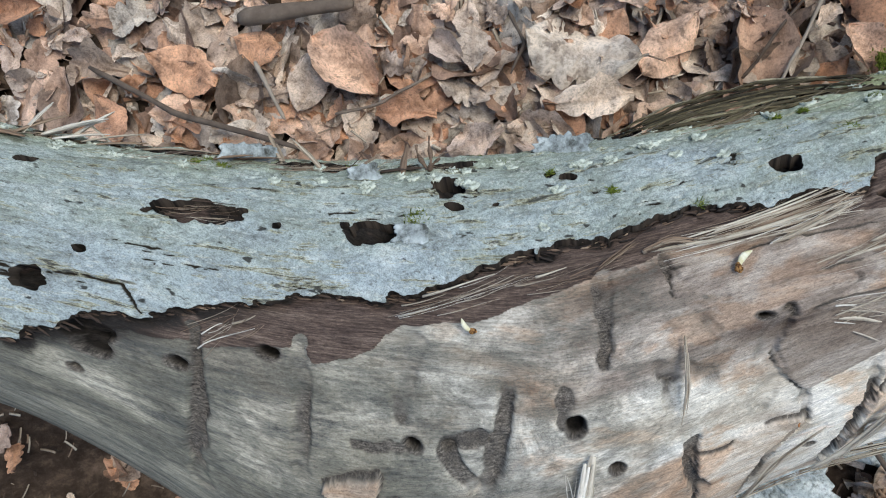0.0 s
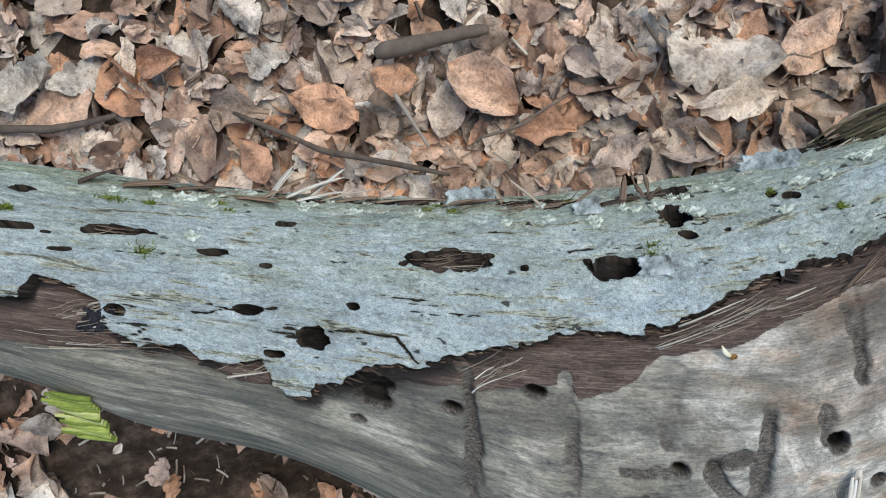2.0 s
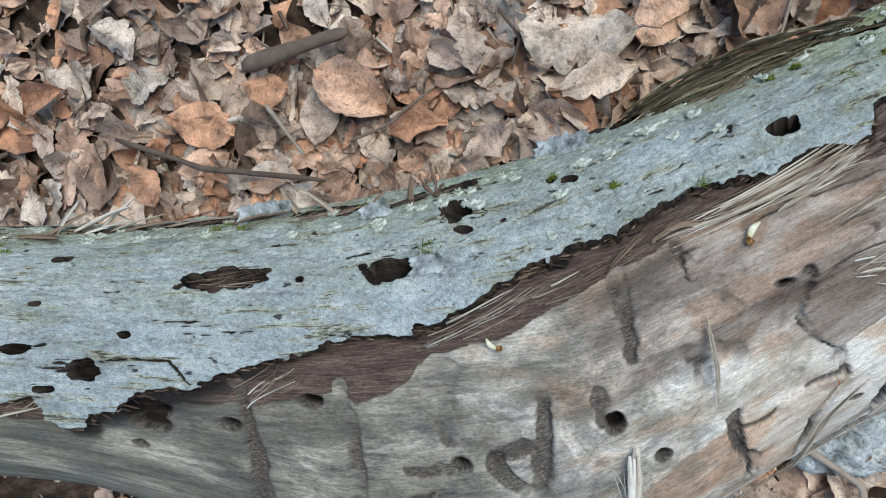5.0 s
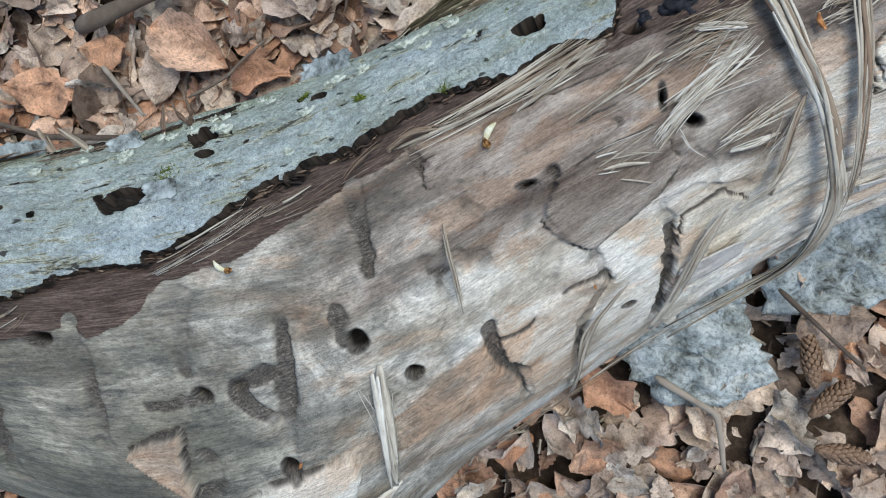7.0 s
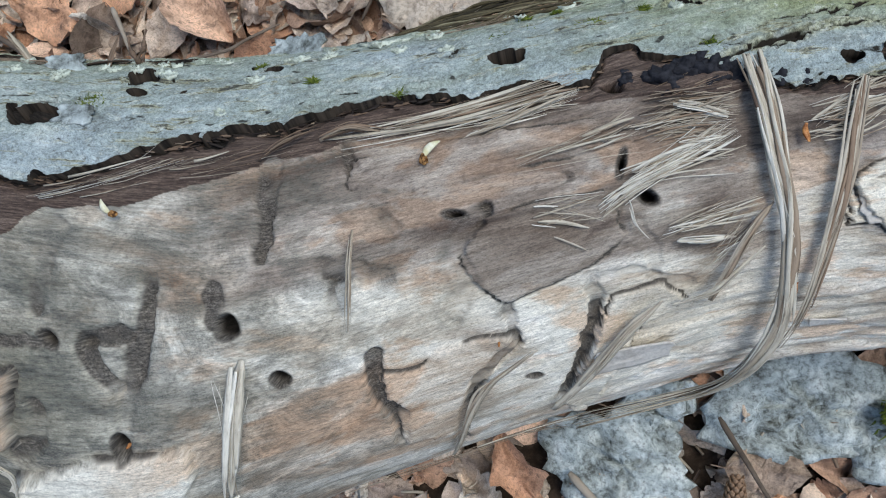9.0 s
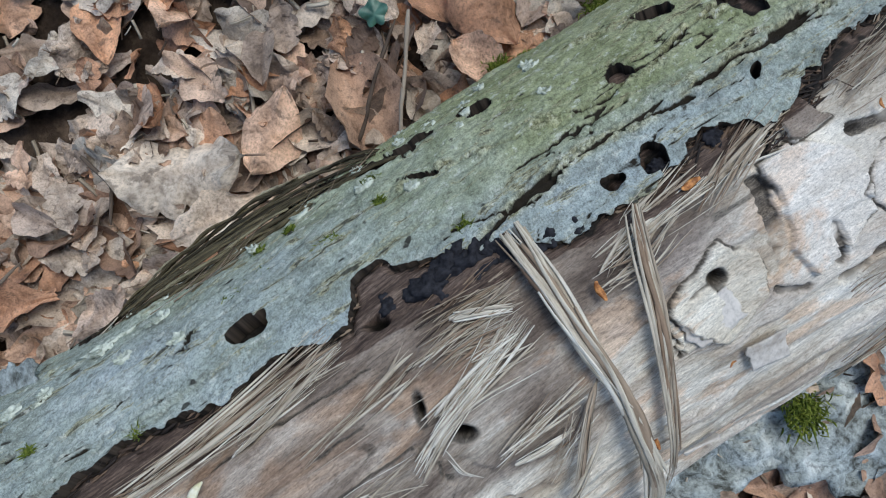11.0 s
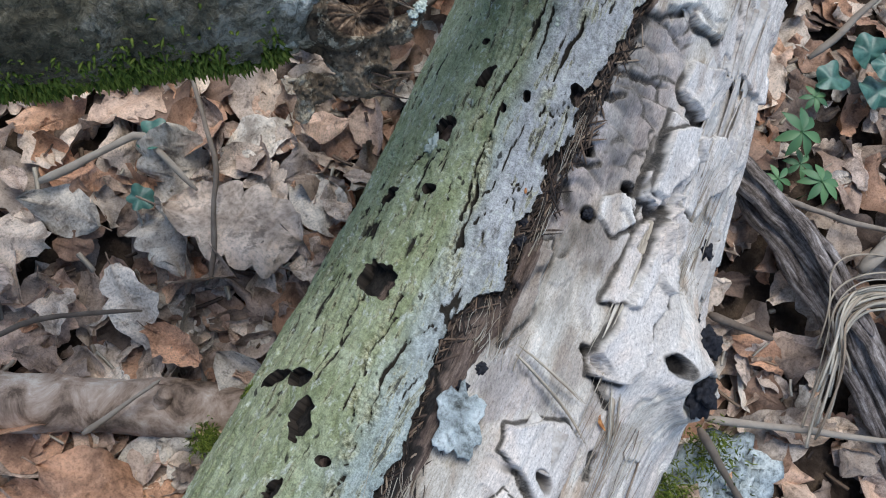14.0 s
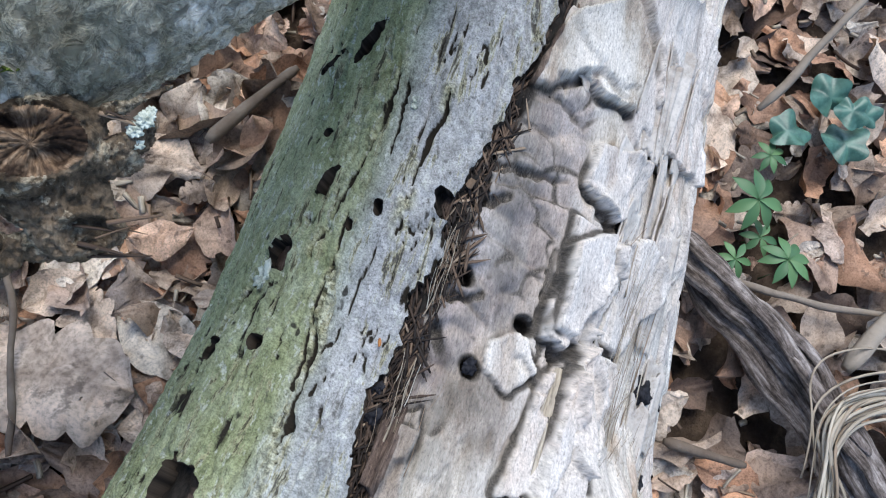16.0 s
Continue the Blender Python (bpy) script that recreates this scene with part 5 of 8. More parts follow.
# ---------------- mesh helpers ----------------
class Soup:
    """Gathers pieces of mesh, with a tone for each."""

    def __init__(self):
        self.v, self.f, self.tone, self.vein, self.grain, self.n = [], [], [], [], [], 0

    def add(self, v, f, tone=0.5, vein=None, sides=0):
        """sides: how many corners the rings of a swept tube have; its grain then runs along it."""
        v = np.asarray(v, float)
        if sides:
            rings = v.reshape(-1, sides, 3)
            mid = rings.mean(1)
            arc = np.concatenate([[0], np.cumsum(np.linalg.norm(np.diff(mid, axis=0), axis=1))])
            wide = np.linalg.norm(rings - mid[:, None], axis=2) * np.cos(np.arange(sides) * 2 * math.pi / sides)
            self.grain.append(np.stack([np.repeat(arc, sides) + self.n * 0.013, wide.ravel(), np.full(len(v), self.n * 0.0071)], -1))
        else:
            self.grain.append(v)
        self.v.append(v)
        self.f += [tuple(int(i) + self.n for i in q) for q in f]
        self.tone.append(np.full(len(v), tone))
        self.vein.append(np.zeros(len(v)) if vein is None else np.asarray(vein, float))
        self.n += len(v)

    def mesh(self, name, mats):
        me = bpy.data.meshes.new(name)
        me.from_pydata(np.concatenate(self.v).tolist(), [], self.f)
        for key, val in (("tone", self.tone), ("vein", self.vein)):
            at = me.attributes.new(key, "FLOAT", "POINT")
            at.data.foreach_set("value", np.concatenate(val).astype(np.float32))
        at = me.attributes.new("grain", "FLOAT_VECTOR", "POINT")
        at.data.foreach_set("vector", np.concatenate(self.grain).astype(np.float32).ravel())
        for m in mats:
            me.materials.append(m)
        me.polygons.foreach_set("use_smooth", np.ones(len(me.polygons), dtype=bool))
        me.update()
        return me


def sweep(pts, rad, sides=5, flat=1.0, up=(0, 0, 1)):
    """A tapered, closed tube along points; flat under 1 makes it a strip lying across up."""
    pts = np.asarray(pts, float)
    rad = np.broadcast_to(np.asarray(rad, float), (len(pts),))
    tan = np.gradient(pts, axis=0)
    tan /= np.linalg.norm(tan, axis=1)[:, None] + 1e-12
    up = np.broadcast_to(np.asarray(up, float), pts.shape)
    side = np.cross(tan, up)
    side /= np.linalg.norm(side, axis=1)[:, None] + 1e-9
    nor = np.cross(side, tan)
    an = np.linspace(0, 2 * math.pi, sides, endpoint=False)
    ring = (np.cos(an)[None, :, None] * side[:, None] + flat * np.sin(an)[None, :, None] * nor[:, None]) * rad[:, None, None]
    v = (pts[:, None] + ring).reshape(-1, 3)
    f = [(i * sides + j, i * sides + (j + 1) % sides, (i + 1) * sides + (j + 1) % sides, (i + 1) * sides + j) for i in range(len(pts) - 1) for j in range(sides)]
    f.append(tuple(range(sides - 1, -1, -1)))
    f.append(tuple((len(pts) - 1) * sides + j for j in range(sides)))
    return v, f


rng = np.random.default_rng(7)


def log_points(x, deg, h):
    return on_log(np.asarray(x, float), np.radians(np.asarray(deg, float)), np.asarray(h, float))


def thing(name, me, label, category, group="", kind="", at=None):
    ob = new(name, me)
    if at is not None:
        ob.matrix_world = at
    return tagged(ob, label, category, group, kind)


# ---------------- fibres and splinters of the log ----------------
def fibre_tuft(p0, p1, n, spread, tone=0.52):
    s = Soup()
    (x0, a0), (x1, a1) = p0, p1
    for k in range(int(2.2 * n)):
        t = np.linspace(0, 1, 9)
        lo, hi = sorted(rng.uniform(0, 1, 2))
        if hi - lo < 0.25:
            hi = min(1.0, lo + 0.35)
        q = lo + (hi - lo) * t
        off, fan, bow = rng.normal(0, spread), rng.normal(0, spread * 0.9), rng.normal(0, spread * 0.14)
        du = off + fan * (q - 0.4) + bow * np.sin(t * 3.1) + 0.0002 * np.sin(t * rng.uniform(3, 8) + rng.uniform(0, 6))
        lift = rng.choice([0.0006, 0.0015, 0.004, 0.008], p=[0.4, 0.35, 0.18, 0.07])
        h = 0.0012 + lift * t ** 2 + rng.uniform(0, 0.0015)
        nx, nu = x1 - x0, radians(a1 - a0) * RREF
        ln = math.hypot(nx, nu) + 1e-9
        X = x0 + q * nx - du * nu / ln
        D = a0 + q * (a1 - a0) + np.degrees(du * nx / ln / RREF)
        w = rng.choice([0.00012, 0.0002, 0.00035, 0.0006], p=[0.55, 0.33, 0.10, 0.02])
        v, f = sweep(log_points(X, D, h), w * (1 - 0.7 * t), 4, 0.5)
        s.add(v, f, float(np.clip(rng.normal(tone, 0.2), 0.08, 1)), sides=4)
    part("fibre_tuft", s.mesh("fibre_tuft", [FIBRE]), fallen_log, "frayed pale wood fibres")


def splinter(p0, p1, width, tone):
    blade = tagged(new("wood_splinter"), "dry pale splinter peeling off the log", "splinter", "splinters on the log")
    (x0, a0), (x1, a1) = p0, p1
    bend = rng.choice([-1, 1]) * rng.uniform(0.0008, 0.002)
    for k in range(7):
        t = np.linspace(0, 1, 14)
        e0, e1 = (0, 1) if k == 0 else (rng.uniform(0, 0.4), rng.uniform(0.55, 1.08))
        q = e0 + (e1 - e0) * t
        off = 0 if k == 0 else rng.uniform(-0.7, 0.7) * width
        nx, nu = x1 - x0, radians(a1 - a0) * RREF
        ln = math.hypot(nx, nu) + 1e-9
        du = off * (0.5 + 0.7 * q) + bend * np.maximum(q - 0.55, 0) * 3 + 0.0006 * (fbm(q * 6 + k, q * 0 + width * 999, 3, 63) - 0.5)
        X = x0 + q * nx - du * nu / ln
        D = a0 + q * (a1 - a0) + np.degrees(du * nx / ln / RREF)
        h = 0.0018 + 0.0006 * k * 0.4 + 0.004 * np.sin(q * 3.14) * rng.uniform(0.4, 1.0)
        w = width * (0.5 if k == 0 else rng.uniform(0.06, 0.26)) * (1 - 0.75 * np.abs(1.9 * t - 0.75).clip(0, 1) ** 2.2) * (0.75 + 0.5 * fbm(t * 7 + k, t * 0 + 5, 2, 65))
        s = Soup()
        v, f = sweep(log_points(X, D, h), w, 6, 0.25, log_points(X, D, h + 0.01) - log_points(X, D, h))
        s.add(v, f, float(np.clip(tone - 0.14 + rng.normal(0, 0.1), 0, 1)), sides=6)
        part("strand", s.mesh("strand", [FIBRE]), blade)


def wood_plate(x, deg, rx, ry, rot, tone):
    """A thin curled plate of outer wood: straight along the grain, ragged at its ends."""
    n, m = 26, 14
    sd = int(1e5 * abs(x) + 10 * abs(deg))
    c, sn = math.cos(radians(0.35 * rot)), math.sin(radians(0.35 * rot))
    T, S = np.meshgrid(np.linspace(-1, 1, n), np.linspace(-1, 1, m), indexing="ij")
    row = S[:1]
    e0 = 0.75 + 0.55 * fbm(row * 2.0 + sd, row * 0 + 1, 4, sd % 91)
    e1 = 0.75 + 0.55 * fbm(row * 2.0 + sd + 31, row * 0 + 1, 4, sd % 83)
    p = np.where(T > 0, T * e1, T * e0) * rx
    w = 0.85 + 0.28 * (fbm(T * 1.6 + sd, np.sign(S) * 2 + sd, 3, sd % 79) - 0.3) - 0.06 * np.abs(T) ** 3
    r = S * w * ry
    px, pu = p * c - r * sn, p * sn + r * c
    lift = rng.uniform(0.0014, 0.0038) * (1.9 if x > 0.2 else 1.0)
    lean = rng.choice([-1, 1])
    h = 0.0006 + lift * (0.5 + 0.5 * lean * S) ** 2 * (0.3 + 0.7 * (0.5 + 0.5 * T)) + 0.0012 * (fbm(px * 40 + sd, pu * 420, 3, 5) - 0.5)
    top = log_points(x + px, deg + np.degrees(pu / RREF), h)
    low = log_points(x + px, deg + np.degrees(pu / RREF), h - 0.0009)
    k = n * m
    F = [(a_ * m + b_, (a_ + 1) * m + b_, (a_ + 1) * m + b_ + 1, a_ * m + b_ + 1) for a_ in range(n - 1) for b_ in range(m - 1)]
    F += [tuple(k + q_ for q_ in reversed(f_)) for f_ in F]
    F += [(a_ * m, k + a_ * m, k + (a_ + 1) * m, (a_ + 1) * m) for a_ in range(n - 1)] + [(a_ * m + m - 1, (a_ + 1) * m + m - 1, k + (a_ + 1) * m + m - 1, k + a_ * m + m - 1) for a_ in range(n - 1)]
    F += [(b_, b_ + 1, k + b_ + 1, k + b_) for b_ in range(m - 1)] + [((n - 1) * m + b_, k + (n - 1) * m + b_, k + (n - 1) * m + b_ + 1, (n - 1) * m + b_ + 1) for b_ in range(m - 1)]
    s = Soup()
    s.add(np.concatenate([top.reshape(-1, 3), low.reshape(-1, 3)]), F, min(tone, 0.9))
    part("wood_plate", s.mesh("wood_plate", [PLATE]), fallen_log, "loose thin plate of pale wood")


def bark_flake(x, deg, size, rot):
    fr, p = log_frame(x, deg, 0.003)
    n, m = 48, 9
    th = np.linspace(0, 2 * math.pi, n, endpoint=False)
    sd = int(1e4 * abs(x)) + 3
    edge = (0.45 + 1.0 * fbm(np.cos(th) * 3.6 + sd, np.sin(th) * 3.6, 5, sd % 89)) / np.maximum(np.abs(np.cos(th)), np.abs(np.sin(th))) ** 0.7
    V = []
    for k in range(m + 1):
        q = k / m
        a, d = np.cos(th) * edge * q * size * 1.25, np.sin(th) * edge * q * size * 0.8
        V.append(np.stack([a, d, 0.0008 + 3 * d * d + 0.0014 * (fbm(a * 200 + sd, d * 260, 3, 9) - 0.4)], -1))
    V.append(V[-1] - np.array([0, 0, 0.0012]))
    F = [(k * n + j, k * n + (j + 1) % n, (k + 1) * n + (j + 1) % n, (k + 1) * n + j) for k in range(m + 1) for j in range(n)]
    F.append(tuple((m + 1) * n + j for j in range(n)))
    s = Soup()
    s.add(np.concatenate(V), F, 0.5)
    lean = min(75, deg * 0.75) if deg > 60 else 8
    at = Matrix.Translation(p) @ fr @ pose(0, 0, 0.001, lean, 0, rot)
    thing("bark_flake", s.mesh("bark_flake", [FLAKE]), "loose blue-grey flake of lichened bark on the log", "bark flake", "bark flakes", at=at)


def black_fungus(x, deg, r, h=-0.001):
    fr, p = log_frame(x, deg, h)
    bm = bmesh.new()
    bmesh.ops.create_icosphere(bm, subdivisions=4, radius=1.0)
    seat = Vector((17.0 * x, 0.31 * deg, 3.0))
    for v in bm.verts:
        n = v.co.normalized()
        cell = noise.voronoi(n * 2.3 + seat)[0][0]
        small = noise.voronoi(n * 5.5 + seat)[0][0]
        k = 0.75 + 0.45 * noise.noise(n * 1.4 + seat) + 0.5 * (0.55 - cell) + 0.22 * (0.5 - small)
        v.co = Vector((n.x * 1.15, n.y, n.z * 0.8)) * r * k
    me = bpy.data.meshes.new("black_fungus")
    bm.to_mesh(me)
    bm.free()
    me.materials.append(FUNGUS)
    me.polygons.foreach_set("use_smooth", np.ones(len(me.polygons), dtype=bool))
    thing("black_fungus", me, "knobbly coal-black fungus growing on the log", "fungus", "black fungi", at=Matrix.Translation(p) @ fr)


def moss_tuft(name, blades, spread, height, label, at):
    """Many short curved blades, gathered in one clump."""
    s = Soup()
    for k in range(blades):
        o = rng.normal(0, 0.45, 2) * np.asarray(spread)
        d = np.array([*(rng.normal(0, 0.5, 2)), 1.0])
        d /= np.linalg.norm(d)
        ln = height * rng.uniform(0.5, 1.2)
        t = np.linspace(0, 1, 4)[:, None]
        pts = np.array([*o, 0.0]) + d * t * ln + np.array([*(rng.normal(0, 0.3, 2)), -0.3]) * ln * t ** 2
        v, f = sweep(pts, 0.11 * height * np.array([0.7, 1, 0.7, 0.1]), 3, 0.5, (0.3, 0.9, 0.1))
        s.add(v, f, rng.uniform())
    return thing(name, s.mesh(name, [MOSS]), label, "moss", "moss tufts", at=at)


def lichen_rosette(x, deg, rx, ry):
    """One ruffled thallus: a lobed disc whose rim stands up in waves."""
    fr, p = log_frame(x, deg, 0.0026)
    n, m = 44, 5
    sd = int(rng.integers(1, 900))
    th = np.linspace(0, 2 * math.pi, n, endpoint=False)
    edge = 0.25 + 1.5 * fbm(np.cos(th) * 2.2 + sd, np.sin(th) * 2.2, 4, sd)
    V = []
    for k in range(m + 1):
        q = k / m
        a, d = np.cos(th) * edge * q * max(rx, 0.0025), np.sin(th) * edge * q * max(ry, 0.0022)
        wave = 0.0032 * q * (fbm(np.cos(th) * 5 + sd, np.sin(th) * 5 + q * 2, 3, sd + 2) - 0.25) + 0.0012 * (fbm(a * 900 + sd, d * 900, 2, sd + 4) - 0.4)
        V.append(np.stack([a, d, wave], -1))
    V.append(V[-1] * [0.8, 0.8, 1] - [0, 0, 0.0016])
    F = [(k * n + j, k * n + (j + 1) % n, (k + 1) * n + (j + 1) % n, (k + 1) * n + j) for k in range(m + 1) for j in range(n)]
    s = Soup()
    s.add(np.concatenate(V), F, rng.uniform())
    thing("lichen", s.mesh("lichen", [LICHEN]), "pale ruffled lichen on the bark", "lichen", "lichens", at=Matrix.Translation(p) @ fr)


fibre_tuft((-0.189, -70.8), (-0.076, -77.8), 10, 0.003)
fibre_tuft((-0.220, 21.1), (-0.171, 24.2), 7, 0.003)
fibre_tuft((0.126, 7.6), (0.175, 13.0), 34, 0.006)
fibre_tuft((0.090, -67.1), (0.198, -39.7), 46, 0.009)
fibre_tuft((0.194, -24.7), (0.322, -32.0), 36, 0.012)
fibre_tuft((0.100, -31.1), (0.141, -30.0), 10, 0.005)
fibre_tuft((0.227, 9.7), (0.255, 10.1), 26, 0.006)
fibre_tuft((0.252, -29.6), (0.343, -40.1), 40, 0.009)
fibre_tuft((0.297, -30.3), (0.397, -35.0), 26, 0.008)
fibre_tuft((0.326, 9.6), (0.362, 8.7), 7, 0.002)
fibre_tuft((0.269, 9.3), (0.314, 8.8), 10, 0.004)
fibre_tuft((-0.343, -1.8), (-0.318, 10.1), 9, 0.004)
fibre_tuft((-0.478, 1.6), (-0.457, 12.0), 8, 0.004)
fibre_tuft((-0.434, -10.8), (-0.414, -1.6), 8, 0.004)
fibre_tuft((-0.493, -10.8), (-0.446, -2.1), 10, 0.005)
fibre_tuft((-0.268, 14.1), (-0.207, 25.3), 10, 0.003)
splinter((-0.151, 3.1), (-0.156, -17.5), 0.0016, 0.75)
splinter((0.239, 3.1), (0.225, -20.8), 0.0016, 0.75)
splinter((0.243, 3.0), (0.237, -16.4), 0.0013, 0.70)
splinter((0.336, -17.9), (0.263, -15.1), 0.0055, 0.95)
splinter((0.229, -26.8), (0.257, -20.6), 0.0035, 0.75)
splinter((-0.184, 22.6), (-0.162, 27.8), 0.0020, 0.45)
splinter((-0.162, 25.0), (-0.139, 25.5), 0.0030, 0.50)
wood_plate(-0.055, -47.8, 0.0146, 0.0084, -10, 0.95)
wood_plate(0.047, -18.0, 0.0102, 0.0074, 17, 0.95)
wood_plate(0.211, -10.0, 0.0097, 0.0083, 9, 1.00)
wood_plate(0.280, -18.2, 0.0140, 0.0086, 13, 1.00)
wood_plate(0.062, -33.1, 0.0083, 0.0063, -17, 0.95)
wood_plate(0.414, -25.3, 0.0122, 0.0089, 10, 1.00)
wood_plate(0.367, -20.3, 0.0157, 0.0061, 14, 1.00)
wood_plate(0.445, -6.8, 0.0106, 0.0101, -28, 0.75)
wood_plate(0.448, -33.3, 0.0202, 0.0063, 16, 0.95)
wood_plate(0.283, -17.0, 0.0140, 0.0060, 9, 1.00)
wood_plate(0.378, 8.7, 0.0016, 0.0015, -62, 0.20)
wood_plate(0.310, -24.5, 0.0119, 0.0045, 4, 0.95)
wood_plate(0.025, -50.3, 0.0071, 0.0036, 5, 0.90)
bark_flake(0.200, 8.2, 0.0130, 10)
bark_flake(-0.279, 61.1, 0.0060, 20)
bark_flake(-0.256, 35.6, 0.0060, 0)
black_fungus(0.276, -41.0, 0.0098, 0.021)
black_fungus(0.300, -38.5, 0.0085, 0.021)
black_fungus(0.318, -52.4, 0.0060)
black_fungus(0.350, -44.5, 0.0065)
black_fungus(0.352, -54.2, 0.0040)
black_fungus(0.416, -42.4, 0.0030)
black_fungus(0.402, -48.8, 0.0030)
black_fungus(0.390, -40.1, 0.0030)
black_fungus(0.320, -1.0, 0.0032)
black_fungus(0.288, 13.0, 0.0040)
black_fungus(0.298, 14.0, 0.0030)
black_fungus(0.225, 9.2, 0.0040)
black_fungus(-0.027, 22.3, 0.0060)
black_fungus(-0.016, 21.0, 0.0070)
black_fungus(-0.466, 3.8, 0.0060)
black_fungus(-0.470, -0.1, 0.0040)
black_fungus(0.056, 15.0, 0.0040)
black_fungus(0.080, 14.5, 0.0050)
black_fungus(0.213, 11.7, 0.0040)
# white plates of outer wood that scale off towards the far end
for k in range(22):
    px_ = rng.uniform(0.22, 0.47)
    wood_plate(px_, rng.uniform(-50, -22), rng.uniform(0.010, 0.026), rng.uniform(0.003, 0.0065), rng.uniform(-30, 30), rng.uniform(0.82, 1.0))
# frayed fibres and torn bark along the far flank
for fx, fa, ln, n_ in ((-0.46, 70, 0.05, 14), (-0.43, 74, 0.06, 16), (-0.39, 66, 0.05, 14), (-0.35, 69, 0.06, 16), (-0.31, 72, 0.05, 14), (-0.29, 66, 0.05, 12), (-0.17, 72, 0.07, 16), (-0.13, 67, 0.06, 16), (-0.10, 72, 0.05, 12), (-0.07, 64, 0.05, 12)):
    fibre_tuft((fx, fa), (fx + ln, fa + rng.uniform(-4, 4)), n_, 0.0022, 0.42)
for fx, fa, sz in ((-0.336, 71, 0.009), (-0.188, 71, 0.012)):
    bark_flake(fx, fa, sz, rng.uniform(-40, 40))

for sx, sdeg, srx, sry in MOSS_SPOTS:
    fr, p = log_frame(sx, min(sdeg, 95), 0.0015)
    moss_tuft("moss_tuft", int(60 + 2.5e6 * srx * sry), (srx, sry), 0.0034, "small bright green moss tuft on the bark", Matrix.Translation(p) @ fr)
for sx, sdeg, srx, sry in LICHEN_SPOTS:
    lichen_rosette(sx, min(sdeg, 95), srx, sry)

# ruffled lichens and moss along the far flank
for k in range(60):
    lx = rng.uniform(-0.47, 0.05)
    lichen_rosette(lx, rng.normal(66, 7), rng.uniform(0.0012, 0.0042), rng.uniform(0.0012, 0.0034))
for k in range(12):
    fr, p = log_frame(rng.uniform(-0.46, 0.0), rng.normal(66, 7), 0.0015)
    moss_tuft("moss_tuft", 70, (0.003, 0.002), 0.0032, "small bright green moss tuft on the bark", Matrix.Translation(p) @ fr)

# dark rotten shreds in the crevice along the bark's edge
rot = Soup()
for k in range(2300):
    cx = rng.uniform(-0.48, 0.5) if k < 1200 else rng.uniform(0.05, 0.48)
    far = cx > 0.06
    cu = float(np.interp(cx, EDGE_X, EDGE_U)) - min(abs(rng.normal(0, 0.0022 + 0.0035 * far)), 0.010) + 0.0012
    t = np.linspace(0, 1, 5)
    ln, lean = rng.uniform(0.002, 0.008 + 0.006 * far), rng.normal(0, 0.25 + 0.3 * far)
    X = cx + ln * (t - 0.5)
    D = np.degrees((cu + lean * ln * (t - 0.5)) / RREF)
    v, f = sweep(log_points(X, D, rng.uniform(-0.002, 0.0002) + rng.uniform(-0.001, 0.0016) * t), rng.uniform(0.0002, 0.0008) * np.array([0.4, 1, 0.7, 0.9, 0.2]), 5, rng.uniform(0.3, 0.7))
    rot.add(v, f, float(rng.choice([0.0, 0.08, 0.2, 0.4], p=[0.45, 0.3, 0.2, 0.05])), sides=5)
tagged(part("rotten_shred", rot.mesh("rotten_shred", [FIBRE]), fallen_log), "dark rotten shreds along the edge of the bark", kind="stuff")

for q0, q1, n_, sp in (((-0.358, 39.0), (-0.326, 39.4), 12, 0.0030), ((-0.468, 39.5), (-0.452, 39.8), 6, 0.0018), ((-0.32, 69), (-0.28, 68.5), 8, 0.002)):
    fibre_tuft(q0, q1, n_, sp, 0.25)
for x0, a0, r_ in ((-0.030, 21.5, 0.0085), (-0.012, 20.5, 0.0090), (-0.003, 18.5, 0.0075), (-0.022, 23.0, 0.0080), (0.010, 15.5, 0.0055), (0.020, 14.5, 0.0045), (-0.036, 22.5, 0.0055), (-0.007, 20, 0.0065), (-0.026, 19.5, 0.005), (-0.046, 24, 0.0045), (0.003, 18.5, 0.005), (-0.018, 24, 0.007)):
    black_fungus(x0, a0, r_)

def shard(x, deg, length, width, yaw, rise, tone):
    """A splinter that stands up from the log, torn at its tip."""
    width *= 1.8
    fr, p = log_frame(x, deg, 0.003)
    ca, cr = math.cos(radians(yaw)), math.cos(radians(rise))
    way = np.array([ca * cr, math.sin(radians(yaw)) * cr, math.sin(radians(rise))])
    across = np.cross(way, (0, 0.2, 1.0))
    across /= np.linalg.norm(across)
    s = Soup()
    for k in range(5):
        t = np.linspace(0, 1, 10)
        ln = length * (1 if k == 0 else rng.uniform(0.45, 1.05))
        off = 0 if k == 0 else rng.uniform(-0.8, 0.8) * width
        pts = way * (t * ln)[:, None] + across * (off * (0.6 + 0.5 * t))[:, None] + np.array([0, 0, -0.10 * ln]) * (t ** 2)[:, None]
        v, f = sweep(pts, width * (0.55 if k == 0 else rng.uniform(0.12, 0.3)) * (1 - 0.8 * t ** 4) * (0.75 + 0.5 * fbm(t * 6 + k, t * 0 + x * 90, 2, 66)), 6, 0.22, np.cross(across, way))
        s.add(v, f, float(np.clip(tone + rng.normal(0, 0.08), 0.05, 1)), sides=6)
    thing("wood_splinter", s.mesh("wood_splinter", [FIBRE]), "torn splinter standing up from the edge of the log", "splinter", "splinters on the log", at=Matrix.Translation(p) @ fr)


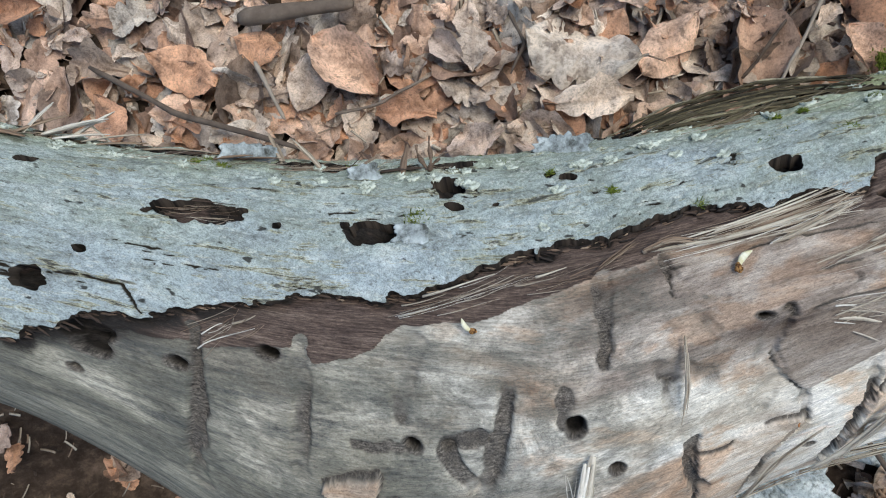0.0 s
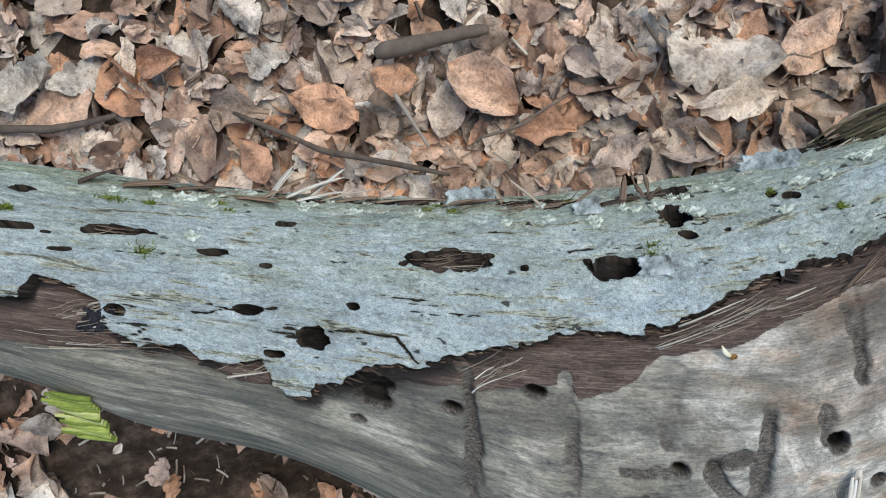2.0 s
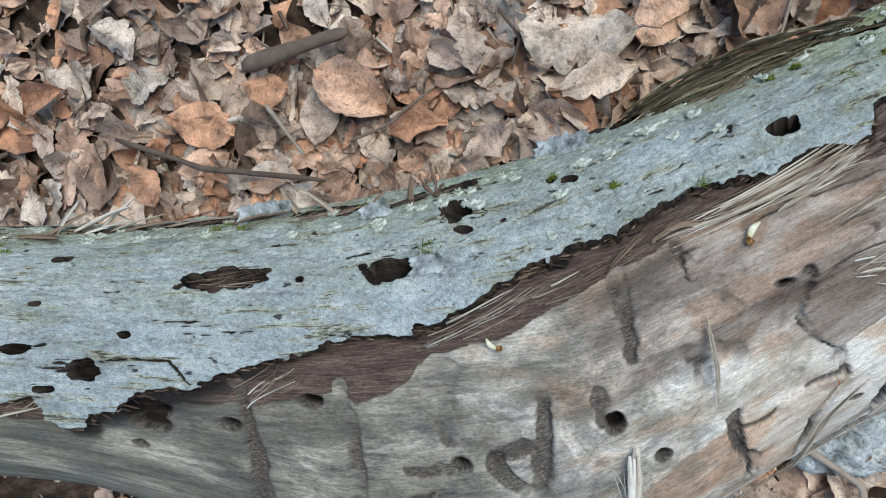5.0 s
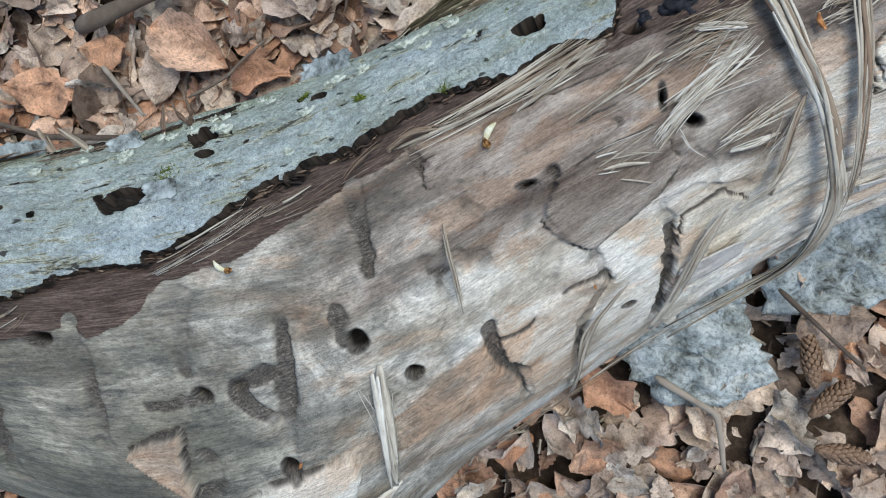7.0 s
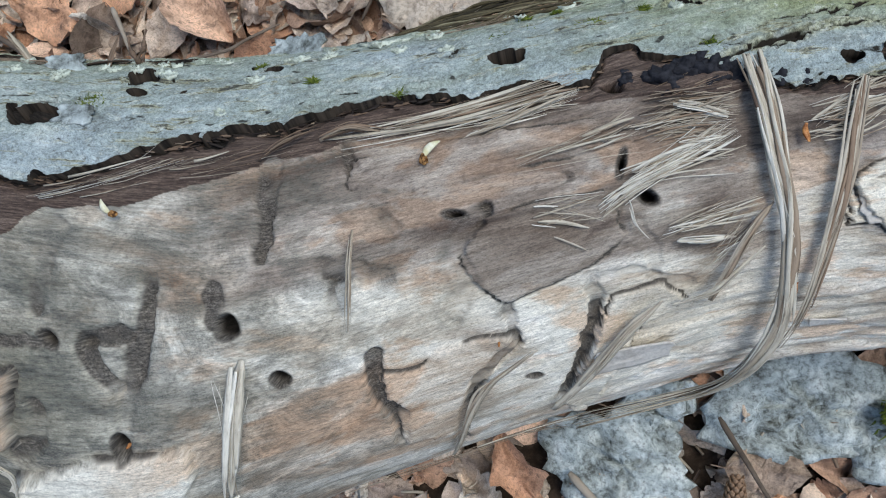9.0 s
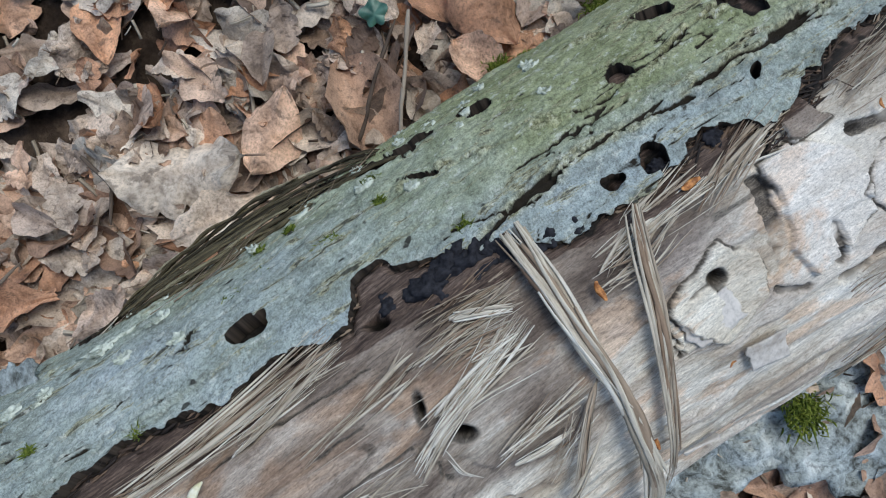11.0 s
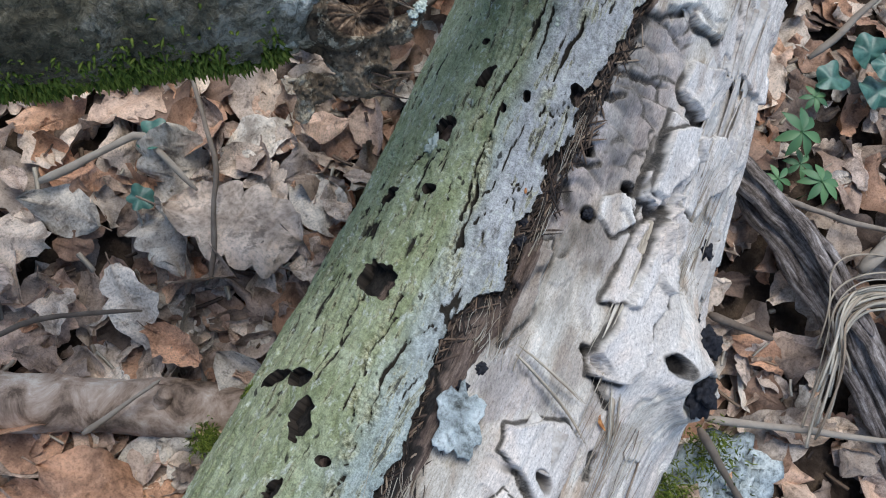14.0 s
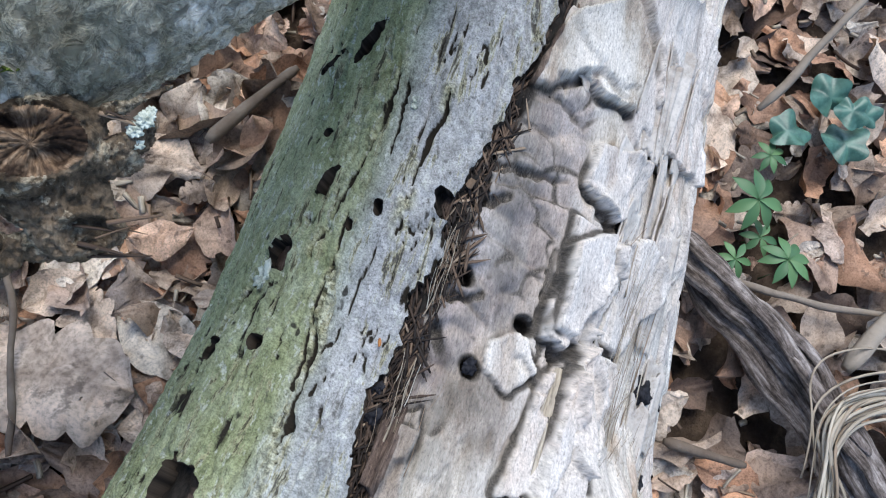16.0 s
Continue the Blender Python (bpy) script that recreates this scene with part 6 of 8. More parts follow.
for sx_, sd_, ln_, wd_, yw_, rs_, tn_ in (
    (-0.412, 76, 0.030, 0.0045, -8, 32, 0.95), (-0.418, 74, 0.020, 0.0030, 30, 55, 0.85), (-0.407, 72, 0.024, 0.0028, 4, 20, 1.0), (-0.388, 76, 0.018, 0.0020, 160, 35, 0.8), (-0.428, 70, 0.020, 0.0035, -30, 15, 0.15), (-0.366, 72, 0.024, 0.0035, 5, 8, 0.12), (-0.338, 71, 0.022, 0.0030, -5, 14, 0.1), (-0.480, 68, 0.018, 0.0030, 10, 30, 0.2), (-0.404, 78, 0.024, 0.0040, 14, 45, 0.9), (-0.398, 74, 0.030, 0.0022, -14, 24, 0.7), (-0.420, 72, 0.026, 0.0030, 20, 30, 0.35),
    (-0.392, 73, 0.022, 0.0030, 0, 15, 0.3), (-0.375, 74, 0.032, 0.0026, -4, 10, 0.6), (-0.352, 74, 0.030, 0.0028, 8, 12, 0.25), (-0.318, 72, 0.020, 0.0016, 120, 40, 0.5),
    (-0.300, 68, 0.022, 0.0018, 140, 35, 0.6), (-0.284, 66, 0.018, 0.0016, 30, 28, 0.4), (-0.262, 62, 0.016, 0.0015, 70, 55, 0.25), (-0.450, 72, 0.022, 0.0035, -10, 18, 0.25),
    (-0.467, 70, 0.024, 0.0040, 6, 14, 0.3), (-0.438, 74, 0.020, 0.0030, 160, 20, 0.45), (-0.345, 70, 0.018, 0.0035, -12, 20, 0.2), (-0.272, 64, 0.020, 0.0030, -6, 12, 0.15)):
    shard(sx_, sd_, ln_, wd_, yw_, rs_, tn_)
bark_flake(-0.330, 72, 0.008, 12)

# torn dark wood that stands off the far flank
for k in range(26):
    q = k / 25
    t = np.linspace(0, 1, 24)
    e0, e1 = rng.uniform(0, 0.25), rng.uniform(0.6, 1.0)
    w_ = e0 + (e1 - e0) * t
    X = -0.172 + 0.155 * w_
    hump = np.sin(np.pi * np.clip(w_, 0, 1)) ** 0.7
    D = 60 + 2 * hump + (4 + 22 * q) * (1 - 0.75 * w_ ** 2) + 0.8 * (fbm(w_ * 9 + k, w_ * 0 + k, 3, 68) - 0.5)
    h = -0.002 + (0.003 + 0.013 * q) * hump + 0.005 * (fbm(w_ * 7 + k, w_ * 0 + 3, 3, 69) - 0.5)
    s = Soup()
    v, f = sweep(log_points(X, D, h), rng.uniform(0.0006, 0.0022) * (1 - 0.5 * np.abs(2 * t - 1) ** 3) * (0.6 + 0.8 * fbm(t * 8 + k, t * 0, 3, 70)), 7, 0.45, log_points(X, D, h + 0.01) - log_points(X, D, h))
    s.add(v, f, 0.62 if k == 25 else float(rng.choice([0.02, 0.12, 0.25, 0.45], p=[0.3, 0.3, 0.25, 0.15])), sides=7)
    part("torn_wood", s.mesh("torn_wood", [OLIVE]), fallen_log, "dark splintered rotten wood")

def ribbon(line, off, width, lift, tone, e0=0.0, e1=1.0, wave=0.0006, flat=0.3, n=40, taper=0.75):
    """One flat fibre along a line on the log's skin, set off sideways; lift gives its height at the start, the middle and the end."""
    t = np.linspace(0, 1, n)
    q = e0 + (e1 - e0) * t
    k = np.linspace(0, 1, len(line))
    px, pu = np.interp(q, k, [p[0] for p in line]), np.interp(q, k, [radians(p[1]) * RREF for p in line])
    if len(line) > 2:
        pad = lambda w: np.convolve(np.pad(w, 4, mode="reflect", reflect_type="odd"), np.ones(9) / 9, mode="valid")
        px, pu = pad(px), pad(pu)
    dx, du = np.gradient(px), np.gradient(pu)
    ln = np.hypot(dx, du) + 1e-9
    ph = rng.uniform(0, 6.28)
    side = off(q) if callable(off) else off
    side = side + wave * np.sin(q * rng.uniform(3, 9) + ph)
    px, pu = px - side * du / ln, pu + side * dx / ln
    h = np.interp(q, (0, 0.5, 1), lift) + rng.uniform(0, 0.0008)
    D = np.degrees(pu / RREF)
    up = log_points(px, D, h + 0.01) - log_points(px, D, h) + rng.normal(0, 0.003, 3)
    w = width * (1 - taper * np.abs(2 * t - 0.9).clip(0, 1) ** 3) * (0.7 + 0.6 * fbm(q * 11 + ph, q * 0 + ph, 3, 67))
    v, f = sweep(log_points(px, D, h), w, 6, flat, up)
    s = Soup()
    s.add(v, f, float(np.clip(tone, 0.03, 1.0)), sides=6)
    return s


def join(soups):
    out = Soup()
    for q in soups:
        out.f += [tuple(i + out.n for i in f) for f in q.f]
        out.v += q.v
        out.tone += q.tone
        out.vein += q.vein
        out.grain += q.grain
        out.n += q.n
    return out


def frayed(line, n, half, tone, thick=1.0):
    """A band of torn fibres along a line: many hair-thin ones and a few broader."""
    made = []
    for k in range(n):
        lo = rng.uniform(0, 0.6)
        hi = min(1.0, lo + rng.uniform(0.25, 0.9))
        o, o1 = rng.normal(0, half), rng.normal(0, 1.7 * half)
        w = thick * rng.choice([0.00013, 0.00024, 0.00045, 0.0008], p=[0.48, 0.32, 0.16, 0.04])
        up = rng.choice([0.0006, 0.002, 0.005], p=[0.55, 0.33, 0.12])
        made.append(ribbon(line, lambda q, o=o, o1=o1: o + (o1 - o) * q, w, (0.001, 0.0014 + 0.3 * up, 0.001 + up), rng.normal(tone, 0.2), lo, hi, 0.0005, 0.45, 14))
    part("fibre_tuft", join(made).mesh("fibre_tuft", [FIBRE]), fallen_log, "frayed pale wood fibres")


def blade(line, width, lift, tone):
    """A broad loose splinter with split edges."""
    thing_ = tagged(new("wood_splinter"), "dry pale splinter peeling off the log", "splinter", "splinters on the log")
    for k in range(6):
        lo, hi = (0, 1) if k == 0 else (rng.uniform(0, 0.35), rng.uniform(0.6, 1.05))
        o = 0 if k == 0 else rng.uniform(-0.8, 0.8) * width
        s = ribbon(line, o, width * (0.8 if k == 0 else rng.uniform(0.15, 0.4)), [a + 0.0003 * k for a in lift], tone + rng.normal(0, 0.1), lo, hi, 0.0003, 0.16, 24)
        part("strand", s.mesh("strand", [FIBRE]), thing_)


frayed([(-0.1615, 24.2), (-0.1234, 22.8), (-0.0899, 24.0), (-0.0652, 24.3)], 70, 0.0028, 0.62)
frayed([(-0.1107, 18.2), (-0.0919, 19.3), (-0.064, 22.6)], 26, 0.0014, 0.75)
frayed([(-0.0643, -7.3), (-0.0474, -2.5), (-0.0262, 1.1), (-0.009, 5.0)], 60, 0.0020, 0.8)
frayed([(-0.0549, -2.5), (-0.0361, 0.7), (-0.0108, 1.3)], 34, 0.0022, 0.75)
frayed([(-0.0517, 9.7), (-0.0265, 10.2), (-0.0067, 8.0)], 40, 0.0030, 0.62)
frayed([(-0.0433, -15.1), (-0.0236, -14.4), (-0.0014, -12.6)], 34, 0.0018, 0.72)
frayed([(0.0196, 3.7), (0.0389, 6.2), (0.0692, 9.0)], 60, 0.0030, 0.78)
frayed([(0.0155, 0.2), (0.0349, 0.3), (0.0535, 4.2)], 26, 0.0030, 0.66)
frayed([(-0.0419, 6.8), (-0.014, 5.5)], 34, 0.0034, 0.6)
frayed([(-0.045, 15.0), (-0.008, 13.0)], 40, 0.0035, 0.45)
frayed([(-0.100, 8.0), (-0.060, 9.5), (-0.045, 11.5)], 24, 0.0030, 0.55)
frayed([(-0.09, -3.0), (-0.06, -5.0)], 18, 0.0035, 0.6)
frayed([(-0.030, -27.0), (-0.004, -18.0)], 20, 0.0030, 0.7)
frayed([(-0.2173, -50.5), (-0.2032, -29.7), (-0.199, -20.0)], 16, 0.0022, 0.85)
frayed([(0.06, 2.0), (0.085, 9.0), (0.11, 12.0)], 40, 0.0035, 0.5)
blade([(-0.0303, 13.6), (-0.0109, 7.5)], 0.0018, (0.002, 0.003, 0.002), 0.9)
blade([(-0.0352, -17.9), (-0.0129, -20.2)], 0.0014, (0.001, 0.002, 0.001), 0.9)
blade([(-0.0247, -34.8), (-0.0085, -19.1), (0.002, -13.6)], 0.0022, (0.002, 0.005, 0.003), 0.58)
blade([(-0.0392, -33.7), (-0.0222, -31.6), (-0.0026, -23.2)], 0.0012, (0.001, 0.004, 0.003), 0.7)
blade([(-0.0916, -62.7), (-0.0588, -37.0), (-0.0425, -31.3)], 0.0030, (0.001, 0.003, 0.002), 0.66)
blade([(-0.1387, -73.9), (-0.1183, -42.8), (-0.0923, -35.5)], 0.0020, (0.001, 0.002, 0.0015), 0.55)
blade([(-0.1955, -17.5), (-0.2032, -29.7), (-0.2173, -48.5)], 0.0040, (0.0015, 0.004, 0.002), 0.88)
blade([(-0.2483, -50.4), (-0.2153, -49.2)], 0.0030, (0.001, 0.002, 0.001), 0.85)
blade([(-0.3155, -36.6), (-0.300, -34.5), (-0.2888, -33.1), (-0.290, -37.0), (-0.3046, -55.2)], 0.0011, (0.004, 0.007, 0.002), 0.85)
blade([(-0.0513, -5.8), (-0.0500, -11.0), (-0.0455, -15.6)], 0.0005, (0.002, 0.002, 0.001), 1.0)

# the long strip of bast that hangs round the log, and the thin one beside it
strip = tagged(new("bast_strip"), "twisted grey strip of bast hanging round the log", "bark strip")
STRIP_LINE = [(0.001, 20), (0.0025, 8), (0.0045, -5), (0.0065, -18), (0.0065, -30), (0.004, -42), (-0.003, -56), (-0.018, -78), (-0.045, -86), (-0.085, -92)]
for k in range(84):
    broad = k < 20
    lo = max(0, rng.normal(-0.02, 0.05)) if broad or rng.uniform() < 0.5 else rng.uniform(0.05, 0.45)
    hi = min(1.0, rng.normal(0.92, 0.12)) if broad else min(1.0, lo + rng.uniform(0.2, 0.75))
    o, tw, turn = rng.normal(0, 0.0026), rng.uniform(2.5, 5.0), rng.uniform(0, 0.6)
    s = ribbon(STRIP_LINE, lambda q, o=o, tw=tw, turn=turn: o * np.cos(q * tw + turn) * (0.85 - 0.1 * q) + 0.0007 * np.sin(23 * q + o * 2100) + 0.0006 * np.sin(9 * q + o * 900), rng.choice([0.0010, 0.0018]) if broad else rng.choice([0.0002, 0.0005, 0.0009]),
               (0.005 + rng.uniform(0, 0.004), 0.004 + rng.uniform(0, 0.004), 0.003 + rng.uniform(0, 0.007)), rng.choice([0.95, 0.8, 0.6, 0.4, 0.15], p=[0.32, 0.30, 0.20, 0.11, 0.07]) * (0.92 if broad else 1.0), lo, hi, 0.0006, 0.35, 46)
    part("strand", s.mesh("strand", [FIBRE]), strip)
side_strip = tagged(new("bast_strip"), "thin curled strand of bast beside the broad strip", "bark strip")
for k in range(16):
    lo, hi = max(0, rng.normal(0.0, 0.1)), min(1, rng.normal(0.95, 0.12))
    s = ribbon([(0.0406, 11.0), (0.0365, 6.0), (0.0318, -5.0), (0.0275, -15.0), (0.0205, -26.0), (0.0135, -44.0), (0.005, -58.0)], rng.normal(0, 0.0010), rng.choice([0.0003, 0.0006, 0.0010]), (0.007, 0.004, 0.003), rng.choice([0.7, 0.5, 0.3]), lo, hi, 0.0012, 0.35, 34)
    part("strand", s.mesh("strand", [FIBRE]), side_strip)

CHIP, nt, b = start("orange_chip", 0.6, 0.3)
paint(nt, b, ramp(nt, noise_tex(nt, coords(nt), 500, 4), [(0.4, (0.22, 0.075, 0.02)), (0.6, (0.62, 0.28, 0.09))]))
for cx, ca, ln, turn in ((0.0165, 0.5, 0.007, 75), (0.0325, -5.0, 0.004, 20), (0.009, -36.0, 0.006, 80), (0.046, -29.0, 0.003, 10), (0.062, 8.5, 0.008, -12), (-0.106, -30.5, 0.0022, 60), (-0.243, -29.5, 0.003, 30), (0.142, 1.5, 0.004, 60), (0.235, -22.0, 0.007, 40), (0.312, 16.0, 0.003, 0)):
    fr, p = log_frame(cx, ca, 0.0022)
    t = np.linspace(-0.5, 0.5, 8)
    v, f = sweep(np.stack([t * ln, 0.1 * ln * np.sin(4 * t), 0.0006 + 0.8 * t * t * ln], -1), 0.16 * ln * np.cos(2.6 * t) + 0.0002, 6, 0.35)
    s = Soup()
    s.add(v, f)
    thing("wood_chip", s.mesh("wood_chip", [CHIP]), "tiny bright orange chip on the bare wood", "wood chip", "orange chips", at=Matrix.Translation(p) @ fr @ pose(0, 0, 0, 0, 0, turn))

BUD, nt, b = start("bud_husk", 0.6, 0.3)
paint(nt, b, ramp(nt, noise_tex(nt, coords(nt), 180, 3), [(0.4, (0.55, 0.50, 0.30)), (0.6, (0.78, 0.76, 0.64))]))
FRASS, nt, b = start("orange_frass", 0.9, 0.1)
paint(nt, b, ramp(nt, noise_tex(nt, coords(nt), 900, 4), [(0.4, (0.06, 0.025, 0.01)), (0.6, (0.36, 0.19, 0.07))]))


def bud_husk(x, deg, length, turn):
    """A pale husk, pointed at one end, with an orange crumb at its foot."""
    fr, p = log_frame(x, deg, 0.0022)
    husk = tagged(new("bud_husk"), "pale bud husk with an orange foot on the wood", "bud", "bud husks")
    s = Soup()
    t = np.linspace(0, 1, 10)
    pts = np.stack([(t - 0.5) * length, 0.15 * length * np.sin(t * 3), 0.001 + 0.0015 * t], -1)
    v, f = sweep(pts, 0.17 * length * np.sin(0.25 + t * 2.7), 8, 0.45)
    s.add(v, f)
    part("husk", s.mesh("husk", [BUD]), husk)
    bm = bmesh.new()
    bmesh.ops.create_icosphere(bm, subdivisions=3, radius=0.2 * length, matrix=Matrix.Translation((-0.5 * length, -0.05 * length, 0.0004)))
    for w in bm.verts:
        w.co += Vector((1, 1, 0.4)) * 0.12 * length * noise.noise(w.co * 700)
    me = bpy.data.meshes.new("foot")
    bm.to_mesh(me)
    bm.free()
    me.materials.append(FRASS)
    part("foot", me, husk)
    husk.matrix_world = Matrix.Translation(p) @ fr @ pose(0, 0, 0, 0, 0, turn)


bud_husk(-0.121, 16.0, 0.009, 30)
bud_husk(-0.237, 12.8, 0.0065, 130)
bud_husk(0.031, -8.6, 0.005, 80)
snag = tagged(new("twig_snag"), "short curled brown twig snag beside a bark hole", "twig")
for k, (dx, dd) in enumerate(((0.004, 6), (-0.003, 4), (0.007, -2))):
    s = Soup()
    t = np.linspace(0, 1, 9)
    v, f = sweep(log_points(-0.251 + dx * t + 0.001 * np.sin(5 * t + k), 63 + dd * t, 0.001 + (0.016 - 0.003 * k) * t), 0.0017 * (1 - 0.6 * t) * (0.8 + 0.4 * np.sin(13 * t + k)), 7)
    s.add(v, f, 0.2)
    part("snag_tip", s.mesh("snag_tip", [FIBRE]), snag)

# the split green end of a small branch under the log
split = tagged(new("split_branch_end"), "freshly split yellow-green branch end under the log", "branch")
for k in range(18):
    q = k / 17
    t = np.linspace(0, 1, 8)[:, None]
    a = np.array([-0.480, 0.014, 0.3715]) * (1 - q) + np.array([-0.488, -0.0065, 0.3515]) * q
    c = a + (0.019 + rng.uniform(-0.003, 0.003)) * np.array([-0.80, 0.38, 0.40]) - [0, 0, 0.002]
    s = Soup()
    v, f = sweep(a + (c - a) * t + 0.0012 * np.sin(t * 4 + k) * [0, 0, 1], 0.0013 * (1 - 0.4 * t[:, 0] ** 3), 5, 0.7)
    s.add(v, f, rng.uniform(), sides=5)
    part("sliver", s.mesh("sliver", [SPLIT]), split)


# ---------------- ground and leaf litter ----------------
def ground_z(x, y):
    return 0.010 * (fbm(np.asarray(x, float) * 4 + 50, np.asarray(y, float) * 4 + 50, 3, 71) - 0.5) - 0.006 - 0.2 * np.exp(-((np.asarray(x, float) + 0.62) / 0.24) ** 2 - ((np.asarray(y, float) + 0.2) / 0.13) ** 2)


def build_ground():
    near = np.concatenate([-np.geomspace(40, 1.3, 14), np.linspace(-1.2, 1.2, 161), np.geomspace(1.3, 40, 14)])
    X, Y = np.meshgrid(near, near, indexing="ij")
    Z = ground_z(X, Y) + 0.006 * (fbm(X * 30, Y * 30, 3, 73) - 0.5)
    n = len(near)
    i, j = np.meshgrid(np.arange(n - 1), np.arange(n - 1), indexing="ij")
    q = np.stack([i * n + j, (i + 1) * n + j, (i + 1) * n + j + 1, i * n + j + 1], -1).reshape(-1, 4)
    return grid_mesh("ground", np.stack([X, Y, Z], -1).reshape(-1, 3), q, {}, [SOIL])


tagged(new("ground", build_ground()), "dark damp forest soil under leaf litter", "ground", kind="structure")


def leaf_geometry(kind, curl, bend, seed, near=True):
    """A dead leaf of length 1 along x: places, faces, veins."""
    n, m = (15, 6) if kind != "oak" else (26, 6)
    if not near:
        n, m = (10, 4) if kind != "oak" else (20, 4)
    t = np.linspace(0, 1, n + 1)
    sv = np.linspace(-1, 1, m + 1)
    T, S = np.meshgrid(t, sv, indexing="ij")
    if kind == "beech":
        w = 0.31 * np.sin(np.pi * np.clip(T, 0, 1) ** 0.85) ** 0.75 * (1 + 0.35 * (fbm(T * 9 + seed, np.sign(S) * 5 + seed, 3, seed + 1) - 0.5))
        veins = 8
    elif kind == "oak":
        lobes = np.abs(np.sin(np.pi * 4.5 * np.clip(T - 0.1, 0, 1) / 0.9)) ** 0.6
        w = 0.34 * np.sin(np.pi * np.clip(T * 0.9 + 0.06, 0, 1) ** 1.25) ** 0.7 * (0.70 + 0.30 * lobes) * step(1 - T, -0.02, 0.08)
        w = np.where(T < 0.05, 0.012, w)
        veins = 4.5
    else:
        w = 0.27 * np.clip(np.sin(np.pi * T ** 0.9), 0.25, 1) ** 0.8 * (1 + 1.1 * (fbm(T * 7 + seed, S * 0 + np.sign(S) * 4, 4, seed) - 0.5))
        veins = 8
    w = w * (1 + 0.4 * (fbm(T * 5 + seed, np.sign(S) * 3 + seed, 3, seed + 3) - 0.5))
    x, y = T - 0.5 + 0.12 * np.abs(S) * w * (1 if kind == "oak" else 0.6), S * w
    side = np.cos((T - 0.28 * np.abs(S)) * veins * 2 * np.pi)
    z = curl * (S * S) * w * 1.1 + bend * (T - 0.5) ** 2 + 0.18 * (fbm(T * 5 + seed, S * 2.5, 4, seed + 5) - 0.5) + 0.007 * side
    z += 0.36 * (fbm(T * 2.5 + seed * 2, S * 1.5, 2, seed + 9) - 0.5) * np.abs(S)
    vein = np.maximum((np.abs(S) < 0.14) * 1.0, np.clip(side, 0, 1) ** 4 * 0.8)
    V = np.stack([x, y, z], -1).reshape(-1, 3)
    k = m + 1
    F = [(i * k + j, (i + 1) * k + j, (i + 1) * k + j + 1, i * k + j + 1) for i in range(n) for j in range(m)]
    st = np.linspace(0, 1, 4)[:, None]
    stalk, sf = sweep(np.array([-0.5, 0, z[0, m // 2]]) + st * np.array([-0.14, 0.02, 0.01]), 0.008, 4)
    return V, F, vein.ravel(), stalk, sf


KINDS, PLAIN = [], []
for k in range(16):
    kind = ("beech", "torn", "torn", "oak")[k % 4]
    how = rng.uniform(-0.7, 1.3), rng.uniform(-0.9, 0.9), 11 + k
    KINDS.append(leaf_geometry(kind, *how))
    PLAIN.append(leaf_geometry(kind, *how, near=False))
LEAF_UNIT = 0.045
LEAF_MESHES = []
TONES = (0.02, 0.1, 0.3, 0.36, 0.5, 0.6, 0.68, 0.76, 0.83, 0.92, 0.2, 0.44)
for tn in TONES:
    for V, F, vn, stalk, sf in KINDS:
        s = Soup()
        s.add(V * LEAF_UNIT, F, tn, vn)
        LEAF_MESHES.append(s.mesh("dead_leaf", [LEAF]))


STALKS = []
for V, F, vn, stalk, sf in KINDS:
    s = Soup()
    s.add(stalk * LEAF_UNIT, sf, 0.74)
    STALKS.append(s.mesh("stalk", [LEAF]))


def dead_leaf(tone, which, m, label):
    ob = new("dead_leaf", LEAF_MESHES[16 * tone + which])
    ob.matrix_world = m @ Matrix.Scale(1 / LEAF_UNIT, 4)
    tagged(ob, label, "leaf", "dead leaves")
    st = new("stalk", STALKS[which])
    st.parent = ob


def in_log(x, y, z, gap):
    r = np.interp(x, GX, SR) + gap
    return np.hypot((y - np.interp(x, GX, SY)), z - np.interp(x, GX, SZ)) < r


def leaf_pose(x, y, z, yaw, tip, roll, size):
    return Matrix.Translation((x, y, z)) @ pose(0, 0, 0, 0, 0, yaw) @ pose(0, 0, 0, roll, tip, 0) @ Matrix.Scale(size, 4)


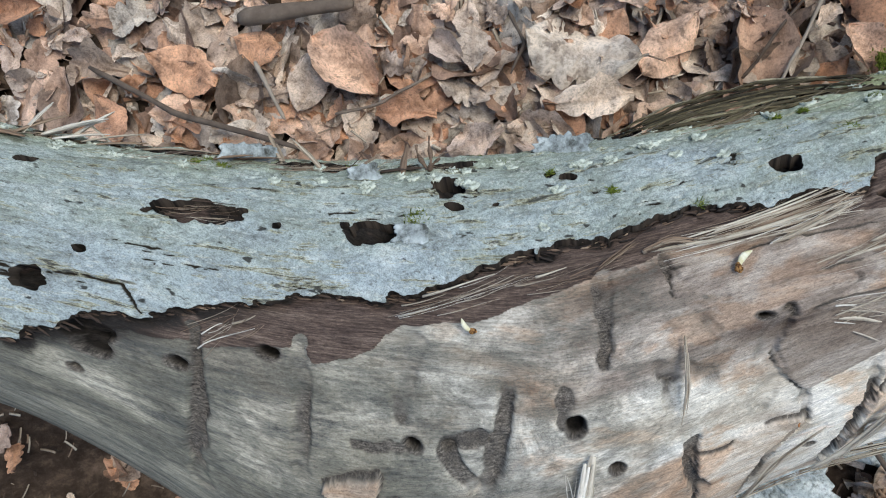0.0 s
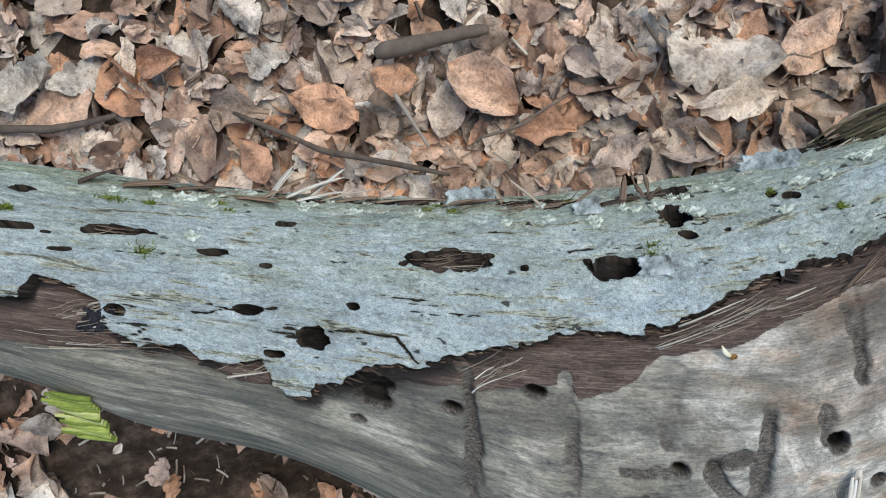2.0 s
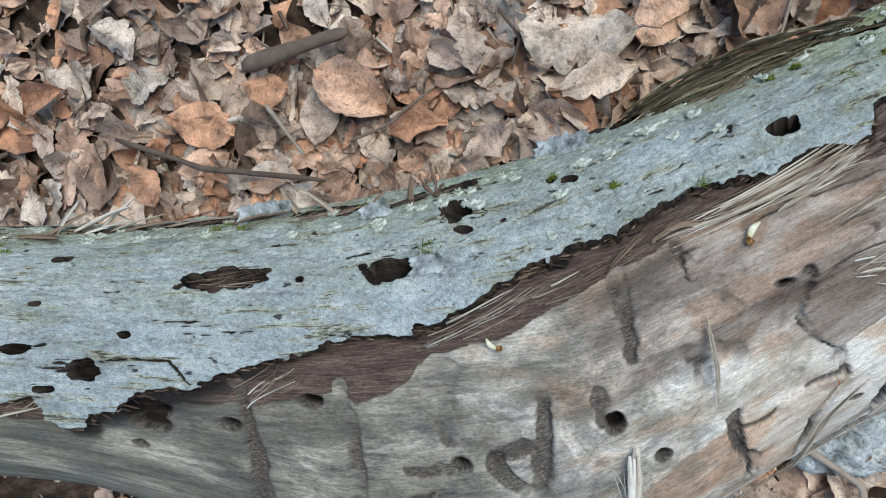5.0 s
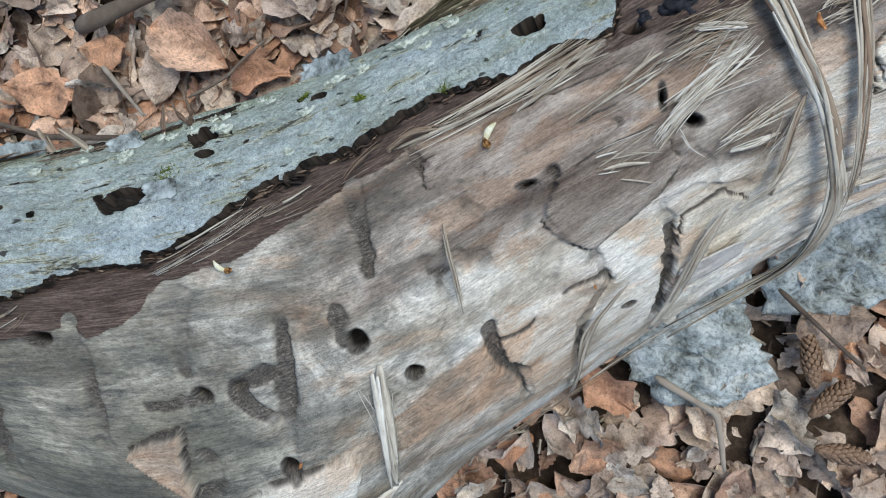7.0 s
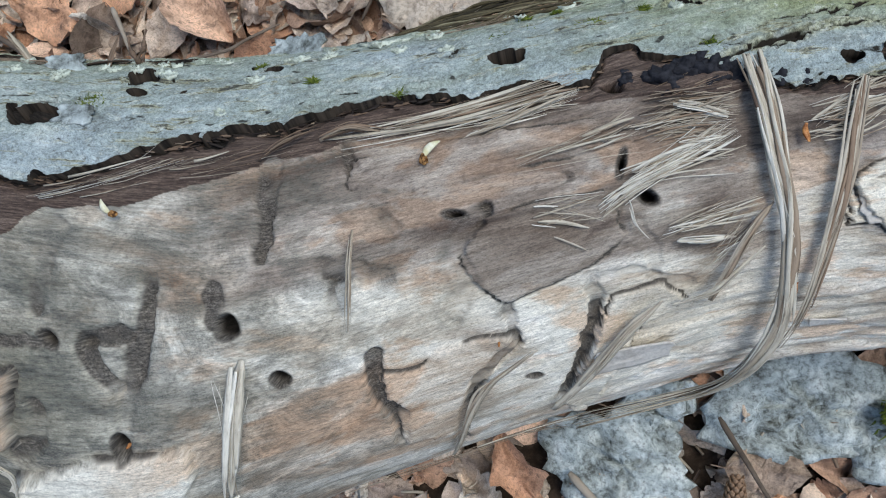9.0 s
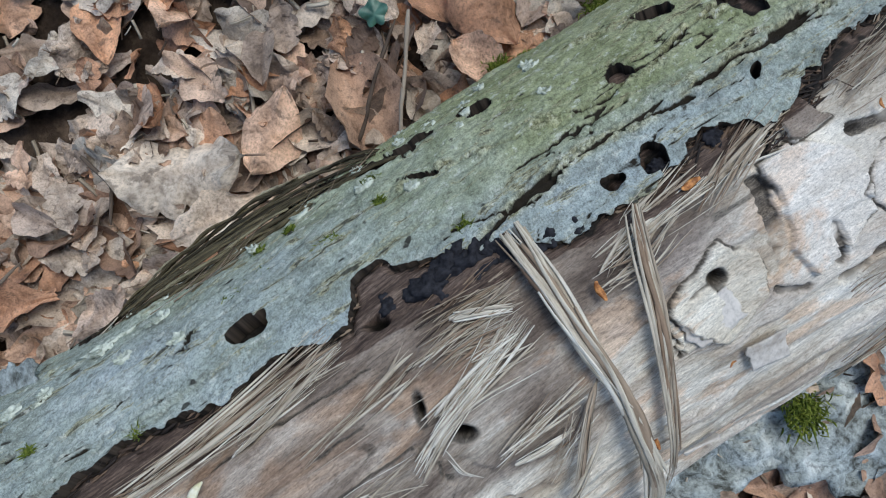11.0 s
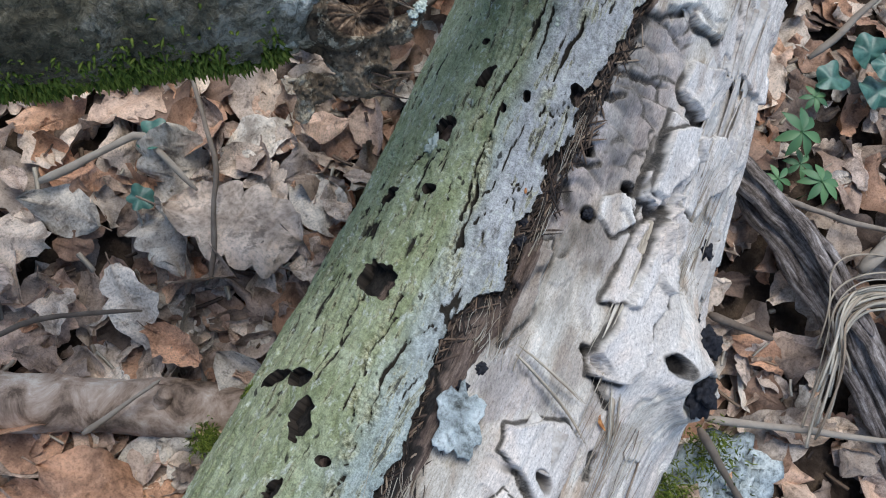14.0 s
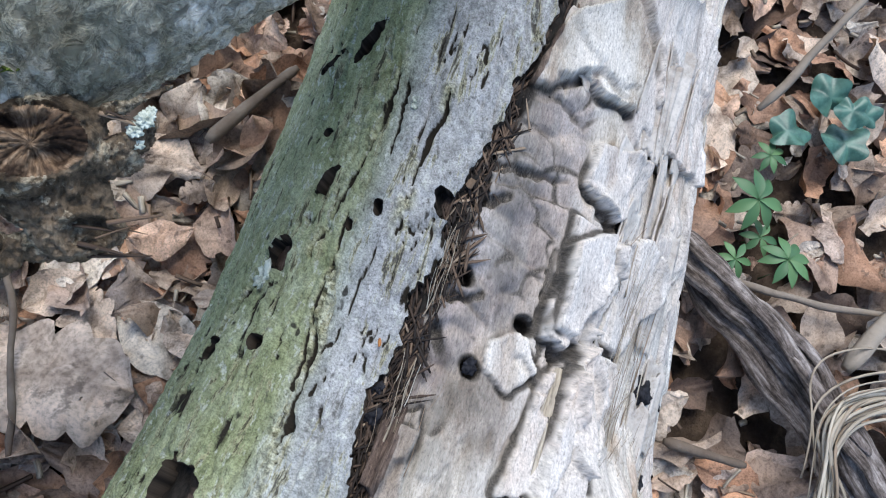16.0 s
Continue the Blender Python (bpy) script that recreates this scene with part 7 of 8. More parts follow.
# leaves that can be told apart: stalk end, tip, kind, height, roll
MARKED = [
    (-0.425, 0.200, -0.385, 0.181, 0, 0.02, 4), (-0.359, 0.188, -0.315, 0.135, 4, 0.024, 1), (-0.380, 0.132, -0.356, 0.178, 8, 0.022, 3),
    (-0.180, 0.101, -0.121, 0.100, 6, 0.03, 2), (-0.577, 0.212, -0.522, 0.191, 5, 0.02, 7), (-0.493, 0.198, -0.440, 0.161, 8, 0.024, 4),
    (-0.111, 0.120, -0.195, 0.154, 3, 0.024, 6), (-0.115, 0.112, -0.070, 0.150, 0, 0.026, 1), (-0.778, 0.261, -0.704, 0.283, 9, 0.022, 5),
    (-0.754, 0.240, -0.675, 0.250, 12, 0.022, 1), (-0.630, 0.263, -0.585, 0.258, 4, 0.02, 9), (-0.320, 0.123, -0.272, 0.114, 5, 0.02, 9),
    (-0.266, 0.080, -0.222, 0.092, 13, 0.022, 0), (-0.534, 0.132, -0.547, 0.176, 8, 0.02, 9), (0.001, 0.200, 0.010, 0.150, 0, 0.024, 3),
    (0.057, 0.165, 0.068, 0.100, 12, 0.03, 9), (0.035, 0.125, 0.046, 0.080, 4, 0.02, 1), (0.218, 0.205, 0.250, 0.118, 7, 0.026, 8),
    (0.154, 0.163, 0.155, 0.122, 9, 0.022, 4), (0.172, 0.208, 0.146, 0.156, 6, 0.022, 6), (0.314, 0.165, 0.336, 0.140, 0, 0.022, 1),
    (-0.147, -0.175, -0.125, -0.226, 5, 0.02, 9), (-0.005, -0.203, 0.048, -0.213, 3, 0.022, 7), (0.10, 0.30, 0.13, 0.24, 8, 0.02, 0)]
marked_xy = []
for x0, y0, x1, y1, k, z, tn in MARKED:
    m = leaf_pose((x0 + x1) / 2, (y0 + y1) / 2, z, math.degrees(math.atan2(y1 - y0, x1 - x0)), rng.uniform(-8, 8), rng.uniform(-10, 10), 1.0 * math.hypot(x1 - x0, y1 - y0))
    dead_leaf(tn, k, m, ("curled dry brown beech leaf on the leaf litter", "broad lobed dry oak leaf on the leaf litter")[k % 4 == 3])
    marked_xy.append(((x0 + x1) / 2, (y0 + y1) / 2))
marked_xy = np.array(marked_xy)

singles, litter = 0, Soup()
for k in range(10000):
    x, y = rng.uniform(-0.98, 1.0), rng.uniform(-0.58, 0.72)
    if k > 8900:
        x, y = rng.uniform(-0.8, 0.5), rng.uniform(0.05, 0.2)
    lay = rng.uniform(0, 1)
    z = float(ground_z(x, y)) + 0.003 + 0.021 * lay
    size = float(np.clip(rng.normal(0.036, 0.014), 0.010, 0.072))
    if in_log(x, y, z, 0.012):
        continue
    if -0.85 < x < -0.28 and -0.35 < y < 0.02 and rng.uniform() < 0.76:
        continue
    near = np.hypot(*(marked_xy - (x, y)).T).min()
    if near < 0.03 and lay > 0.55:
        z -= 0.012
    which = int(rng.integers(0, 16))
    m = leaf_pose(x, y, z, rng.uniform(0, 360), rng.normal(0, 19), rng.normal(0, 21) + (180 if rng.uniform() < 0.45 else 0), size)
    if lay > 0.72 and singles < 270 and -0.8 < x < 0.6 and (0.08 < y < 0.32 or -0.3 < y < -0.16):
        dead_leaf(int(rng.integers(0, 11)), which, m, ("dry tan-brown beech leaf on the leaf litter", "dry lobed oak leaf on the leaf litter")[which % 4 == 3])
        singles += 1
        continue
    V, F, vn, stalk, sf = PLAIN[which]
    M4 = np.array(m)
    litter.add(V @ M4[:3, :3].T + M4[:3, 3], F, rng.uniform(), vn)
# farther off the litter goes on, in plainer leaves
FAR_V = np.array([(-0.5, 0, 0.02), (-0.2, -0.26, 0.09), (-0.2, 0, 0), (-0.2, 0.26, 0.06), (0.2, -0.22, 0.03), (0.2, 0, 0.0), (0.2, 0.24, 0.12), (0.5, 0, 0.08)])
FAR_F = [(0, 1, 2), (0, 2, 3), (1, 4, 5, 2), (2, 5, 6, 3), (4, 7, 5), (5, 7, 6)]
for k in range(16000):
    rad, th = 0.62 + 3.6 * rng.uniform() ** 1.5, rng.uniform(0, 2 * math.pi)
    x, y = 1.25 * rad * math.cos(th), rad * math.sin(th)
    if abs(x) < 0.95 and -0.55 < y < 0.68:
        continue
    z = float(ground_z(x, y)) + rng.uniform(0.003, 0.022)
    M4 = np.array(leaf_pose(x, y, z, rng.uniform(0, 360), rng.normal(0, 16), rng.normal(0, 16), rng.uniform(0.04, 0.085)))
    litter.add(FAR_V @ M4[:3, :3].T + M4[:3, 3], FAR_F, rng.uniform())
tagged(new("leaf_litter", litter.mesh("leaf_litter", [LEAF])), "deep litter of dry brown beech and oak leaves", "leaf litter", kind="stuff")

crumbs = Soup()
for k in range(3500):
    x, y = rng.uniform(-0.9, 0.95), rng.uniform(-0.5, 0.6)
    z = float(ground_z(x, y)) + rng.uniform(0.004, 0.024)
    if in_log(x, y, z, 0.008):
        continue
    yaw, ln = rng.uniform(0, 6.28), rng.uniform(0.003, 0.02)
    t = np.linspace(-0.5, 0.5, 4)[:, None]
    d = np.array([math.cos(yaw), math.sin(yaw), rng.normal(0, 0.25)])
    v, f = sweep(np.array([x, y, z]) + d * t * ln + np.array([0, 0, 0.3]) * ln * t ** 2, rng.uniform(0.0005, 0.0018), 4, rng.uniform(0.3, 1))
    crumbs.add(v, f, float(rng.uniform(0.05, 0.8)), sides=4)
tagged(new("litter_crumbs", crumbs.mesh("litter_crumbs", [FIBRE])), "crumbs of twigs and broken leaves on the litter", "debris", kind="stuff")


def twig(name, pts, r0, r1, label, mat_=None, sides=7, cat="twig", knots=0.26):
    pts = np.asarray(pts, float)
    n = max(14, 6 * len(pts)) if sides < 10 else 90
    q = np.linspace(0, len(pts) - 1, n)
    P = np.stack([np.interp(q, np.arange(len(pts)), pts[:, c]) for c in range(3)], -1)
    ln = np.linalg.norm(pts[-1] - pts[0])
    P += (0.04 if sides < 10 else 0.03) * ln * (np.stack([fbm(q * 1.3 + c * 9, q * 0 + r0 * 999, 3, 81 + c) for c in range(3)], -1) - 0.5)
    rad = (r0 + (r1 - r0) * np.linspace(0, 1, n)) * (1 - 0.45 * np.abs(np.linspace(-1, 1, n)) ** 14) * (1 + knots * (2 * vnoise(q * 3, q * 0 + r0 * 77, 85) - 1))
    v, f = sweep(P, rad, sides)
    if sides > 9:
        lump = fbm(v[:, 0] * 45 + v[:, 2] * 60, v[:, 1] * 45 + v[:, 2] * 30, 4, 83) - 0.5
        groove = np.abs(fbm(v[:, 0] * 20 + v[:, 1] * 20, v[:, 2] * 260, 3, 84) - 0.5)
        mid = P[np.repeat(np.arange(len(P)), sides)]
        v = mid + (v - mid) * (1 + knots * (2.6 * lump + 1.8 * groove))[:, None]
    s = Soup()
    s.add(v, f, rng.uniform())
    return thing(name, s.mesh(name, [mat_ or TWIG]), label, cat, "twigs" if cat == "twig" else "")


for pts, r0, r1 in (
    ([(-0.545, 0.199, 0.028), (-0.474, 0.145, 0.034), (-0.375, 0.100, 0.04)], 0.0024, 0.0026), ([(-0.406, 0.176, 0.03), (-0.388, 0.126, 0.034)], 0.0022, 0.0016),
    ([(-0.347, 0.122, 0.035), (-0.31, 0.125, 0.034), (-0.272, 0.138, 0.03)], 0.0014, 0.0012), ([(-0.80, 0.25, 0.028), (-0.722, 0.228, 0.028), (-0.652, 0.223, 0.03)], 0.0045, 0.003),
    ([(-0.204, 0.177, 0.03), (-0.196, 0.150, 0.03), (-0.21, 0.13, 0.028)], 0.0016, 0.0012), ([(-0.415, 0.212, 0.03), (-0.32, 0.204, 0.034)], 0.007, 0.005),
    ([(0.020, 0.150, 0.035), (-0.009, 0.107, 0.035), (-0.026, 0.080, 0.03)], 0.0016, 0.0012), ([(0.287, -0.152, 0.05), (0.267, -0.215, 0.02)], 0.003, 0.0024),
    ([(0.088, 0.151, 0.045), (0.135, 0.133, 0.05)], 0.002, 0.001), ([(-0.046, 0.096, 0.03), (-0.029, 0.114, 0.034), (0.01, 0.15, 0.03)], 0.0014, 0.0012),
    ([(0.05, 0.26, 0.03), (0.12, 0.22, 0.035), (0.16, 0.17, 0.03)], 0.002, 0.0015), ([(0.19, 0.27, 0.03), (0.25, 0.24, 0.03), (0.24, 0.19, 0.03)], 0.003, 0.002),
    ([(0.20, 0.15, 0.03), (0.26, 0.19, 0.035), (0.31, 0.25, 0.03)], 0.002, 0.0015), ([(0.38, 0.16, 0.03), (0.44, 0.14, 0.035)], 0.004, 0.003),
    ([(-0.10, -0.20, 0.03), (-0.07, -0.24, 0.03), (-0.08, -0.28, 0.03)], 0.003, 0.002), ([(0.0, -0.17, 0.03), (0.03, -0.24, 0.035)], 0.002, 0.0016),
    ([(0.36, -0.13, 0.03), (0.37, -0.175, 0.03)], 0.003, 0.0024), ([(0.44, -0.20, 0.04), (0.50, -0.22, 0.045), (0.58, -0.23, 0.04)], 0.005, 0.0045),
    ([(0.46, -0.13, 0.03), (0.47, -0.18, 0.035), (0.5, -0.25, 0.03)], 0.0025, 0.0018), ([(0.30, -0.16, 0.03), (0.33, -0.22, 0.03), (0.36, -0.28, 0.03)], 0.003, 0.002),
    ([(0.56, -0.10, 0.04), (0.66, -0.13, 0.05), (0.8, -0.14, 0.05)], 0.003, 0.002), ([(0.36, 0.19, 0.03), (0.42, 0.24, 0.03)], 0.006, 0.005)):
    twig("twig", pts, r0, r1, "thin dry twig on the leaf litter")

branch = twig("fallen_branch", [(-0.12, 0.54, 0.02), (0.026, 0.286, 0.018), (0.079, 0.196, 0.018), (0.150, 0.075, 0.014)], 0.0165, 0.017, "barkless grey-brown branch lying on the litter", BRANCH, 30, "branch", 0.08)


def offshoot(name, parent, pts, r0, r1, mat_):
    s = Soup()
    q = np.linspace(0, len(pts) - 1, 12)
    P_ = np.stack([np.interp(q, np.arange(len(pts)), np.array(pts)[:, c]) for c in range(3)], -1)
    v, f = sweep(P_, np.linspace(r0, r1, 12) * (0.85 + 0.3 * vnoise(q * 4, q * 0 + r0 * 500, 87)), 9)
    s.add(v, f)
    part(name, s.mesh(name, [mat_]), parent)


offshoot("branch_stub", branch, [(0.06, 0.225, 0.03), (0.068, 0.235, 0.045)], 0.009, 0.006, BRANCH)
offshoot("branch_stub", branch, [(0.118, 0.128, 0.024), (0.13, 0.128, 0.038)], 0.007, 0.005, BRANCH)
offshoot("branch_stub", branch, [(-0.02, 0.36, 0.026), (-0.03, 0.352, 0.046)], 0.008, 0.005, BRANCH)


def slab(name, cx, cy, rx, ry, rot, z, mat_, label, cat, seed, thick=0.007):
    n, m = 44, 9
    th = np.linspace(0, 2 * math.pi, n, endpoint=False)
    edge = 0.5 + 1.0 * fbm(np.cos(th) * 2.4 + seed, np.sin(th) * 2.4, 5, seed)
    V = []
    for k in range(m + 1):
        q = k / m
        a, d = np.cos(th) * edge * q * rx, np.sin(th) * edge * q * ry
        V.append(np.stack([a, d, thick * (1.5 - 0.5 * q * q) + 0.016 * (fbm(a * 50 + seed, d * 50, 4, seed + 1) - 0.5) - 0.006 * (np.abs(fbm(a * 28 + seed, d * 28, 3, seed + 5) - 0.5) < 0.035)], -1))
    V.append(V[-1] * [0.97, 0.97, 0] - np.array([0, 0, 0.004]))
    F = [(k * n + j, k * n + (j + 1) % n, (k + 1) * n + (j + 1) % n, (k + 1) * n + j) for k in range(m + 1) for j in range(n)]
    F.append(tuple((m + 1) * n + j for j in range(n)))
    s = Soup()
    s.add(np.concatenate(V), F, 0.5)
    thing(name, s.mesh(name, [mat_]), label, cat, "bark slabs", at=pose(cx, cy, z, rng.uniform(-6, 6), rng.uniform(-6, 6), rot))


for k, (cx, cy, rx, ry, rot) in enumerate([(-0.065, -0.200, 0.05, 0.036, -20), (0.055, -0.172, 0.06, 0.035, -5), (0.14, -0.205, 0.06, 0.034, 10), (0.235, -0.185, 0.07, 0.030, -5), (0.28, -0.20, 0.03, 0.03, 0), (-0.04, -0.165, 0.03, 0.02, 30)]):
    slab("bark_slab", cx, cy, rx, ry, rot, 0.012, SLAB, "pale blue-grey slab of lichened bark on the ground", "bark slab", 200 + k)

# mossy clumps on the ground
for mx, my, mr, mh in ((0.105, -0.178, 0.012, 0.008), (0.282, -0.172, 0.022, 0.006), (0.246, -0.162, 0.016, 0.006), (0.12, 0.092, 0.01, 0.006), (0.05, 0.09, 0.008, 0.006)):
    moss_tuft("moss_tuft", 420, (mr, mr), mh, "dark olive moss clump on the ground", Matrix.Translation((mx, my, 0.032)))


sm = Soup()
rim = np.array([(0, -0.003, 0), (0, 0.003, 0), (0.007, 0.0034, 0.0028), (0.0105, 0, 0.0022), (0.007, -0.0034, 0.0028)])
sm.add(np.concatenate([rim, rim - [0, 0, 0.0008]]), [(0, 4, 3, 2, 1), (5, 6, 7, 8, 9), (0, 1, 6, 5), (1, 2, 7, 6), (2, 3, 8, 7), (3, 4, 9, 8), (4, 0, 5, 9)])
SCALE_MESH = sm.mesh("scale", [CONE])


def conifer_cone(x, y, yaw):
    cone = tagged(new("conifer_cone"), "small brown conifer cone lying on the leaf litter", "cone", "conifer cones")
    s = Soup()
    v, f = sweep(np.array([[t, 0, 0] for t in np.linspace(-0.03, 0.03, 12)]), 0.009 * np.sin(np.linspace(0.3, 2.9, 12)), 10)
    s.add(v, f, 0.3)
    part("core", s.mesh("core", [CONE]), cone)
    for k in range(90):
        t = k / 90
        r = 0.010 * math.sin(0.3 + 2.5 * t)
        sc = new("scale", SCALE_MESH)
        sc.parent = cone
        sc.matrix_basis = pose(-0.03 + 0.058 * t, 0, 0, math.degrees(k * 2.39996), 0, 0) @ Matrix.Translation((0, 0, r)) @ pose(0, 0, 0, 0, rng.uniform(-8, 4), 0)
    cone.matrix_world = pose(x, y, 0.028, 0, 4, yaw) @ Matrix.Scale(0.56, 4)


conifer_cone(0.002, -0.256, 20)
conifer_cone(-0.004, -0.293, -30)
conifer_cone(0.001, -0.228, 75)


def woodruff(x, y, z, size, leaves, yaw):
    plant = tagged(new("woodruff_plant"), "small fresh green woodruff with a whorl of leaves", "plant", "woodruff plants")
    s = Soup()
    v, f = sweep([(0, 0, -z), (0.002, 0, -z * 0.5), (0, 0, 0)], 0.0007, 5)
    s.add(v, f)
    part("stem", s.mesh("stem", [GREEN]), plant)
    for k in range(leaves):
        th = np.linspace(0, 1, 8)
        w = 0.185 * np.sin(np.pi * th ** 1.15) + 0.008
        up = 0.3 * th - 0.62 * th ** 2
        V = np.concatenate([np.stack([th, -w, up + 0.05], -1), np.stack([th, 0 * w, up], -1), np.stack([th, w, up + 0.05], -1)]) * size
        F = [(c * 8 + i, c * 8 + i + 1, c * 8 + 9 + i, c * 8 + 8 + i) for c in (0, 1) for i in range(7)]
        s = Soup()
        s.add(V, F)
        lf = part("leaf", s.mesh("leaf", [GREEN]), plant)
        lf.matrix_basis = pose(0, 0, 0, 0, rng.uniform(-12, 6), 360 / leaves * k + rng.uniform(-8, 8))
    plant.matrix_world = pose(x, y, z, rng.uniform(-10, 10), rng.uniform(-10, 10), yaw)


for wx_, wy_, wz_, ws_, wl_ in ((0.485, -0.152, 0.035, 0.016, 8), (0.542, -0.121, 0.03, 0.011, 7), (0.509, -0.123, 0.035, 0.019, 7), (0.474, -0.128, 0.025, 0.012, 6), (0.497, -0.138, 0.02, 0.012, 6), (0.70, -0.13, 0.04, 0.018, 7), (0.075, 0.225, 0.03, 0.012, 4)):
    woodruff(wx_, wy_, wz_, ws_, wl_, rng.uniform(0, 360))


def ivy_leaf(x, y, z, size, yaw):
    th = np.linspace(0, 2 * math.pi, 40, endpoint=False)
    r = size * (0.82 + 0.10 * np.cos(5 * th) + 0.10 * np.cos(th) - 0.16 * np.exp(-((np.abs(th - math.pi)) / 0.3) ** 2) + 0.05 * np.cos(3 * th + size * 900))
    rim = np.stack([np.cos(th) * r, np.sin(th) * r, 0.10 * size * np.cos(5 * th) - 0.25 * size * np.cos(th) ** 2 + 0.15 * size * np.sin(2 * th + size * 700)], -1)
    V = np.concatenate([rim, rim * [0.5, 0.5, 0.2], [[0, 0, -0.05 * size]]])
    F = [(j, (j + 1) % 40, 40 + (j + 1) % 40, 40 + j) for j in range(40)] + [(40 + j, 40 + (j + 1) % 40, 80) for j in range(40)]
    s = Soup()
    s.add(V, F)
    thing("ivy_leaf", s.mesh("ivy_leaf", [IVY]), "dark glossy green ivy leaf over the litter", "leaf", "ivy leaves", at=pose(x, y, z, rng.uniform(-15, 15), rng.uniform(-15, 15), yaw))


for ix, iy, iz, isz in ((0.560, -0.123, 0.035, 0.015), (0.591, -0.137, 0.04, 0.015), (0.572, -0.158, 0.035, 0.017), (0.586, -0.150, 0.045, 0.012), (0.60, -0.165, 0.03, 0.012), (0.253, 0.234, 0.03, 0.014), (0.215, 0.215, 0.03, 0.010), (0.0, 0.16, 0.028, 0.010)):
    ivy_leaf(ix, iy, iz, isz, rng.uniform(0, 360))

# old root and pale bast on the near side of the log
root = tagged(new("old_root"), "grey split root, hollow and furrowed, beside the log", "root")
ROOT_LINE = np.array([(0.470, -0.075, 0.022), (0.447, -0.112, 0.038), (0.425, -0.170, 0.044), (0.393, -0.228, 0.040), (0.360, -0.283, 0.026), (0.31, -0.36, 0.0)])


def root_rail(shift, lift, r0, r1, e0, e1, seed, flat=0.6, sides=26):
    """One long splintered rail of the root, furrowed along its length."""
    q = np.linspace(e0, e1, 70)
    mid = np.stack([np.convolve(np.pad(np.interp(q, np.linspace(0, 1, 6), ROOT_LINE[:, c]), 6, mode="edge"), np.ones(13) / 13, mode="valid") for c in range(3)], -1)
    mid += np.array([0.86, 0.5, 0]) * (shift * (0.6 + 0.7 * q))[:, None] + np.array([0, 0, 1.0]) * lift + 0.012 * (np.stack([fbm(q * 6 + c * 9 + seed, q * 0 + seed, 3, seed + c) for c in range(3)], -1) - 0.5)
    rad = np.interp(q, (e0, e1), (r0, r1)) * (0.7 + 0.6 * fbm(q * 8 + seed, q * 0 + 2, 3, seed + 5)) * (1 - np.abs(np.linspace(-1, 1, 70)) ** 10 * 0.85)
    v, f = sweep(mid, rad, sides, flat)
    ring = v.reshape(70, sides, 3)
    an_ = np.arange(sides) * 2 * math.pi / sides
    cut = 0.72 + 0.55 * fbm(np.repeat(q[:, None] * 5, sides, 1) + seed, np.cos(an_)[None] * 3.2 + np.sin(an_)[None] * 2.1 + 0 * q[:, None], 4, seed + 7)
    v = (mid[:, None] + (ring - mid[:, None]) * cut[..., None]).reshape(-1, 3)
    s = Soup()
    s.add(v, f, 0.5, sides=sides)
    part("root_rail", s.mesh("root_rail", [RAIL]), root)


root_rail(0.006, 0.004, 0.010, 0.012, 0.0, 1.0, 211)
root_rail(0.017, -0.004, 0.009, 0.010, 0.06, 0.92, 223)
root_rail(-0.010, -0.008, 0.007, 0.010, 0.10, 1.0, 227)
root_rail(0.010, 0.012, 0.0035, 0.004, 0.08, 0.62, 229, 0.45, 14)
root_rail(0.021, 0.006, 0.003, 0.004, 0.3, 0.95, 233, 0.45, 14)
root_rail(-0.002, 0.010, 0.003, 0.003, 0.35, 0.8, 239, 0.45, 14)
for k in range(16):
    o = rng.normal(0, 0.009)
    w = rng.normal(0, 0.007)
    pts = [(0.32 + o, -0.225 + w, 0.03), (0.375 + o, -0.205 + w, 0.055), (0.405 + w, -0.188 + o, 0.06), (0.435 + o, -0.215 + w, 0.055), (0.46 + w, -0.27 + o, 0.03)]
    q = np.linspace(0, 4, 26)
    P = np.stack([np.interp(q, np.arange(5), np.array(pts)[:, c]) for c in range(3)], -1)
    P = np.stack([np.convolve(np.pad(P[:, c], 3, mode="edge"), np.ones(7) / 7, mode="valid") for c in range(3)], -1)
    P[:, 2] += 0.004 * np.sin(q * 2 + k)
    s = Soup()
    v, f = sweep(P[int(rng.integers(0, 7)):26 - int(rng.integers(0, 7))], rng.uniform(0.0004, 0.0012), 5, 0.5)
    s.add(v, f, float(rng.uniform(0.35, 0.85)), sides=5)
    thing("bast_fibre", s.mesh("bast_fibre", [FIBRE]), "pale looped strand of dry bast on the litter", "fibre", "loose bast")

# ---------------- the mossy limb that lies across ----------------
limb = tagged(new("mossy_limb"), "thick grey limb with moss and a broken branch stub", "branch")
LP = np.array([(0.02, 0.46, 0.21), (0.17, 0.305, 0.226), (0.255, 0.211, 0.236), (0.295, 0.172, 0.238), (0.338, 0.147, 0.24), (0.392, 0.123, 0.243), (0.50, 0.112, 0.25), (0.85, 0.18, 0.29)])
q = np.linspace(0, 7, 260)
P = np.stack([np.interp(q, np.arange(8), LP[:, c]) for c in range(3)], -1)
tan = np.gradient(P, axis=0)
tan /= np.linalg.norm(tan, axis=1)[:, None]
side = np.cross(tan, (0, 0, 1.0))
side /= np.linalg.norm(side, axis=1)[:, None]
upv = np.cross(side, tan)
an = np.linspace(0, 2 * math.pi, 150, endpoint=False)
R0 = 0.041 + 0.004 * np.exp(-((q - 3.2) / 0.6) ** 2)
Q, AN = np.meshgrid(q, an, indexing="ij")
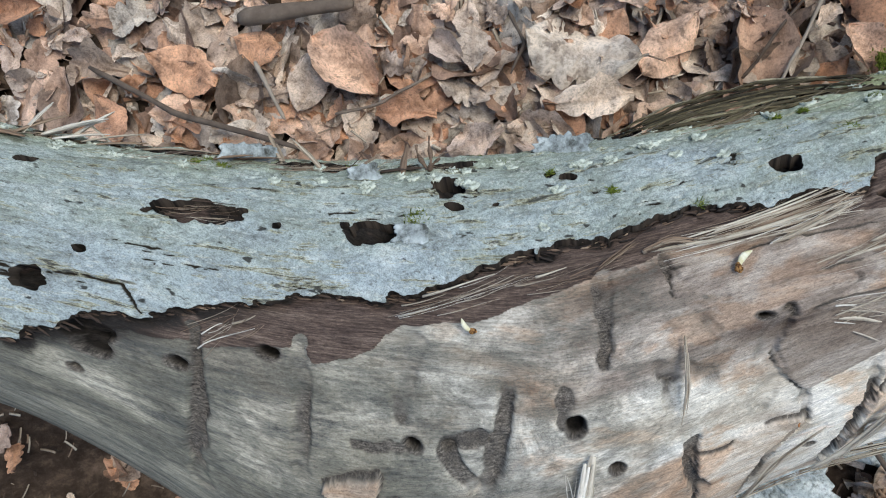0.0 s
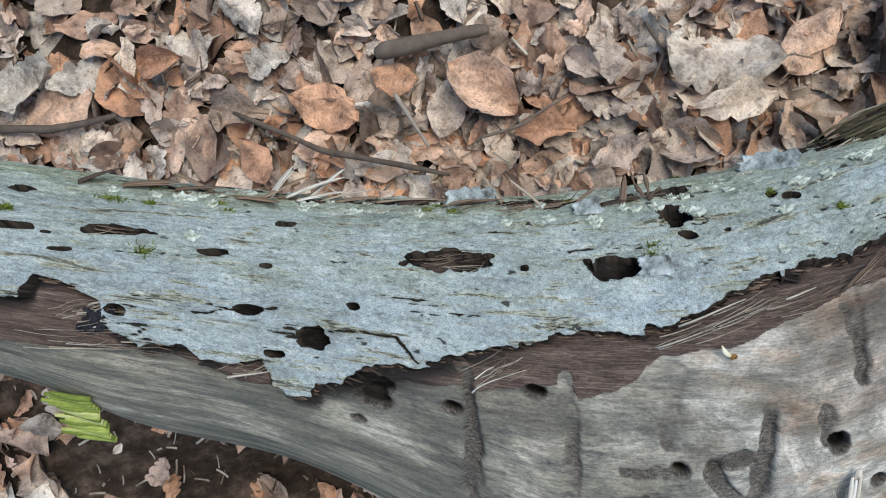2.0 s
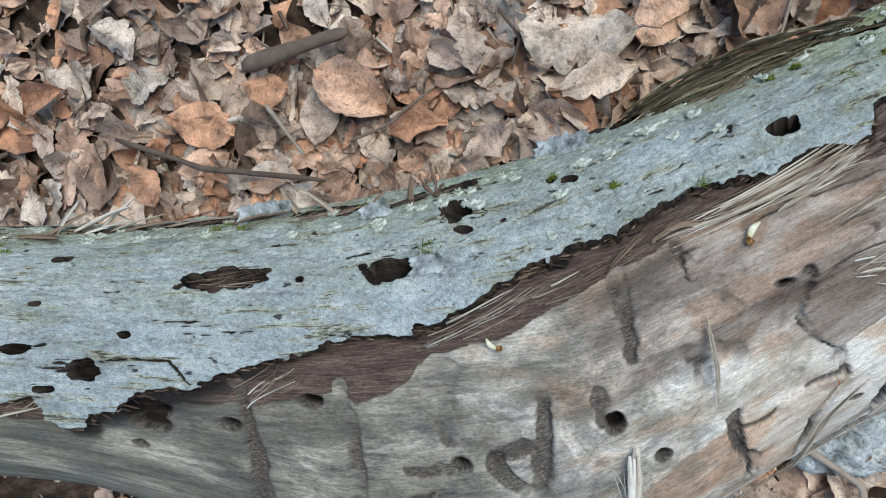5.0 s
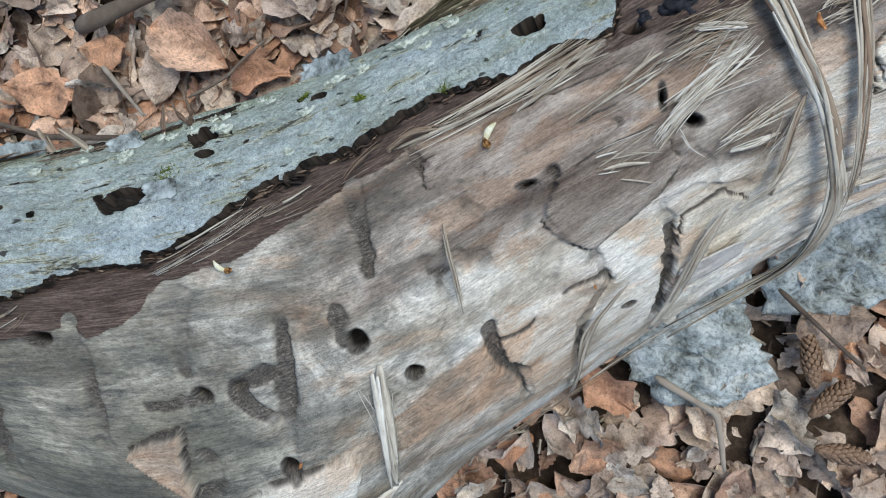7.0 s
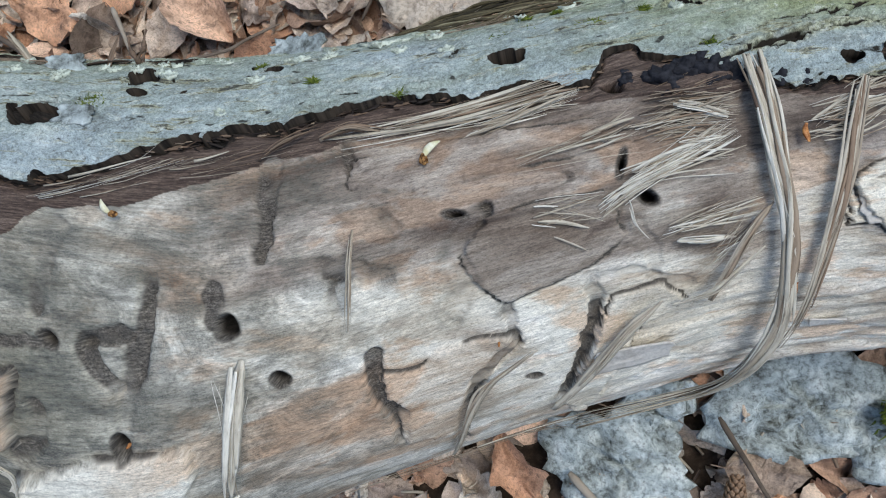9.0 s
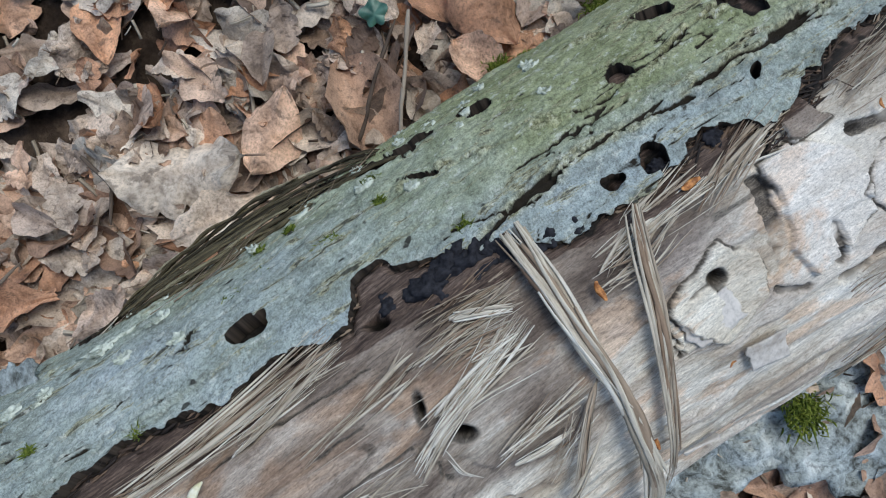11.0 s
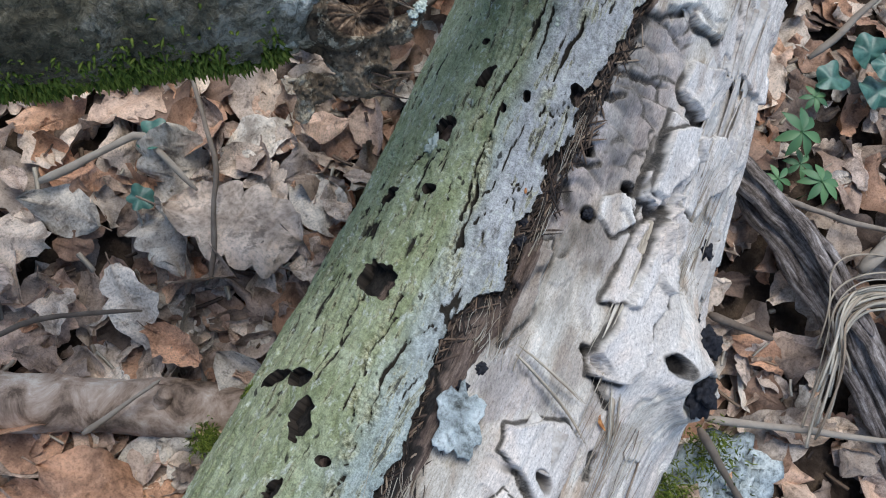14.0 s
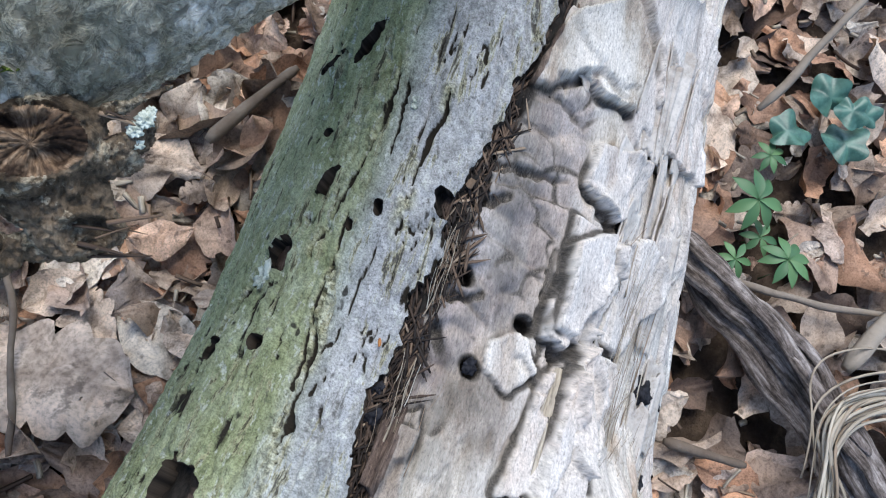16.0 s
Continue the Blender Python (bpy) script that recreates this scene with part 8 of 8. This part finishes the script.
RR = R0[:, None] + 0.004 * (fbm(Q * 4, np.cos(AN) * 1.5 + np.sin(AN) * 2 + 9, 3, 91) - 0.5) + 0.0022 * (fbm(Q * 26, AN * 9, 4, 93) - 0.5) - 0.0012 * np.clip(1 - 9 * np.abs(fbm(Q * 9 + 3, AN * 7, 4, 102) - 0.5), 0, 1) - 0.0012 * np.clip(1 - 9 * np.abs(fbm(Q * 30, AN * 5, 3, 103) - 0.5), 0, 1)
V = (P[:, None] + RR[..., None] * (np.cos(AN)[..., None] * side[:, None] + np.sin(AN)[..., None] * upv[:, None])).reshape(-1, 3)
i, j = np.meshgrid(np.arange(259), np.arange(150), indexing="ij")
quads = np.stack([i * 150 + j, i * 150 + (j + 1) % 150, (i + 1) * 150 + (j + 1) % 150, (i + 1) * 150 + j], -1).reshape(-1, 4)
part("limb_wood", grid_mesh("limb_wood", V, quads, {"lichened": (0.15 + 0.85 * step(Q + 2.2 * (fbm(Q * 3 + 2, AN * 2, 4, 107) - 0.5), 3.0, 3.7)).ravel()}, [LIMB_BARK], None, np.stack([0.12 * Q, 0.043 * AN, 0 * AN], -1).reshape(-1, 3)), limb)


STUB_AT = Vector((0.301, 0.117, 0.242))
STUB_OUT = Vector((-0.189, -0.458, 0.869)).normalized()
STUB_UP = STUB_OUT.cross(Vector((0.616, -0.744, -0.258))).normalized()
STUB_SIDE = STUB_UP.cross(STUB_OUT)
# lumps of the snapped branch in millimetres: centre, half axes, turn
LUMPS = [(0, -2, 0, 18.5, 14.5, 13, 0), (-8, 2, -12, 20, 18, 16, 0), (4, -15, -3, 14, 9, 11, 0), (8, -22.5, -1, 11, 9.5, 10, 0), (16, -24, 0, 4.5, 4.5, 5, 0),
         (0, -27, -4, 11, 4.5, 5, 0), (-12, -29, -4, 8, 6.5, 4, 0), (-15, -35, -4, 4, 8, 3, -0.25),
         (15, -6, 2, 9, 4.5, 4, 0.25), (21, -3, 3, 8, 4, 3.5, 0.35), (26, 2, 4, 4, 3, 3, 0.4), (19, -8, 1, 7, 3, 3, 0.2),
         (16, 5, 3, 10, 2.6, 3, 0.4), (24, 8.5, 3, 7, 1.5, 2, 0.42), (30, 11, 3, 4, 0.8, 1, 0.45)]


def snapped_branch():
    """One solid of merged lumps with ridged bark, and the cracked disc of its broken face."""
    h = 0.36
    gx, gy = np.arange(-32, 36, h), np.arange(-45, 22, h)
    X, Y = np.meshgrid(gx, gy, indexing="ij")
    wx = X + 2.2 * (fbm(X * 0.22 + 7, Y * 0.22, 4, 201) - 0.5) + 1.2 * (fbm(X * 0.8, Y * 0.8, 3, 203) - 0.5)
    wy = Y + 2.2 * (fbm(X * 0.22, Y * 0.22 + 9, 4, 202) - 0.5) + 1.2 * (fbm(X * 0.8 + 5, Y * 0.8, 3, 204) - 0.5)
    top, low_ = np.full(X.shape, -1e3), np.full(X.shape, 1e3)
    for cx, cy, cz, rx, ry, rz, turn in LUMPS:
        ca, sa = math.cos(turn), math.sin(turn)
        u, w = (wx - cx) * ca + (wy - cy) * sa, -(wx - cx) * sa + (wy - cy) * ca
        d2 = (u / rx) ** 2 + (w / ry) ** 2
        dome = rz * np.sqrt(np.clip(1 - d2, 0, 1))
        top = np.where(d2 < 1, np.maximum(top, cz + dome), top)
        low_ = np.where(d2 < 1, np.minimum(low_, cz - dome), low_)
    there = top > -500
    ridge = np.abs(fbm(X * 0.30 + 3, Y * 0.16 + 1, 4, 205) - 0.5)
    fine = fbm(X * 1.1, Y * 0.9, 4, 206) - 0.5
    e = np.sqrt(((wx - 0.5) / 12.5) ** 2 + ((wy + 0.8) / 8.6) ** 2)
    bark = top - 2.4 + 9.0 * ridge + 2.2 * fine + 1.4 * np.exp(-((e - 1.1) / 0.09) ** 2)
    # the hollow of the lower lump
    bark = bark - 5.0 * (1 - step(np.sqrt(((wx - 10) / 7.5) ** 2 + ((wy + 23.5) / 4.5) ** 2), 0.55, 1.05))
    ang = np.arctan2(wy + 0.8, wx - 0.5)
    ray_ = np.abs(fbm(np.cos(ang) * 3.5 + 4, np.sin(ang) * 3.5 + e * 0.7, 4, 207) - 0.5)
    disc = 10.6 - 1.6 * (1 - e ** 2) - 1.5 * np.clip(1 - 7 * ray_, 0, 1) * (e > 0.15) + 1.4 * fine
    disc = disc - 3.6 * (1 - step(np.sqrt(((wx + 1.5) / 7.0) ** 2 + ((wy - 4.1) / 2.3) ** 2), 0.6, 1.0)) - 3.0 * (1 - step(np.sqrt(((wx - 5.0) / 5.5) ** 2 + ((wy + 4.2) / 3.0) ** 2), 0.6, 1.0))
    face = 1 - step(e, 0.93, 1.04)
    n_ = np.maximum(bark * (1 - face) + disc * face, low_ + 0.6)
    use = there[:-1, :-1] & there[1:, :-1] & there[1:, 1:] & there[:-1, 1:]
    nx, ny = X.shape
    idx = np.arange(nx * ny).reshape(nx, ny)
    quad = np.stack([idx[:-1, :-1], idx[1:, :-1], idx[1:, 1:], idx[:-1, 1:]], -1)
    inner = (e[:-1, :-1] < 0.96) & use
    M3 = np.array([STUB_SIDE, STUB_UP, STUB_OUT])
    front = np.array(STUB_AT) + (np.stack([wx * 0.35 + X * 0.65, wy * 0.35 + Y * 0.65, n_], -1).reshape(-1, 3) * 0.001) @ M3
    back = np.array(STUB_AT) + (np.stack([wx * 0.35 + X * 0.65, wy * 0.35 + Y * 0.65, low_], -1).reshape(-1, 3) * 0.001) @ M3
    shell = quad[use & ~inner]
    rear = quad[use][:, ::-1] + nx * ny
    # close the rim between front and back
    edges = {}
    for q_ in quad[use].tolist():
        for k_ in range(4):
            s_, t_ = q_[k_], q_[(k_ + 1) % 4]
            if (t_, s_) in edges:
                del edges[(t_, s_)]
            else:
                edges[(s_, t_)] = 1
    rim = np.array([(t_, s_, s_ + nx * ny, t_ + nx * ny) for s_, t_ in edges])
    out = []
    for V_, F_ in ((np.concatenate([front, back]), np.concatenate([shell, rear, rim])), (front, quad[inner])):
        keep, inv = np.unique(F_, return_inverse=True)
        s = Soup()
        s.add(V_[keep], inv.reshape(F_.shape))
        if len(out):
            s.grain[-1] = np.stack([ang.ravel()[keep] * 0.012, e.ravel()[keep] * 0.012, 0 * keep], -1)
        out.append(s)
    body = part("stub", out[0].mesh("stub", [STUB_BARK]), limb, "snapped brown branch stub with torn bark")
    part("broken_core", out[1].mesh("broken_core", [HEART]), body, "cracked brown heartwood")
    return body


stub = snapped_branch()


def stub_point(x, y, z):
    return STUB_AT + 0.001 * (float(x) * STUB_SIDE + float(y) * STUB_UP + float(z) * STUB_OUT)


for k in range(12):
    o = np.array(stub_point(rng.uniform(6, 18), rng.choice([rng.uniform(-30, -20), rng.uniform(-8, 8)]), rng.uniform(2, 7)))
    w = 0.001 * (rng.uniform(7, 15) * np.array(STUB_SIDE) + rng.uniform(-4, 6) * np.array(STUB_UP) + rng.uniform(-3, 3) * np.array(STUB_OUT))
    t = np.linspace(0, 1, 8)[:, None]
    s = Soup()
    v, f = sweep(o + w * t + np.array([0, 0, -0.002]) * t ** 2, rng.choice([0.0003, 0.0005, 0.0008]) * (1 - 0.8 * t[:, 0] ** 3), 5, 0.4, (0.3, 0.2, 0.9))
    s.add(v, f, float(rng.choice([0.08, 0.2, 0.35])), sides=5)
    part("bark_sliver", s.mesh("bark_sliver", [FIBRE]), limb)

for x_, y_, z_, r_ in ((26, 4, 7, 0.0024), (23.5, 1.5, 6.5, 0.0022), (24, -2, 5.5, 0.0016), (27.5, 6, 6, 0.0015)):
    base_ = stub_point(x_, y_, z_ - 1.0)
    bm = bmesh.new()
    bmesh.ops.create_icosphere(bm, subdivisions=5, radius=1.0)
    for w in bm.verts:
        n_ = w.co.normalized()
        w.co = base_ + Vector((n_.x, n_.y, 0.6 * n_.z)) * r_ * (0.8 + 0.5 * noise.noise(n_ * 2.5 + base_ * 90) + 0.35 * abs(noise.noise(n_ * 7)))
    me = bpy.data.meshes.new("lichen_crust")
    bm.to_mesh(me)
    bm.free()
    me.materials.append(LICHEN)
    me.polygons.foreach_set("use_smooth", np.ones(len(me.polygons), dtype=bool))
    part("lichen_crust", me, stub, "pale blue-green lichen crust")

mossy = Soup()
for k in range(15000):
    c = int(np.clip(rng.normal(69, 26), 7, 112))
    th = rng.normal(-0.62, 0.36)
    o = P[c] + (R0[c] - 0.002) * (math.cos(th) * side[c] + math.sin(th) * upv[c]) + tan[c] * rng.uniform(-0.004, 0.004)
    clump = float(fbm(np.array(c * 0.35), np.array(th * 5 + 2.5), 3, 96))
    d = math.cos(th) * side[c] + math.sin(th) * upv[c] + rng.normal(0, 0.8, 3) + np.array([0, 0, -0.15])
    d /= np.linalg.norm(d)
    ln = rng.uniform(0.0015, 0.0042) * (0.4 + 1.2 * clump)
    o = o + d * 0.004 * clump * rng.uniform()
    t = np.linspace(0, 1, 3)[:, None]
    v, f = sweep(o + d * t * ln + np.array([0, 0, -0.3]) * ln * t ** 2, 0.00085 * np.array([0.8, 1, 0.2]), 3, 0.5, (0.3, 0.2, 0.9))
    mossy.add(v, f, rng.uniform())
part("moss", mossy.mesh("moss", [MOSS]), limb, "hanging dark green moss")
sprig = Soup()
for k in range(420):
    o = np.array(stub_point(rng.normal(-13, 4), 17 + rng.normal(0, 1.6), rng.uniform(7, 12)))
    d = rng.normal(0, 0.6, 3) + np.array(STUB_OUT)
    d /= np.linalg.norm(d)
    v, f = sweep(o + d * np.linspace(0, 1, 3)[:, None] * rng.uniform(0.002, 0.0045), 0.0006 * np.array([0.8, 1, 0.2]), 3, 0.5, (0.3, 0.2, 0.9))
    sprig.add(v, f, rng.uniform(0.6, 1.0))
part("moss", sprig.mesh("moss", [MOSS]), limb, "small bright green tuft of moss")
